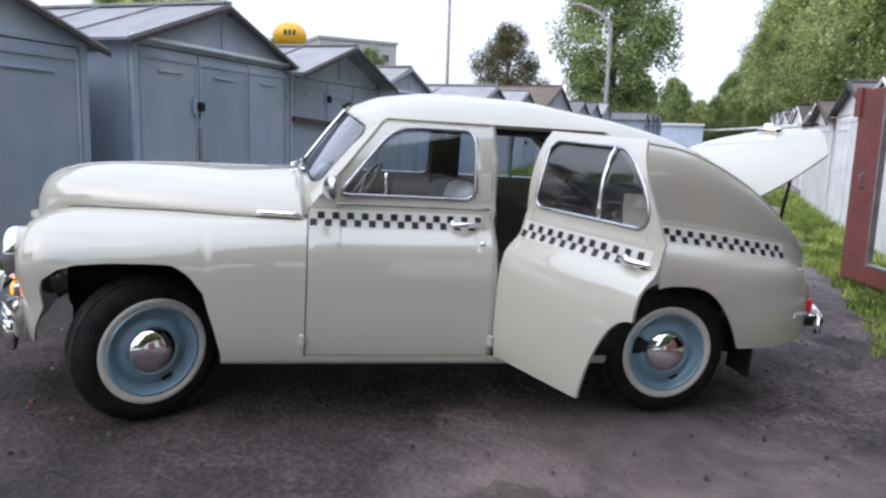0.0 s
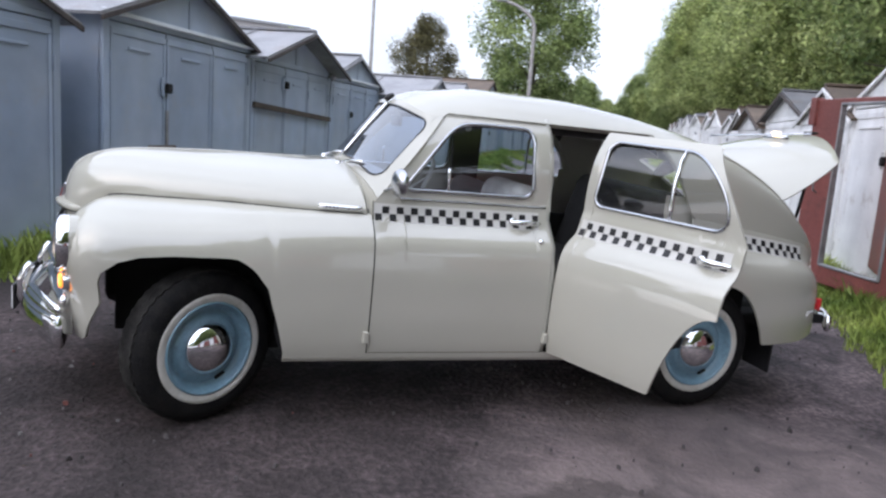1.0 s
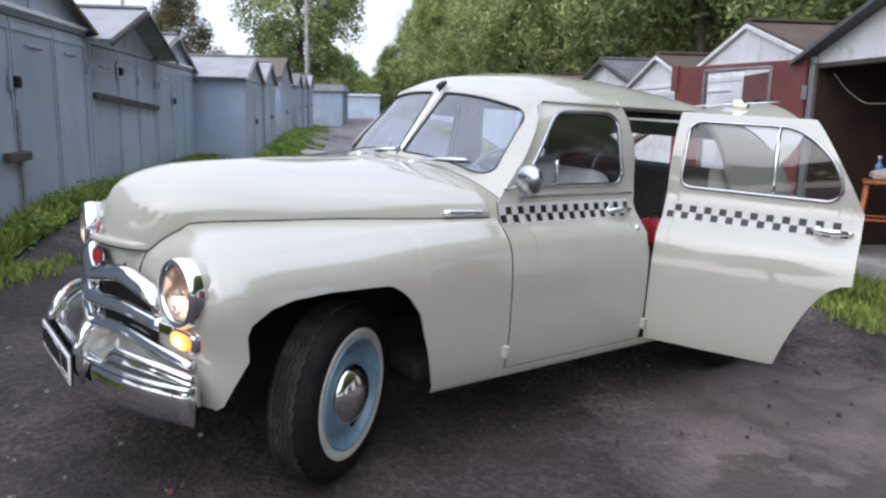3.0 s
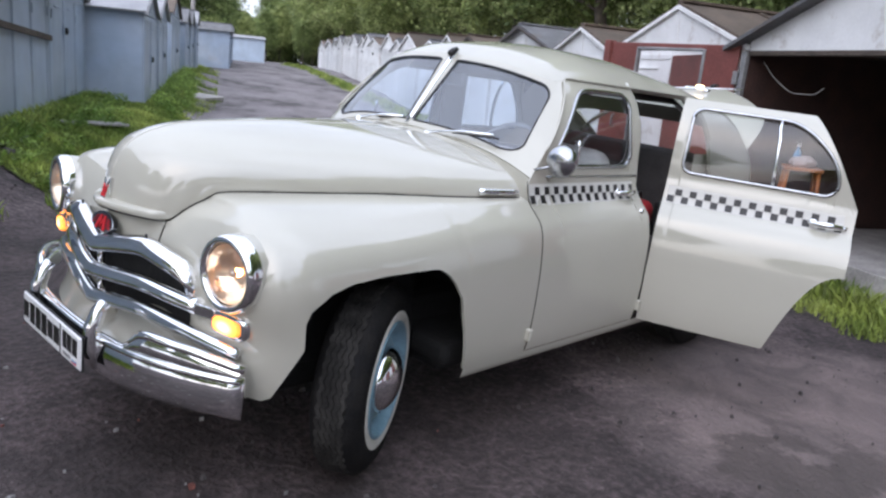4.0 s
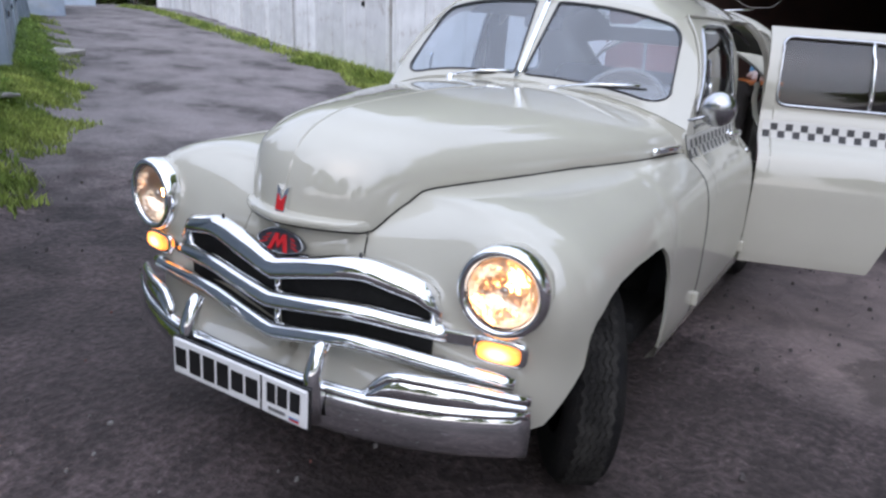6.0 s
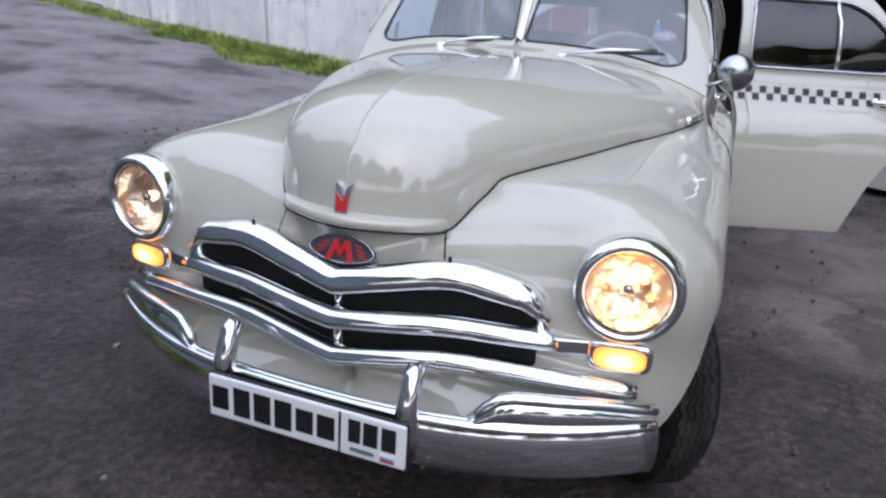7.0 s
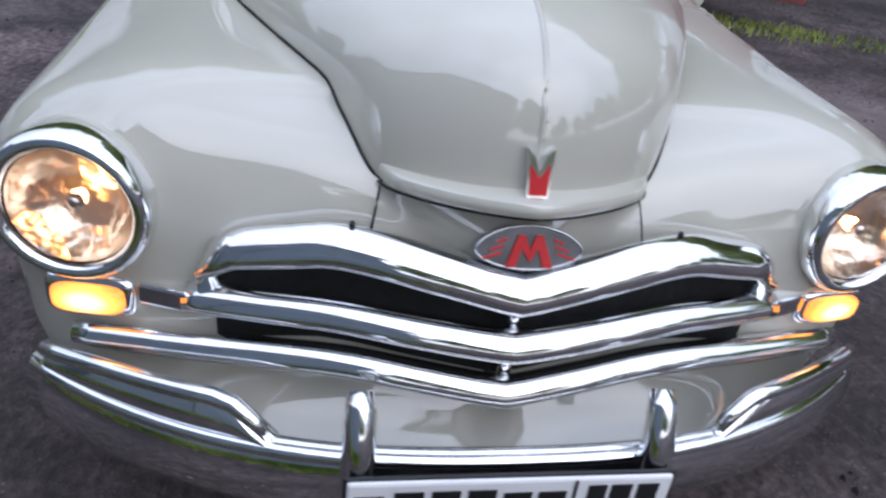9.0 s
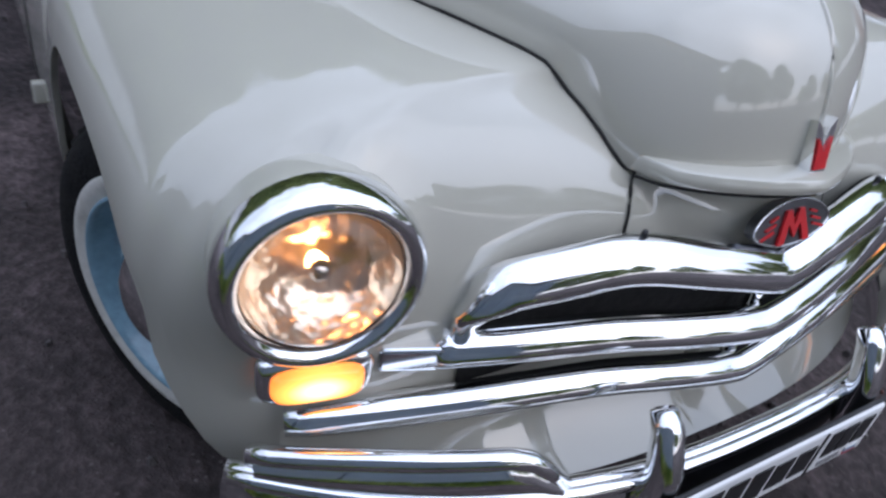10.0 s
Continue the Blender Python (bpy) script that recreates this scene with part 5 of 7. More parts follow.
REAR_SWING = -68.5
for sgn in (-1, 1):
    mir = sgn > 0
    fd, rim = holed("front_door", F_STATIONS, lambda x: 0.365, lambda x: door_top(x), win_f, lambda x, z: left(x, z), M_CREAM, CAR, 48, 6, mirror=mir)
    loop_trim("window_trim", rim, fd, 0.0105, M_WINTRIM)
    pane("window_pane", win_f, lambda x, z: left(x, z), fd, mir)
    part("quarter_light_bar", tube([(1.12, sgn * (side_y(1.12, z) - 0.005), z) for z in np.linspace(1.135, 1.25, 6)], 0.008, M_CHROME, "bar"), parent=fd, label="chrome window divider")
    checkers("checker_stripe", 0.757, 1.63, fd, mir)
    handle(fd, 1.53, 1.012, mir)
    part("lock_button", lathe([(0, 0.014), (0.011, 0.012), (0.015, 0.0)], 16, M_CHROME), parent=fd).matrix_basis = Matrix.Translation((1.605, sgn * side_y(1.605, 0.93), 0.93)) @ pose(0, 0, 0, 0, 0, 90 * sgn)
    part("belt_trim", tube([(x, sgn * (side_y(x, 1.092) + 0.003), 1.092) for x in np.linspace(0.88, 1.65, 20)], 0.005, M_WINTRIM, "belt_trim", 6), parent=fd, label="thin chrome strip")
    rd, rim = holed("rear_door", R_STATIONS, door_cut, lambda x: door_top(x), win_r, lambda x, z: left(x, z), M_CREAM, CAR, 48, 6, mirror=mir, label="cream rear door" + (", open" if sgn < 0 else ""))
    loop_trim("window_trim", rim, rd, 0.0085, M_WINTRIM)
    pane("window_pane", win_r, lambda x, z: left(x, z), rd, mir)
    part("window_divider", tube([(2.165 - 0.02 * (z - 1.145) / 0.3, sgn * (side_y(2.165, z) - 0.004), z) for z in np.linspace(1.145, 1.46, 8)], 0.010, M_CHROME, "divider"), parent=rd, label="chrome window divider")
    checkers("checker_stripe", 1.69, 2.53, rd, mir)
    handle(rd, 2.44, 1.006, mir)
    if sgn < 0:
        hinge = Matrix.Translation((1.675, -0.865, 0))
        rd.matrix_basis = hinge @ pose(0, 0, 0, 0, 0, REAR_SWING) @ hinge.inverted()
    for x in (0.735, 1.668):
        part("hinge", box(0.028, 0.03, 0.055, 0.006, (x, sgn * 0.862, 0.445)), M_CREAM, CAR)
    for gx, z1 in ((0.749, 1.075), (1.6635, 1.50)) if sgn > 0 else ((0.749, 1.075),):
        part("shut_line", tube([(gx, sgn * (side_y(gx, z) + 0.0005), z) for z in np.linspace(0.37, z1, 30)], 0.002, M_DARK, "shut_line", 6), parent=CAR, label="dark door shut line")
    # sill and rear quarter
    sv = [(x, sgn * (S(z) - (0.0 if z > 0.31 else 0.03)), z) for x in np.linspace(0.36, 2.31, 30) for z in (0.305, 0.32, 0.34, 0.362)]
    part("sill", mesh_of("sill", sv, grid_faces(30, 4, flip=not mir), M_CREAM), parent=CAR)
    q_st = sorted(set(list(np.linspace(2.562, 3.815, 40)) + cluster(2.562, 3.075, 24)))
    qv = []
    for x in q_st:
        zb = arch_rear(x) if x < 3.07 else 0.40 + 0.07 * max(0, (x - 3.3) / 0.53) ** 2
        for z in np.linspace(max(zb, 0.40), belt(x), 40):
            qv.append((x, sgn * side_y(x, z), z))
    quarter = part("rear_quarter", outward(clean(mesh_of("rear_quarter", qv, grid_faces(len(q_st), 40, flip=not mir), M_CREAM))), parent=CAR)
    shell(quarter, 0.014, -1.0)
    checkers("checker_stripe", 2.575, 3.42, quarter, mir, lambda x: (0.984 - 0.30) * (1 - (belt(x) - 0.30) / 0.80))
    part("drip_rail", tube([(x, sgn * (side_y(x, door_top(x)) + 0.006), door_top(x) + 0.008) for x in np.linspace(0.86, 2.45, 60)], 0.005, M_CREAM, "drip_rail", 6), parent=roof)
    rail = []
    for x in np.linspace(2.44, 3.40, 30):
        z = belt(x) + (float(ROOF_Z(x)) - belt(x)) * (0.80 + 0.08 * ease(2.44, 2.8, x))
        rail.append((x, sgn * (side_y(x, z) + 0.002), z))
    part("roof_rail", tube(rail, 0.008, M_CREAM, "roof_rail", 8), parent=roof, label="pressed edge running down the roof")
    for k, bx in enumerate((0.535, 0.552, 0.569, 0.586, 0.640, 0.657)):
        part("badge_bar", box(0.009, 0.004, 0.011, 0.0, (bx, sgn * (hood_edge(0.05)[1] + 0.012 - (0.70 - bx) * 0.19 + 0.0115), 1.028)), M_GREYPLASTIC, hood)
    # bonnet side badge: bright strip
    part("side_badge", tube([(x, sgn * (math.sqrt(max(0, 1)) * (hood_edge(0.05)[1] + 0.012 - (0.70 - x) * 0.19)), 1.028) for x in np.linspace(0.50, 0.70, 8)], 0.012, M_CHROME, "badge", 8, flat=1.1), parent=hood, label="bright metal side badge")


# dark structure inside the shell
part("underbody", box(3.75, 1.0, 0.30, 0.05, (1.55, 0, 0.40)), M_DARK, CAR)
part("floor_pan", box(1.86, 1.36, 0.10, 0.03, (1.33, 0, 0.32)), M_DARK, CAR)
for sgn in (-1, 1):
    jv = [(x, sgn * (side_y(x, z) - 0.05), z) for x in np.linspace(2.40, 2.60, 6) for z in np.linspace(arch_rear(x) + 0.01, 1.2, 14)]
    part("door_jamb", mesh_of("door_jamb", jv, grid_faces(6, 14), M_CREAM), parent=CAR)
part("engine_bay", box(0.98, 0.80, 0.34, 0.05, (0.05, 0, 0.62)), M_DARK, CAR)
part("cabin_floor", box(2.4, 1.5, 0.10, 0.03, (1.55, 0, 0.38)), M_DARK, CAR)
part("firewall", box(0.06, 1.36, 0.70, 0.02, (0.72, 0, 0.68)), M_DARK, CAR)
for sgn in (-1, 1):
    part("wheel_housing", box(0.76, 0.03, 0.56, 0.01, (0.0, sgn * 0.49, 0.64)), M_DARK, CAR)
part("dashboard", box(0.16, 1.30, 0.20, 0.06, (0.88, 0, 1.08)), M_INNER, CAR)
for sgn in (-1, 1):
    part("b_pillar", tube([(1.665, sgn * (side_y(1.665, z) - 0.03), z) for z in np.linspace(0.36, 1.52, 14)], 0.028, M_CREAM, "b_pillar", 8), parent=CAR)
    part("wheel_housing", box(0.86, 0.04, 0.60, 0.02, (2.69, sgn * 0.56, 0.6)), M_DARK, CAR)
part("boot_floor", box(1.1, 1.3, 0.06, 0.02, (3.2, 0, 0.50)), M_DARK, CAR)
part("rear_bulkhead", box(0.05, 1.28, 0.6, 0.02, (2.72, 0, 0.80)), M_TRIM, CAR)
part("parcel_shelf", box(0.5, 1.25, 0.04, 0.02, (2.78, 0, 1.12)), M_TRIM, CAR)
part("headliner", mesh_of("headliner", [(x, y * 0.93, z - 0.05) for x, y, z in (roof_point(X, v) for X in np.linspace(1.05, 2.35, 14) for v in np.linspace(-1, 1, 21))], grid_faces(14, 21), M_TRIM), parent=CAR)


def bench(x, z, back_h, mat, name, lean=14):
    b = part(name, box(0.50, 1.24, 0.20, 0.07, (x, 0, z), seg=4), mat, CAR)
    part("backrest", box(0.17, 1.24, back_h, 0.07, (x + 0.27, 0, z + back_h / 2), pose(0, 0, 0, 0, lean, 0), seg=4), mat, b)


bench(1.34, 0.60, 0.52, M_SEAT, "front_bench")
part("seat_cover", box(0.20, 0.50, 0.26, 0.08, (1.62, -0.30, 1.05), pose(0, 0, 0, 0, 12, 0), seg=4), M_COVER, CAR, "pale cloth cover over the front seat back")
part("pillar_trim", box(0.20, 0.03, 0.44, 0.012, (1.67, 0.620, 1.30)), M_TRIM, CAR, "dark pillar lining")
bench(2.26, 0.60, 0.60, M_TRIM, "rear_bench", 18)
wheel_rim = part("steering_wheel", tube([(0, 0.20 * math.cos(a), 0.20 * math.sin(a)) for a in np.linspace(0, 2 * math.pi, 33)[:-1]], 0.011, M_INNER, "steering_wheel", 8, closed=True, up=(1, 0, 0)), parent=CAR)
wheel_rim.matrix_basis = pose(1.02, -0.35, 1.10, 0, 32, 0)
for a in (0.5, 2.6, 4.7):
    part("spoke", tube([(0, 0, 0), (0, 0.2 * math.cos(a), 0.2 * math.sin(a))], 0.007, M_INNER, "spoke", 6), parent=wheel_rim)
part("interior_mirror", box(0.03, 0.18, 0.06, 0.012, (1.02, 0.05, 1.44)), M_SEAT, CAR)


# wheels
def wheel(x, y, steer):
    w = new("wheel")
    w.parent = CAR
    w.matrix_basis = pose(x, y, 0.352, 0, 0, (90 if y > 0 else -90) + steer)  # local x points outwards
    R = 0.352
    prof = [(0.20, 0.062), (0.215, 0.078), (0.25, 0.092), (0.288, 0.093), (0.312, 0.088), (0.335, 0.074), (R - 0.006, 0.060), (R, 0.045), (R, 0.0), (R, -0.045), (0.335, -0.074), (0.30, -0.09), (0.20, -0.07)]
    tyre = part("tyre", lathe(prof, 64, M_RUBBER, "tyre"), parent=w)
    for gx in (-0.040, -0.020, 0.0, 0.020, 0.040):
        vs, fs, n = [], [], 288
        for k in range(n):
            for dx in (-0.0085, 0.0085):
                for r in (R - 0.002, R + 0.006):
                    a = 2 * math.pi * k / n
                    vs.append((gx + dx + 0.0045 * math.sin(a * 48), r * math.cos(a), r * math.sin(a)))
        for k in range(n):
            b, c = k * 4, ((k + 1) % n) * 4
            fs += [(b + 1, b + 3, c + 3, c + 1), (b, b + 1, c + 1, c), (b + 3, b + 2, c + 2, c + 3)]
        part("tread_rib", mesh_of("tread_rib", vs, fs, M_TREAD, smooth=False), parent=tyre)
    part("whitewall", lathe([(0.215, 0.0865), (0.224, 0.0920), (0.24, 0.0965), (0.252, 0.0968), (0.258, 0.0935)], 64, M_WHITEWALL), parent=w, label="cream whitewall band")
    part("rim", lathe([(0.221, 0.078), (0.219, 0.096), (0.212, 0.098), (0.205, 0.087), (0.195, 0.062), (0.180, 0.046), (0.170, 0.047), (0.160, 0.056), (0.150, 0.066), (0.135, 0.070), (0.10, 0.068), (0.0, 0.066)], 64, M_RIM), parent=w, label="pale blue steel rim")
    part("hubcap", lathe([(0.122, 0.064), (0.123, 0.078), (0.118, 0.090), (0.104, 0.106), (0.082, 0.121), (0.055, 0.131), (0.025, 0.137), (0.0, 0.138)], 48, M_CHROME), parent=w, label="domed chrome hubcap")
    for a in (3.6,):
        part("valve_slot", box(0.012, 0.055, 0.016, 0.005, (0.060, 0, 0.168)), M_DARK, w).matrix_basis = pose(0, 0, 0, math.degrees(a), 0, 0)
    return w


wheel(0.0, -0.675, 31)
wheel(0.0, 0.675, 25)
wheel(2.70, -0.675, 0)
wheel(2.70, 0.675, 0)
for sgn in (-1, 1):
    part("mudflap", box(0.012, 0.22, 0.24, 0.004, (3.20, sgn * 0.68, 0.33)), M_BLACK, CAR, "black rubber mudflap")

# lamps, grille, bumper
def headlamp(sgn):
    h = new("headlamp")
    h.parent = CAR
    h.matrix_basis = pose(-0.566, 0.010 + sgn * 0.663, 0.798, 0, 0, 180 - 8 * sgn) @ Matrix.Scale(0.975, 4)  # local x points forwards
    part("bucket", lathe([(0.122, -0.07), (0.124, -0.03), (0.125, -0.006), (0.121, 0.006)], 40, M_CREAM), parent=h, label="cream lamp bucket")
    part("bezel", lathe([(0.125, -0.012), (0.127, 0.008), (0.125, 0.024), (0.119, 0.036), (0.110, 0.041), (0.102, 0.037), (0.097, 0.027)], 48, M_CHROME), parent=h, label="chrome ring")
    # black ring put in for the shadow and dark reflection inside the chrome
    part("inner_shade_ring", lathe([(0.099, 0.029), (0.096, 0.026), (0.094, 0.020), (0.093, 0.012)], 48, M_BLACK), parent=h, label="black ring for the shade and dark reflection inside the bezel")
    part("reflector", lathe([(0.0945, 0.016), (0.090, 0.008), (0.082, -0.01), (0.063, -0.035), (0.034, -0.05), (0.0, -0.055)], 40, M_REFLECT), parent=h, label="bright reflector bowl")
    part("bulb", lathe([(0, -0.036), (0.009, -0.034), (0.012, -0.024), (0.009, -0.014), (0, -0.012)], 16, M_BULB), parent=h, label="lit warm bulb")
    part("bulb_shield", lathe([(0.0, 0.004), (0.009, 0.002), (0.0125, -0.004), (0.0130, -0.012), (0.0122, -0.012), (0.0, -0.002)], 20, M_DULLCHROME), parent=h, label="small metal cap before the bulb")
    g = part("lens", lathe([(0.0955, 0.024), (0.085, 0.037), (0.060, 0.047), (0.03, 0.052), (0.0, 0.053)], 40, M_LENS), parent=h, label="ribbed clear glass lens")
    g.visible_shadow = False


def ribbed_glass():
    m = clear_glass("headlamp_lens_glass", (1.0, 0.88, 0.74), rough=0.10)
    nt = m.node_tree
    blur = nt.nodes.new("ShaderNodeBsdfRefraction")
    blur.inputs["Color"].default_value = (1.0, 0.93, 0.86, 1)
    blur.inputs["Roughness"].default_value, blur.inputs["IOR"].default_value = 0.28, 1.14
    for n in list(nt.nodes):
        if n.bl_idname == "ShaderNodeMixShader":
            nt.links.new(blur.outputs[0], n.inputs[1])
    tc, wave, bump = (nt.nodes.new("ShaderNode" + k) for k in ("TexCoord", "TexWave", "Bump"))
    wave.inputs["Scale"].default_value, wave.bands_direction = 16, "Y"
    bump.inputs["Strength"].default_value = 0.5
    nt.links.new(tc.outputs["Object"], wave.inputs["Vector"])
    nt.links.new(wave.outputs["Fac"], bump.inputs["Height"])
    for n in nt.nodes:
        if n.bl_idname in ("ShaderNodeBsdfGlossy", "ShaderNodeBsdfRefraction"):
            nt.links.new(bump.outputs[0], n.inputs["Normal"])
    return m


def faceted_reflector():
    """Bright bowl whose image is broken up by the ribs of the lens."""
    m = material("headlamp_reflector", (0.95, 0.88, 0.78), 0.20, 1.0, vary=0.05, fine=0, bump=0)
    nt = m.node_tree
    tc, wave, wob, bump = (nt.nodes.new("ShaderNode" + k) for k in ("TexCoord", "TexWave", "TexNoise", "Bump"))
    wave.inputs["Scale"].default_value, wave.bands_direction, wave.inputs["Distortion"].default_value = 9, "Y", 2.0
    wob.inputs["Scale"].default_value = 22
    bump.inputs["Strength"].default_value, bump.inputs["Distance"].default_value = 0.5, 0.02
    both = nt.nodes.new("ShaderNodeMath")
    nt.links.new(tc.outputs["Object"], wave.inputs["Vector"])
    nt.links.new(tc.outputs["Object"], wob.inputs["Vector"])
    both.inputs[0].default_value = 0.0
    nt.links.new(wob.outputs["Fac"], both.inputs[1])
    nt.links.new(both.outputs[0], bump.inputs["Height"])
    nt.links.new(bump.outputs[0], nt.nodes["Principled BSDF"].inputs["Normal"])
    return m


def pill(name, w, h, depth, mat, dome=0.35, n=40, p=4.0):
    """A rounded rectangular block, swelling forwards along x."""
    vs, fs = [], []
    rings = [(0.0, 1.0), (0.55, 1.0), (0.80, 0.95), (0.92, 0.86), (0.97, 0.70), (1.0, 0.40)]
    for d, k in rings:
        for j in range(n):
            a = 2 * math.pi * j / n
            c, s_ = math.cos(a), math.sin(a)
            vs.append((depth * d, 0.5 * w * k * math.copysign(abs(c) ** (2 / p), c), 0.5 * h * k * math.copysign(abs(s_) ** (2 / p), s_)))
    for i in range(len(rings) - 1):
        for j in range(n):
            q = (j + 1) % n
            fs.append((i * n + j, i * n + q, (i + 1) * n + q, (i + 1) * n + j))
    fs.append(tuple((len(rings) - 1) * n + j for j in range(n)))
    return mesh_of(name, vs, fs, mat)


M_REFLECT = faceted_reflector()
M_LENS = ribbed_glass()
for sgn in (-1, 1):
    headlamp(sgn)
    s = new("turn_signal")
    s.parent = CAR
    s.matrix_basis = pose(-0.562, 0.006 + sgn * 0.662, 0.632, 0, 0, 180 - 10 * sgn)
    part("signal_frame", pill("signal_frame", 0.150, 0.080, 0.030, M_CHROME), parent=s, label="chrome surround").location = (-0.012, 0, 0)
    part("signal_lens", pill("signal_lens", 0.118, 0.050, 0.026, M_SIGNAL), parent=s, label="lit amber lens").location = (0.006, 0, 0)


def gull(y_end, zc, z_mid, z_end, x_c, x_e, y_mid=0.28, n=41):
    """A bar across the front, dipping to a point in the middle."""
    f = spline([0, y_mid * 0.45, y_mid, y_mid + 0.55 * (y_end - y_mid), y_end], [zc, zc + 0.55 * (z_mid - zc), z_mid, (z_mid + z_end) / 2, z_end])
    out = []
    for y in np.linspace(-y_end, y_end, n):
        u = abs(y) / y_end
        out.append((x_c + (x_e - x_c) * u ** 1.5, y, float(f(abs(y)))))
    return out


grille = new("grille")
grille.parent = CAR
b1 = gull(0.435, 0.735, 0.788, 0.757, -0.702, -0.622)
ends = [(-0.606, 0.462, 0.735), (-0.598, 0.474, 0.705), (-0.594, 0.478, 0.662)]
b1 = [(x, -y, z) for x, y, z in reversed(ends)] + b1 + ends
part("upper_bar", tube(b1, 0.037, M_CHROME, "upper_bar", 18, flat=0.66, lean=radians(48), taper=lambda u: 0.72 + 0.28 * math.sin(math.pi * u) ** 0.25), parent=grille, label="broad chrome upper bar")
part("middle_bar", tube(gull(0.515, 0.645, 0.668, 0.651, -0.718, -0.594), 0.029, M_CHROME, "middle_bar", 16, flat=0.70, lean=radians(42)), parent=grille, label="chrome middle bar")
part("lower_bar", tube(gull(0.705, 0.545, 0.581, 0.551, -0.712, -0.558), 0.028, M_CHROME, "lower_bar", 16, flat=0.75, lean=radians(42), taper=lambda u: 0.7 + 0.3 * math.sin(math.pi * u) ** 0.3), parent=grille, label="long chrome lower bar")
for s_ in (-1, 1):
    part("bar_tip", box(0.030, 0.085, 0.038, 0.005, (-0.588, s_ * 0.548, 0.647), pose(0, 0, 0, 0, 0, -19 * s_)), M_CHROME, grille, "angular chrome bar end")
for s_ in (-1, 1):
    part("stud", lathe([(0.005, 0.0), (0.005, 0.006), (0.003, 0.010), (0.0, 0.010)], 12, M_BLACK), parent=grille, label="small black screw head").matrix_basis = pose(-0.655, s_ * 0.262, 0.818, 0, -90, 0)
for z in (0.692, 0.598):
    part("centre_post", tube([(-0.69, 0, z + 0.045), (-0.69, 0, z - 0.045)], 0.012, M_CHROME, "centre_post", 10), parent=grille, label="short chrome post")
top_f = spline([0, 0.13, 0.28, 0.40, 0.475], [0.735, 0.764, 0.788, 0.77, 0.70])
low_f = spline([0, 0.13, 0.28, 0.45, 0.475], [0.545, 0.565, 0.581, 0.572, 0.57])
# near-black sheet over the nose stands in for the shade between the bars
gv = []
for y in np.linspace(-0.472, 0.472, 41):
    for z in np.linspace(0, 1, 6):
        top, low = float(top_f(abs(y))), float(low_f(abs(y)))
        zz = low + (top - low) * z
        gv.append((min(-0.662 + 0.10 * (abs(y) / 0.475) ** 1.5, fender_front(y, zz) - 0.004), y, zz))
part("grille_recess", mesh_of("grille_recess", gv, grid_faces(41, 6), M_DARK), parent=grille, label="near-black sheet for the shade between the grille bars")

badge = new("nose_badge")
badge.parent = CAR
oval = [(0.088 * math.cos(a), 0.030 + (0.040 if math.sin(a) > 0 else 0.030) * abs(math.sin(a)) ** 1.25 * math.copysign(1, math.sin(a))) for a in np.linspace(0, 2 * math.pi, 41)[:-1]]
part("badge_plate", prism("badge_plate", oval, -0.008, 0.010, M_BADGE), parent=badge, label="oval dull silver badge plate")
part("badge_rim", tube([(x, -0.008, z) for x, z in oval], 0.0022, M_DULLCHROME, "badge_rim", 6, closed=True, up=(0, 1, 0)), parent=badge)
part("badge_mark", prism("badge_mark", [(-0.038, 0.004), (-0.020, 0.056), (-0.009, 0.056), (0.0, 0.032), (0.009, 0.056), (0.020, 0.056), (0.038, 0.004), (0.023, 0.004), (0.013, 0.034), (0.0, 0.012), (-0.013, 0.034), (-0.023, 0.004)], -0.0125, -0.0085, M_RED), parent=badge, label="red enamel mark")
for s in (-1, 1):
    for k in range(3):
        z = 0.016 + 0.012 * k
        part("badge_ray", box(0.030 - 0.006 * k, 0.003, 0.004, 0, (s * (0.060 - 0.007 * k), -0.0095, z + 0.006), pose(0, 0, 0, 0, s * 18, 0)), M_RED, badge, "thin red ray")
badge.matrix_basis = pose(-0.694, -0.004, 0.777, -20, 0, -90) @ Matrix.Scale(0.96, 4)
orn = new("bonnet_ornament")
orn.parent = CAR
part("ornament_body", prism("ornament_body", [(-0.020, 0), (0.020, 0), (0.026, 0.09), (0.010, 0.075), (0, 0.045), (-0.010, 0.075), (-0.026, 0.09)], -0.008, 0.014, M_CHROME), parent=orn, label="chrome ornament body")
part("ornament_fill", prism("ornament_fill", [(-0.016, 0.006), (0.016, 0.006), (0.018, 0.06), (0, 0.036), (-0.018, 0.06)], -0.0115, -0.0085, M_RED), parent=orn, label="red enamel fill")
orn.matrix_basis = pose(-0.684, 0, 0.893, -14, 0, -90) @ Matrix.Scale(0.82, 4)

vv = []
for y in np.linspace(-0.70, 0.70, 41):
    plan = -0.795 + 0.235 * (abs(y) / 0.765) ** 2.6
    for u in np.linspace(0, 1, 7):
        z = 0.535 - 0.125 * u
        x0 = fender_front(y, 0.535) + 0.004
        vv.append((x0 + (plan + 0.070 - x0) * u ** 2.6, y, z - 0.01 * u * (abs(y) / 0.7) ** 2))
valance = part("valance", outward(mesh_of("valance", vv, grid_faces(41, 7), M_CREAM)), parent=CAR, label="cream apron below the grille")
shell(valance, 0.008, -1.0)
bumper = new("front_bumper")
bumper.parent = CAR
bpath = [(-0.795 + 0.235 * (abs(y) / 0.765) ** 2.6, y, 0.437) for y in np.linspace(-0.758, 0.778, 41)]
part("bumper_blade", tube([(x, y, 0.427) for x, y, z in bpath], 0.029, M_CHROME, "bumper_blade", 24, flat=2.5), parent=bumper, label="curved chrome bumper blade")
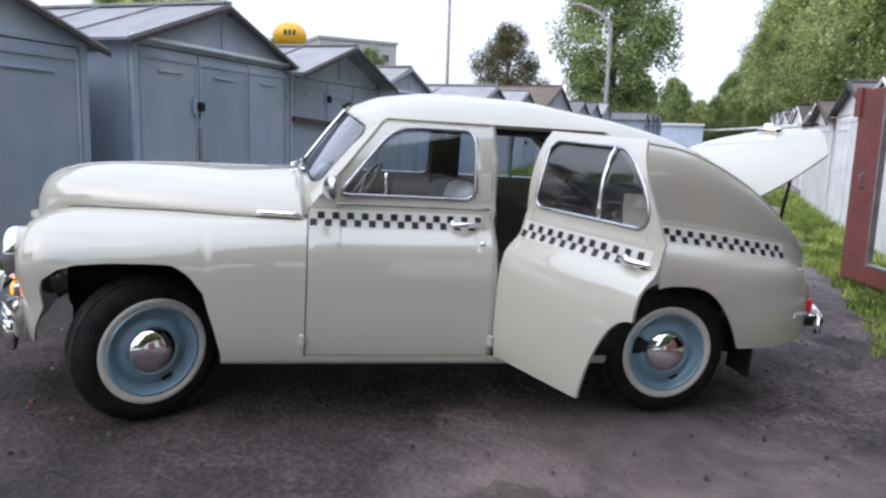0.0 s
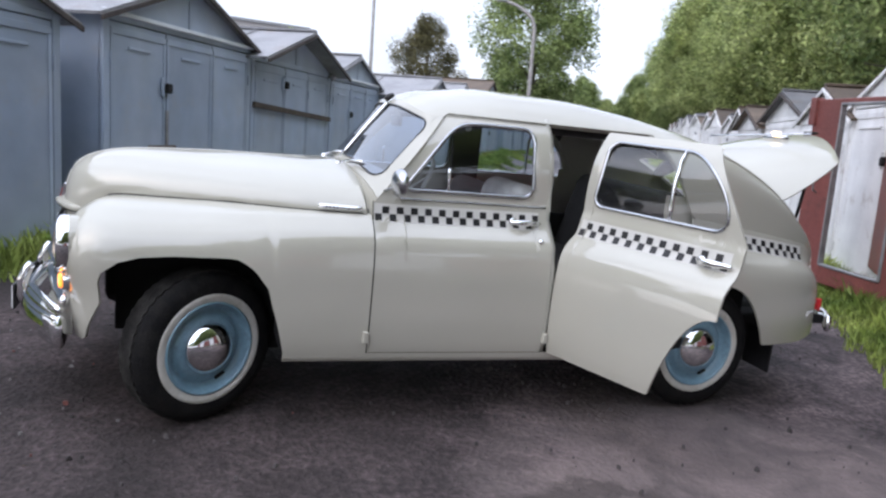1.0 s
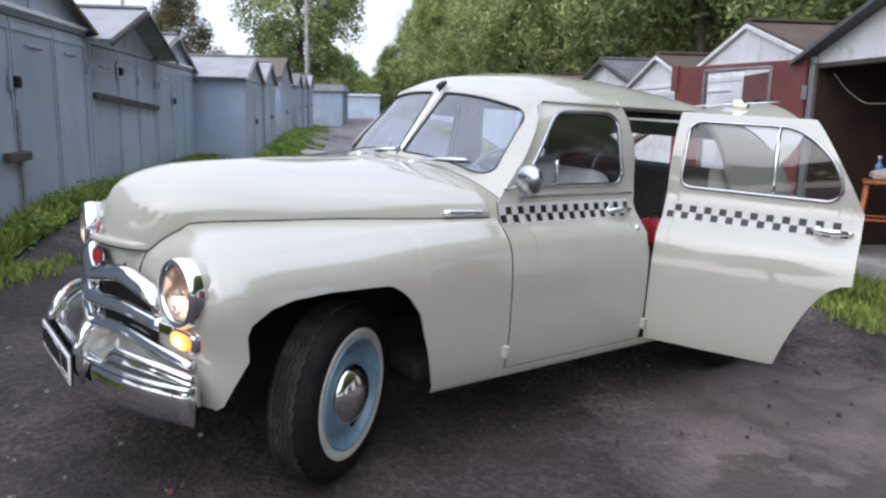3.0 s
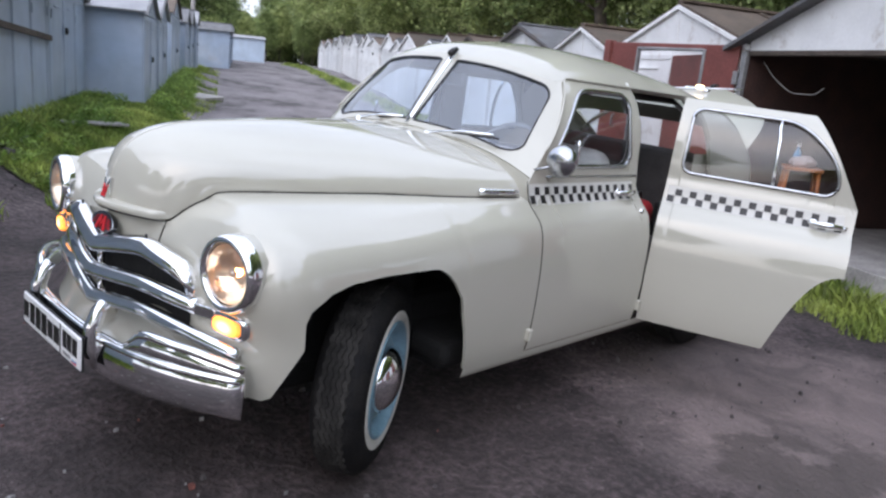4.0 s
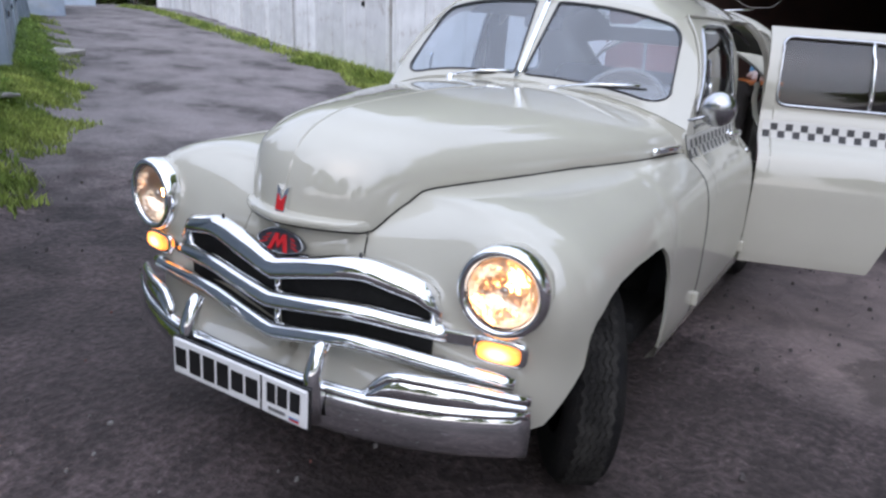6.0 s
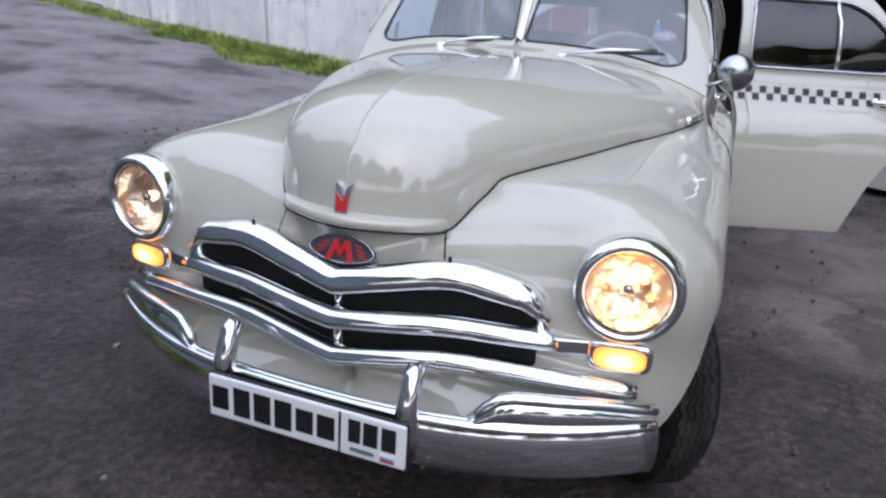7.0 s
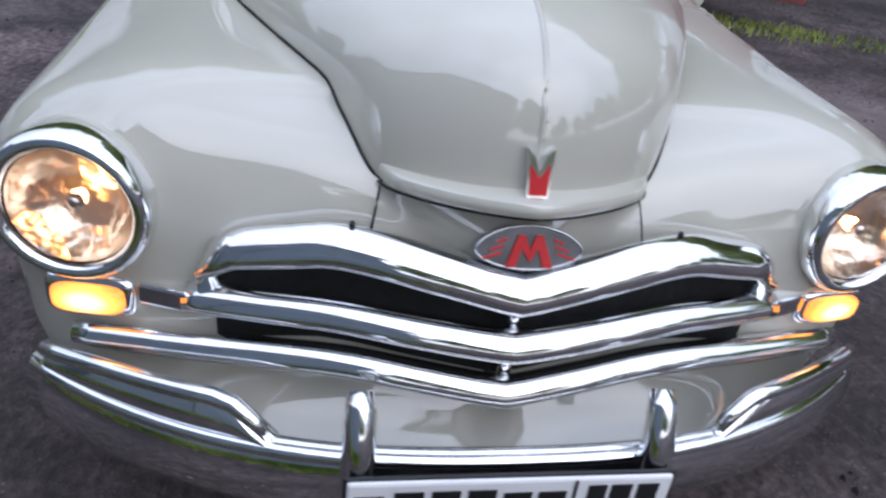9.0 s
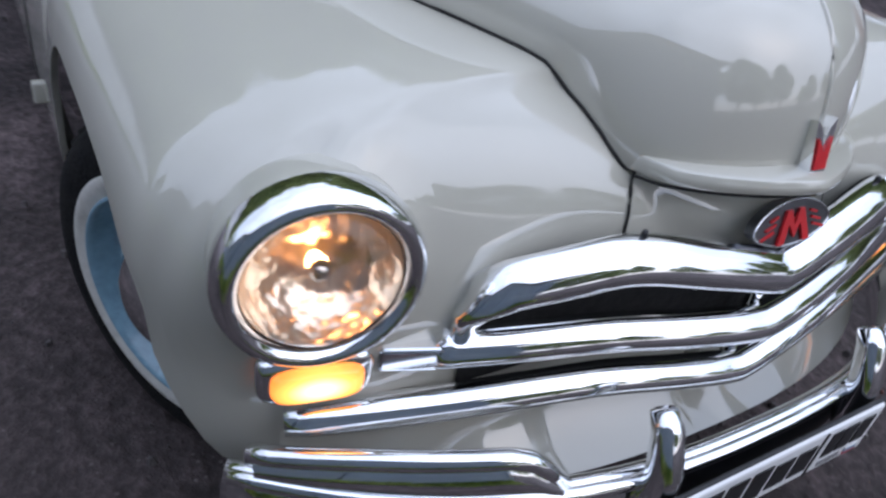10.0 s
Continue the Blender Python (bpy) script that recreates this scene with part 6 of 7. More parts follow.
part("bumper_rib", tube([(x - 0.012, y, 0.484) for x, y, z in bpath], 0.013, M_CHROME, "bumper_rib", 10), parent=bumper)
for s in (-1, 1):
    def plan_x(y):
        return -0.795 + 0.235 * (y / 0.765) ** 2.6
    ys_ = np.linspace(0.375, 0.755, 14)
    wz = spline([0.375, 0.405, 0.45, 0.60, 0.755], [0.492, 0.525, 0.556, 0.548, 0.520])
    part("bumper_wing", tube([(plan_x(y) + 0.002, s * y, float(wz(y))) for y in ys_], 0.015, M_CHROME, "bumper_wing", 10), parent=bumper, label="raised chrome bumper wing")
    fv = [(plan_x(y) - 0.016 * math.sin(math.pi * k) - 0.004, s * y, 0.480 + (float(wz(y)) - 0.480) * k) for y in ys_ for k in np.linspace(0, 1, 7)]
    part("wing_face", mesh_of("wing_face", fv, grid_faces(14, 7), M_CHROME), parent=bumper)
    part("bumper_guard", tube([(-0.79, s * 0.242, 0.39), (-0.815, s * 0.242, 0.45), (-0.812, s * 0.242, 0.52), (-0.79, s * 0.242, 0.58), (-0.772, s * 0.242, 0.603)], 0.027, M_CHROME, "bumper_guard", 12, up=(0, 1, 0), taper=lambda u: 1.1 - 0.4 * u ** 2), parent=bumper, label="upright chrome bumper guard")

plate = new("number_plate")
plate.parent = CAR
plate.matrix_basis = pose(-0.850, 0.0, 0.438, 0, 0, -90)
part("plate_board", box(0.52, 0.012, 0.112, 0.006), M_PLATE, plate)
for x0, w_, h_ in ((-0.225, 0.045, 0.06), (-0.165, 0.045, 0.075), (-0.108, 0.045, 0.075), (-0.051, 0.045, 0.075), (0.006, 0.045, 0.06), (0.062, 0.045, 0.06), (0.135, 0.03, 0.058), (0.175, 0.035, 0.058), (0.220, 0.035, 0.058)):
    part("plate_bar", box(w_, 0.002, h_, 0, (x0, -0.0072, 0.012 if x0 > 0.1 else 0.0)), M_BLACK, plate)
part("plate_line", box(0.005, 0.002, 0.105, 0, (0.098, -0.0072, 0)), M_BLACK, plate)
part("plate_strip", box(0.06, 0.002, 0.010, 0, (0.155, -0.0072, -0.036)), M_STEEL, plate)
for k, mm in enumerate((M_RED, M_BLUEPLASTIC, M_PLATE)):
    part("plate_flag", box(0.034, 0.002, 0.006, 0, (0.218, -0.0076, -0.042 + 0.006 * k)), mm, plate)
part("plate_frame", box(0.53, 0.008, 0.122, 0.004, (0, 0.004, 0)), M_BLACK, plate)

mirror_ = new("side_mirror")
mirror_.parent = CAR
part("mirror_head", lathe([(0, -0.03), (0.03, -0.026), (0.055, -0.012), (0.062, 0.004), (0.058, 0.012), (0.0, 0.012)], 32, M_WINTRIM), parent=mirror_).matrix_basis = pose(0.848, -0.80, 1.174, 0, 0, 15) @ Matrix.Scale(1.1, 4)
part("mirror_arm", tube([(0.80, -0.70, 1.12), (0.815, -0.74, 1.135), (0.845, -0.79, 1.16)], 0.006, M_WINTRIM, "mirror_arm", 8), parent=mirror_)
for y0, y1 in ((-0.18, -0.52), (0.30, 0.05)):
    wp = new("wiper")
    wp.parent = CAR
    part("wiper_arm", tube([(0.665, y0, 1.195), (0.70, y0 + (y1 - y0) * 0.5, 1.225), (0.725, y1, 1.235)], 0.006, M_CHROME, "wiper_arm", 8), parent=wp)
    part("wiper_pivot", lathe([(0.018, 0), (0.018, 0.02), (0.010, 0.035), (0, 0.036)], 16, M_CHROME), parent=wp).matrix_basis = pose(0.665, y0, 1.165, 0, -90, 0)
    part("wiper_blade", tube([(0.70, y0 + (y1 - y0) * 0.35, 1.212), (0.73, y1 * 1.05, 1.225)], 0.005, M_BLACK, "wiper_blade", 6), parent=wp)

bag = thing("bag", "dark red cloth bag on the rear seat", "bag", CAR.matrix_basis @ pose(2.28, -0.42, 0.715, 0, 0, 8))
part("bag_body", box(0.20, 0.18, 0.17, 0.06, (0, 0, 0.085), seg=4), M_REDPLASTIC, bag)
part("bag_strap", tube([(-0.06, 0, 0.16), (-0.04, 0, 0.21), (0.04, 0, 0.21), (0.06, 0, 0.16)], 0.008, M_BLACK, "bag_strap", 8), parent=bag)

# open boot lid and tail
lid_v = []
for u in np.linspace(0, 1, 22):
    for w in np.linspace(-1, 1, 31):
        half = 0.62 - 0.11 * u ** 2.0
        along = 0.91 * u * (1 - 0.30 * abs(w) ** 1.4 * u)
        y = half * w
        lid_v.append((along, y, -0.06 * u ** 2.6 - 0.24 * (abs(y) / 0.62) ** 3.0 * (1 - 0.45 * u)))
lid = part("boot_lid", mesh_of("boot_lid", lid_v, grid_faces(22, 31), M_CREAM), parent=CAR, label="cream boot lid standing open")
shell(lid, 0.016, -1.0)
lid.matrix_basis = pose(3.06, 0, 1.40, 0, -18, 0)
part("lid_handle", tube([(0.86, 0, -0.040), (0.92, 0, -0.050), (0.97, 0, -0.062)], 0.014, M_BLACK, "lid_handle", 8, taper=lambda u: 1.1 - 0.6 * u), parent=lid, label="dark boot handle at the tip")
part("lid_lamp", box(0.06, 0.20, 0.05, 0.02, (0.62, 0.0, -0.012), seg=3), M_CHROME, lid, "chrome lamp housing on the lid")
part("lid_bulb", box(0.03, 0.06, 0.03, 0.008, (0.60, -0.03, 0.020), seg=3), M_AMBER, lid, "lit warm lamp")
part("lid_bar", tube([(0.56 - 0.35 * (y + 0.3), y, 0.045) for y in np.linspace(-0.36, 0.32, 6)], 0.006, M_DULLCHROME, "lid_bar", 8), parent=lid, label="thin metal bar")
part("lid_stay", tube([(3.45, -0.5, 0.98), (3.50, -0.5, 1.38)], 0.010, M_BLACK, "lid_stay", 6), parent=CAR, label="thin black boot stay")
part("tail_panel", mesh_of("tail_panel", [(3.815 - 0.12 * abs(v) ** 2.5 - 0.03 * abs(u - 0.4), v * 0.40, 0.45 + 0.45 * u) for v in np.linspace(-1, 1, 17) for u in np.linspace(0, 1, 8)], grid_faces(17, 8), M_CREAM), parent=CAR)
rb = new("rear_bumper")
rb.parent = CAR
part("bumper_blade", tube([(3.90 - 0.28 * (abs(y) / 0.75) ** 2.6, y, 0.50) for y in np.linspace(-0.75, 0.75, 31)], 0.024, M_CHROME, "rear_blade", 12, flat=2.0), parent=rb, label="curved chrome rear bumper")
for s in (-1, 1):
    tl = part("tail_lamp", box(0.034, 0.030, 0.075, 0.013, (3.62, s * 0.655, 0.60), seg=3), M_RED, CAR, "red tail lamp")
    part("tail_lamp_trim", box(0.055, 0.045, 0.03, 0.01, (3.63, s * 0.655, 0.552)), M_CHROME, tl)

# ---- trees, grass, poles ----
def leaf_cloud(rng, centers, radii, count, size, flat=0.8):
    """Many small leaf cards about clump centres, as one mesh."""
    vs, fs = [], []
    for c, r in zip(centers, radii):
        for _ in range(count):
            d = Vector((rng.gauss(0, 1), rng.gauss(0, 1), rng.gauss(0, 1) * flat)).normalized() * r * rng.uniform(0.45, 1.05)
            p = Vector(c) + d
            n = (d.normalized() + Vector((rng.gauss(0, .6), rng.gauss(0, .6), rng.gauss(0, .6)))).normalized()
            t = n.orthogonal().normalized()
            t = (Matrix.Rotation(rng.uniform(0, 6.28), 3, n) @ t)
            s = n.cross(t)
            k, h = size * rng.uniform(0.6, 1.3), size * rng.uniform(0.4, 0.8)
            b = len(vs)
            vs += [p - t * k, p + s * h * 0.6 - t * 0.2 * k, p + t * k, p - s * h * 0.6 - t * 0.1 * k]
            fs.append((b, b + 1, b + 2, b + 3))
    return vs, fs


def tree(seed, height, spread, leaf, label, clumps=60, count=90, size=0.17, trunk=0.16, base=0.28):
    rng = random.Random(seed)
    t = thing("tree", label, "tree")
    pts = [(0.06 * height * 0.15 * math.sin(k * 1.3 + seed), 0.03 * math.cos(k * 2.1) * k, height * 0.85 * k / 9 - 0.2) for k in range(10)]
    part("trunk", tube(pts, trunk, M_BARK, "trunk", 9, taper=lambda u: 1.25 - u * 1.05), parent=t)
    cs, rs = [], []
    for i in range(clumps):
        u = (i + 0.5) / clumps
        z = height * (base + (1 - base) * u)
        prof = math.sin(math.pi * min(1, (0.12 + 0.88 * u) ** 0.75)) ** 0.7 if u < 0.97 else 0.2
        ang, rad = rng.uniform(0, 6.283), spread * prof * math.sqrt(rng.uniform(0.08, 1))
        rad *= 0.8 + 0.35 * noise.noise((math.cos(ang) * 1.5 + seed, math.sin(ang) * 1.5, u * 3))
        c = (rad * math.cos(ang), rad * math.sin(ang), z + rng.uniform(-0.3, 0.3))
        cs.append(c)
        rs.append(spread * rng.uniform(0.16, 0.32))
        if i % 5 == 0:
            z0 = z * 0.75
            limb = [Vector((0, 0, z0)).lerp(Vector(c), k / 5) + Vector((0, 0, 0.2 * math.sin(k))) for k in range(6)]
            part("limb", tube(limb, trunk * 0.32, M_BARK, "limb", 6, taper=lambda u: 1 - 0.75 * u), parent=t)
    vs, fs = leaf_cloud(rng, cs, rs, count, size)
    part("crown", mesh_of("crown", vs, fs, leaf, smooth=False), parent=t)
    return t


T_BROAD = tree(3, 11.0, 3.9, M_LEAF, "tall broad-leaved tree with dense green crown", 130, 280, 0.115)
T_DARK = tree(8, 12.0, 3.7, M_LEAFDARK, "tall dark green tree with uneven crown", 130, 300, 0.115)
T_PINE = tree(5, 9.2, 3.1, M_LEAFBROWN, "olive-brown pine with a rounded open crown", 70, 300, 0.10, base=0.45)


T_BUSH = tree(14, 3.6, 2.6, M_LEAFDARK, "broad green bush reaching the ground", 70, 170, 0.11, trunk=0.06, base=0.04)


def plant(t, a, b, s=1.0, turn=0.0, z=-0.1):
    return copy_thing(t, Matrix.Translation(lane(a, b, z)) @ pose(0, 0, 0, 0, 0, turn) @ Matrix.Scale(s, 4))


def plant_scaled(t, a, b, s, turn):
    c = plant(t, a, b, 1.0, turn)
    c.scale = (s, s, s)
    return c


for i in range(30):
    a = 4 + i * 3.6
    b = 13.0 + 1.8 * math.sin(i * 1.9) + (2.5 if i % 3 == 0 else 0)
    plant_scaled((T_BROAD, T_BROAD, T_DARK)[i % 3], a, b, 1.25 + 0.25 * math.sin(i * 2.7), i * 77)
for i in range(14):
    plant_scaled((T_DARK, T_BROAD)[i % 2], 6 + i * 7, 20 + 2 * math.sin(i), 1.55, i * 53)
for i in range(9):
    plant_scaled((T_BROAD, T_DARK)[i % 2], 118 + 5 * math.sin(i * 2), -14 + 4.2 * i, 0.75 + 0.2 * math.sin(i * 3), i * 61)
for i, (a, b, s) in enumerate(((28, -24, 0.7), (31, -28, 0.8), (36, -21, 0.55), (44, -19, 0.5), (24, -30, 0.75))):
    plant_scaled((T_BROAD, T_DARK)[i % 2], a, b, s, i * 40)


for i in range(9):  # behind the walk
    plant_scaled((T_BROAD, T_DARK)[i % 2], -26 + 2.5 * math.sin(i * 2.3), -14 + 3.6 * i, (0.45 if i < 4 else 0.85) + 0.1 * math.sin(i), i * 47)
for i in range(6):
    plant_scaled((T_DARK, T_BROAD)[i % 2], -18 + 4.6 * i, -15 - 1.5 * math.sin(i * 2), 0.8 + 0.15 * math.sin(i * 3), i * 91)


for i in range(14):  # closing the far end of the lane
    plant_scaled((T_BROAD, T_DARK)[i % 2], 84 + 4 * math.sin(i * 2.6), -9 + 1.9 * i, 0.48 + 0.10 * math.sin(i * 4.1), i * 37)


for i in range(16):  # bushes across the end of the lane
    plant_scaled(T_BUSH, 92 + 3 * math.sin(i * 2.2), -14 + 2.3 * i, 1.1 + 0.25 * math.sin(i * 3.3), i * 43)


# unseen tall trees, added to block sky light from the car's near side
for i in range(7):
    plant_scaled((T_BROAD, T_DARK)[i % 2], -22 + 3.4 * i, 12.6 + 0.6 * math.sin(i * 2), 1.5 + 0.2 * math.sin(i * 5), i * 29)


def by_bearing(t, bearing, distance, s):
    x, y = 0.7 + distance * math.cos(radians(bearing)), -4.3 + distance * math.sin(radians(bearing))
    t.matrix_basis = pose(x, y, -0.1)
    t.scale = (s, s, s)


by_bearing(T_DARK, 66.4, 47, 1.15)
by_bearing(T_PINE, 74.2, 60, 1.05)
by_bearing(T_BROAD, 97, 42, 0.8)
by_bearing(T_BUSH, 92, 34, 1.0)


def grass(name, label, rng, count, place, hmin, hmax):
    vs, fs = [], []
    for _ in range(count):
        p = place(rng)
        if p is None:
            continue
        a, b, k = p
        o = lane(a, b)
        o.z = ground_z(o.x, o.y) - 0.01
        h, ang = rng.uniform(hmin, hmax) * k, rng.uniform(0, 6.283)
        w = 0.006 + 0.010 * h / 0.2
        side = Vector((math.cos(ang), math.sin(ang), 0)) * w
        lean = Vector((rng.gauss(0, .4), rng.gauss(0, .4), 0)) * h
        i = len(vs)
        vs += [o - side, o + side, o + lean * 0.4 + side * 0.7 + Vector((0, 0, h * 0.6)), o + lean * 0.4 - side * 0.7 + Vector((0, 0, h * 0.6)), o + lean + Vector((0, 0, h))]
        fs += [(i, i + 1, i + 2, i + 3), (i + 3, i + 2, i + 4)]
    ob = part(name, mesh_of(name, vs, fs, M_GRASS, smooth=False))
    tagged(ob, label, "grass", kind="stuff")


def on_verge(a, b, inset=0.0):
    """Where grass grows: along both rows, with ragged edges."""
    ragged = 0.6 * noise.noise((a * 0.5, b * 0.3, 2.0)) + 0.35 * noise.noise((a * 1.7, b * 1.7, 5.0)) + 0.12 * noise.noise((a * 4.5, b * 4.5, 9.0))
    if b < 0:
        if b > -2.15 and noise.noise((a * 0.8, b * 1.1, 11)) + 0.5 * noise.noise((a * 2.3, b * 2.3, 14)) < -0.16 - 0.4 * ease(4.0, 7.0, a):
            return False
        edge = -1.95 + 0.85 * ease(1.6, 3.4, a) + 0.35 * ease(5, 9, a) + 0.65 * ease(9, 21, a) - 0.9 * ease(24, 40, a)
        return -2.42 < b < edge + ragged * (0.3 + 0.7 * ease(1.5, 4, a)) - inset and a > -0.9
    if a < 0.8:
        return 5.25 + 0.8 * ragged + inset < b < 5.9 and -4 < a
    return 4.35 + 0.6 * ragged + inset < b < 4.98 and a > 0.8


def turf(name, label, a0, a1, b0, b1, cell):
    vs, fs, index = [], [], {}

    def corner(i, j):
        if (i, j) not in index:
            o = lane(a0 + (i + 0.9 * noise.noise((i * 0.7, j * 0.7, 3))) * cell, b0 + (j + 0.9 * noise.noise((i * 0.7, j * 0.7, 8))) * cell)
            o.z = ground_z(o.x, o.y) + 0.012 + 0.02 * noise.noise((o.x * 2, o.y * 2, 1))
            index[i, j] = len(vs)
            vs.append(o)
        return index[i, j]

    for i in range(int((a1 - a0) / cell)):
        for j in range(int((b1 - b0) / cell)):
            if on_verge(a0 + (i + 0.5) * cell, b0 + (j + 0.5) * cell, 0.30):
                fs.append((corner(i, j), corner(i, j + 1), corner(i + 1, j + 1), corner(i + 1, j)))
    tagged(part(name, mesh_of(name, vs, fs, M_TURF)), label, "turf", kind="stuff")


def verge(a0, a1, split, b0, b1):
    def place(rng):
        a = rng.uniform(a0, split) if rng.random() < 0.72 else rng.uniform(split, a1)
        b = rng.uniform(b0, b1)
        if not on_verge(a, b, rng.choice((0.4, 0.3, 0.2, 0.1, 0.0, -0.12)) + 0.25 * abs(noise.noise((a * 3, b * 3, 7)))):
            return None
        near = min(abs(b + 2.42), abs(b - 4.98))
        return a, b, 1.9 if near < 0.35 and rng.random() < 0.5 else 0.8
    return place


turf("turf", "short trampled green turf along the blue garages", -0.9, 40, -2.42, -0.2, 0.10)
turf("turf", "short green turf along the white garages", 0.8, 60, 3.6, 4.98, 0.12)
grass("grass_verge", "rough green grass and weeds along the blue garages", random.Random(4), 150000, verge(-0.9, 40, 12, -2.42, -0.3), 0.04, 0.13)
grass("grass_verge", "strip of green grass along the white garages", random.Random(9), 110000, verge(0.8, 60, 16, 3.7, 4.98), 0.04, 0.14)


grass("grass_tuft", "ragged grass and weeds before the gate leaf", random.Random(21), 7000, verge(-4, 0.7, 0.5, 4.8, 5.9), 0.03, 0.10)


def weeds():
    """Broad-leaved weeds standing thick against the garage walls and in the grass."""
    rng = random.Random(31)
    cs, rs = [], []
    for _ in range(520):
        a = rng.uniform(1.2, 24)
        wall = -2.43 if a < 11.1 else -1.5
        b = wall + 0.10 + abs(rng.gauss(0, 0.35 if a < 11.1 else 0.22))
        if not on_verge(a, b, 0.1) or noise.noise((a * 1.1, b * 1.5, 6)) < -0.15:
            continue
        o = lane(a, b)
        r = rng.uniform(0.07, 0.19)
        cs.append((o.x, o.y, ground_z(o.x, o.y) + r * 0.55))
        rs.append(r)
    vs, fs = leaf_cloud(rng, cs, rs, 90, 0.030)
    tagged(part("weeds", mesh_of("weeds", vs, fs, M_WEED, smooth=False)), "thick green broad-leaved weeds against the blue garages", "weeds", kind="stuff")


weeds()


def debris():
    """A slab and a weathered plank lying in the grass."""
    o = lane(17.0, -0.62)
    sl = thing("concrete_slab", "pale broken concrete slab lying at the grass edge", "slab", pose(o.x, o.y, ground_z(o.x, o.y), 3, -2, 35))
    bm = box(1.0, 0.6, 0.14, 0.02, (0, 0, 0.05))
    for v in bm.verts:
        v.co += Vector((noise.noise(v.co * 3) * 0.12, noise.noise(v.co * 3 + Vector((5, 1, 2))) * 0.10, 0))
    part("slab", bm, M_CONCRETE, sl)
    o = lane(7.2, -1.72)
    pl = thing("plank", "grey weathered plank lying in the grass", "plank", pose(o.x, o.y, ground_z(o.x, o.y) + 0.05, 4, 3, 15))
    part("board", box(0.95, 0.16, 0.035, 0.008, (0, 0, 0.02)), M_GREYWOOD, pl)


debris()


def lamp_post(a, b):
    p = thing("street_lamp", "tall grey steel street lamp with a curved arm", "street lamp", Matrix.Translation(lane(a, b, -0.1)))
    pts = [(0, 0, 0), (0, 0, 3), (0, 0, 5.2), (0, 0, 5.8), (-0.12, 0.05, 6.2), (-0.4, 0.15, 6.5), (-0.9, 0.3, 6.8), (-1.4, 0.45, 6.95)]
    part("pole", tube(pts, 0.078, M_CONCRETE, "pole", 10, taper=lambda u: 1.25 - 0.35 * u), parent=p)
    part("lamp_head", box(0.5, 0.22, 0.12, 0.05, (-1.55, 0.5, 6.95), pose(0, 0, 0, 0, 0, -20)), M_STEEL, p)


lamp_post(32.3, -1.45)


def mast():
    m = thing("utility_pole", "tall thin grey pole", "pole", pose(8.5, 34.9, -0.1))
    part("pole", tube([(0, 0, 0), (0, 0, 5), (0, 0, 16)], 0.09, M_CONCRETE, "pole", 8, taper=lambda u: 1.2 - 0.5 * u), parent=m)


mast()


def yellow_ball():
    m = thing("advertising_ball", "yellow painted ball on a thin mast above the garages", "ball", pose(0.25, 40.7, -0.1))
    part("pole", tube([(0, 0, 0), (0, 0, 6.2)], 0.06, M_STEEL, "pole", 8), parent=m)
    bm = bmesh.new()
    bmesh.ops.create_uvsphere(bm, u_segments=32, v_segments=20, radius=0.98)
    bmesh.ops.scale(bm, vec=(1, 1, 0.82), verts=bm.verts)
    bmesh.ops.translate(bm, vec=(0, 0, 6.85), verts=bm.verts)
    for f in bm.faces:
        f.smooth = True
    part("ball", bm, M_YELLOW, m)
    for k in range(3):
        part("ball_mark", box(0.16, 0.02, 0.30, 0.0, (-0.25 + 0.25 * k, -0.985, 6.95)), M_WOODDARK, m)


yellow_ball()


def far_block(bearing, distance, w, h, label):
    x, y = 0.7 + distance * math.cos(radians(bearing)), -4.3 + distance * math.sin(radians(bearing))
    m = thing("apartment_building", label, "building", pose(x, y, -0.1, 0, 0, bearing - 90 + 20))
    part("wall", box(w, 12, h, 0.0, (0, 6, h / 2)), M_CONCRETE, m)
    part("roof", box(w + 0.6, 12.6, 0.5, 0.0, (0, 6, h + 0.25)), M_STEEL, m)
    for r in range(int(h / 2.9)):
        for c in range(int(w / 3)):
            wnd = part("window", box(1.5, 0.06, 1.4, 0.0, (-w / 2 + 1.6 + 3 * c, -0.025, 1.7 + 2.9 * r)), M_PANE, m)


far_block(85.5, 150, 16, 19.0, "pale concrete apartment block far behind the garages")


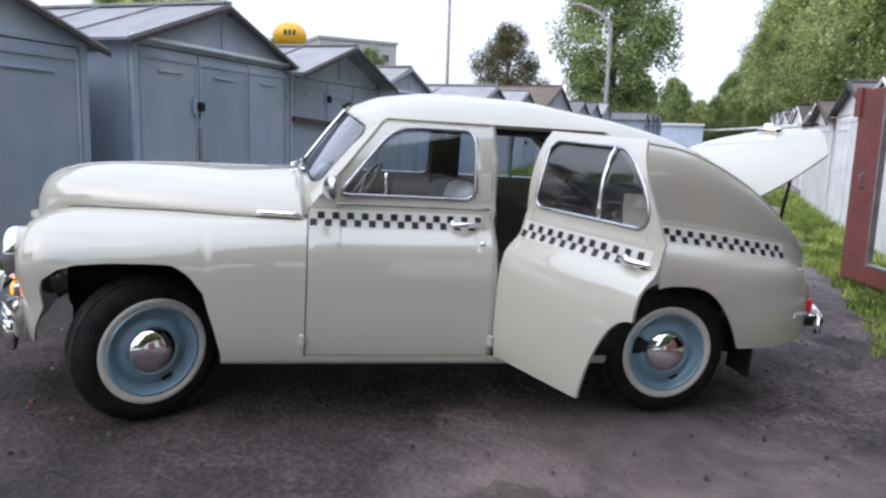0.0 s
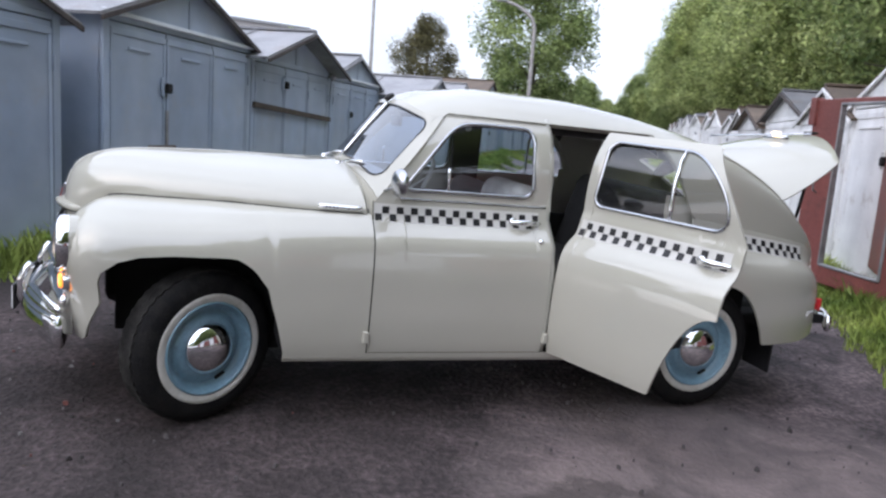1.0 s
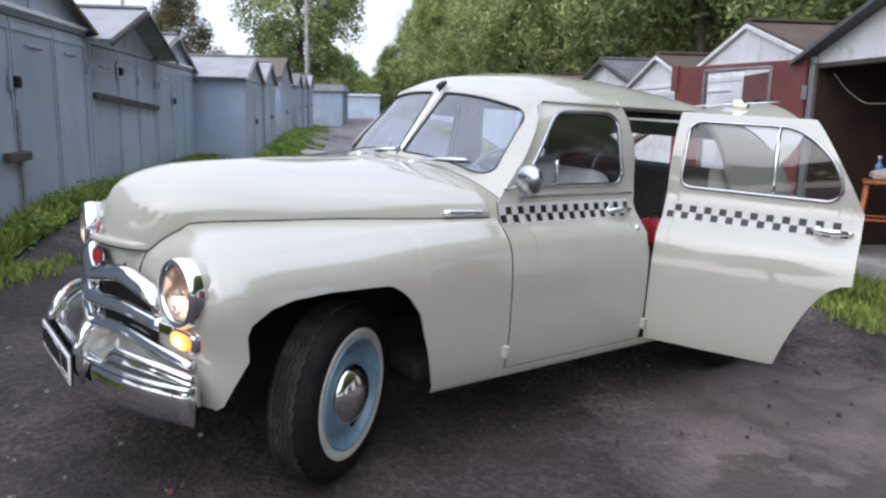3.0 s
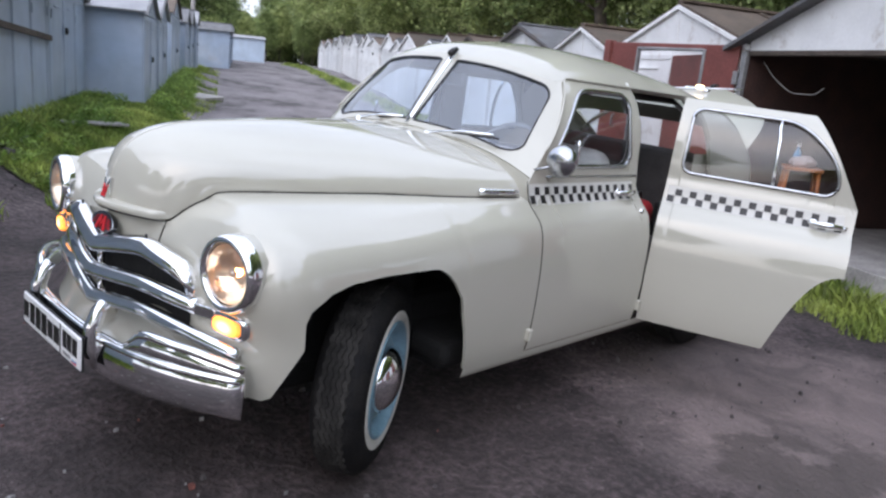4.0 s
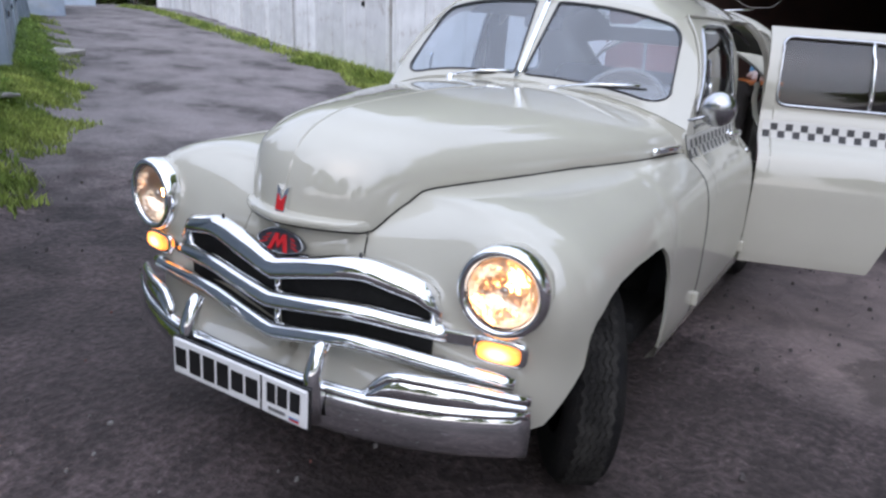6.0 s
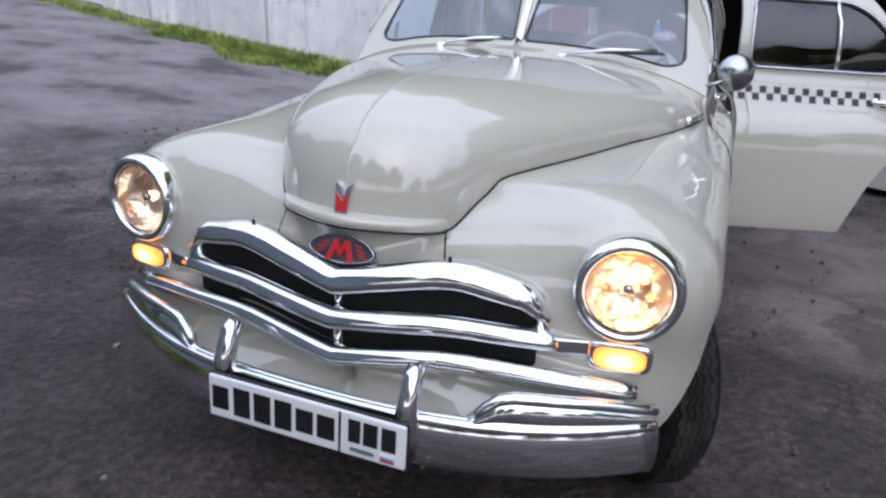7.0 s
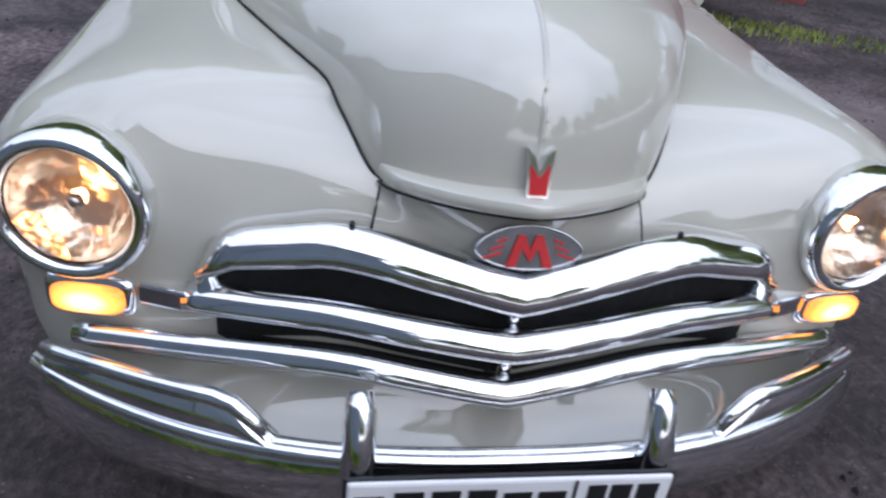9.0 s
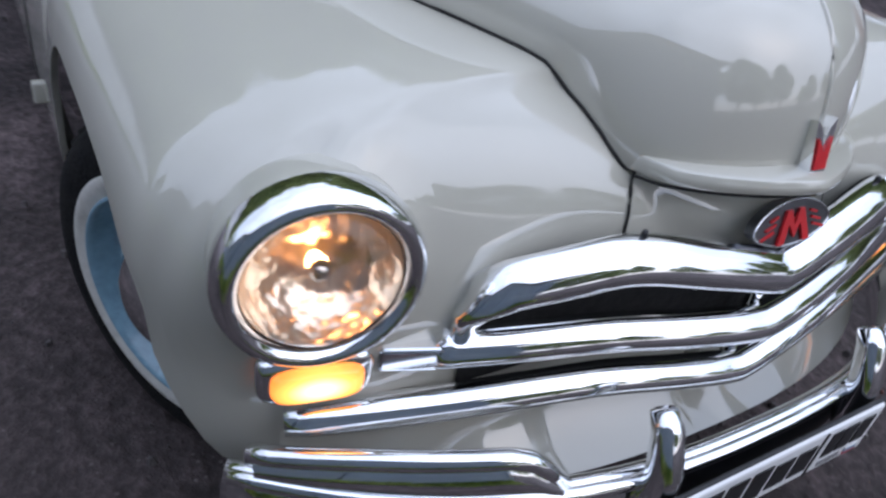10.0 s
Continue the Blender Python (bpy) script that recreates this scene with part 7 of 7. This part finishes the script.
def gravel():
    """Loose small stones over the near ground."""
    rng = random.Random(12)
    vs, fs = [], []
    for _ in range(9000):
        x, y = rng.uniform(-5, 7.5), rng.uniform(-5.5, 4.5)
        if rng.random() > 0.35 + 0.9 * noise.noise((x * 0.7, y * 0.7, 4)):
            continue
        r = 0.003 + 0.013 * rng.random() ** 3
        z, k = ground_z(x, y) - 0.004, len(vs)
        turn = rng.uniform(0, 6.28)
        for j in range(5):
            a = turn + j * 1.2566
            q = r * rng.uniform(0.6, 1.3)
            vs.append((x + q * math.cos(a), y + q * math.sin(a), z - 0.004))
        for j in range(5):
            a = turn + j * 1.2566
            q = r * rng.uniform(0.4, 0.75)
            vs.append((x + q * math.cos(a), y + q * math.sin(a), z + r * rng.uniform(0.5, 0.9) + 0.004))
        fs += [(k + j, k + (j + 1) % 5, k + 5 + (j + 1) % 5, k + 5 + j) for j in range(5)] + [tuple(k + 5 + j for j in range(5))]
    tagged(part("gravel", mesh_of("gravel", vs, fs, M_STONE, smooth=False)), "scattered small grey and brown stones on the ground", "gravel", kind="stuff")


gravel()


def litter():
    """Small pale chips and scraps trodden into the dirt before the car."""
    rng = random.Random(44)
    for kind, mat, count, label in (("chips", M_CHIP, 150, "tiny pale chips scattered on the dirt"), ("scraps", M_SCRAP, 40, "small reddish scraps scattered on the dirt")):
        vs, fs = [], []
        for _ in range(count):
            x, y = rng.gauss(-1.7, 0.8), rng.gauss(0.0, 1.2)
            z, r, k = ground_z(x, y) - 0.002, 0.004 + 0.014 * rng.random() ** 3, len(vs)
            turn, tall = rng.uniform(0, 6.28), rng.uniform(0.3, 0.7)
            for h in (-0.006, r * tall + 0.002):
                for q in range(4):
                    a = turn + q * 1.5708 + rng.uniform(-0.3, 0.3)
                    vs.append((x + r * math.cos(a), y + 0.6 * r * math.sin(a), z + h))
            fs += [(k + 4, k + 5, k + 6, k + 7)] + [(k + q, k + (q + 1) % 4, k + 4 + (q + 1) % 4, k + 4 + q) for q in range(4)]
        tagged(part(kind, mesh_of(kind, vs, fs, mat, smooth=False)), label, "litter", kind="stuff")


litter()
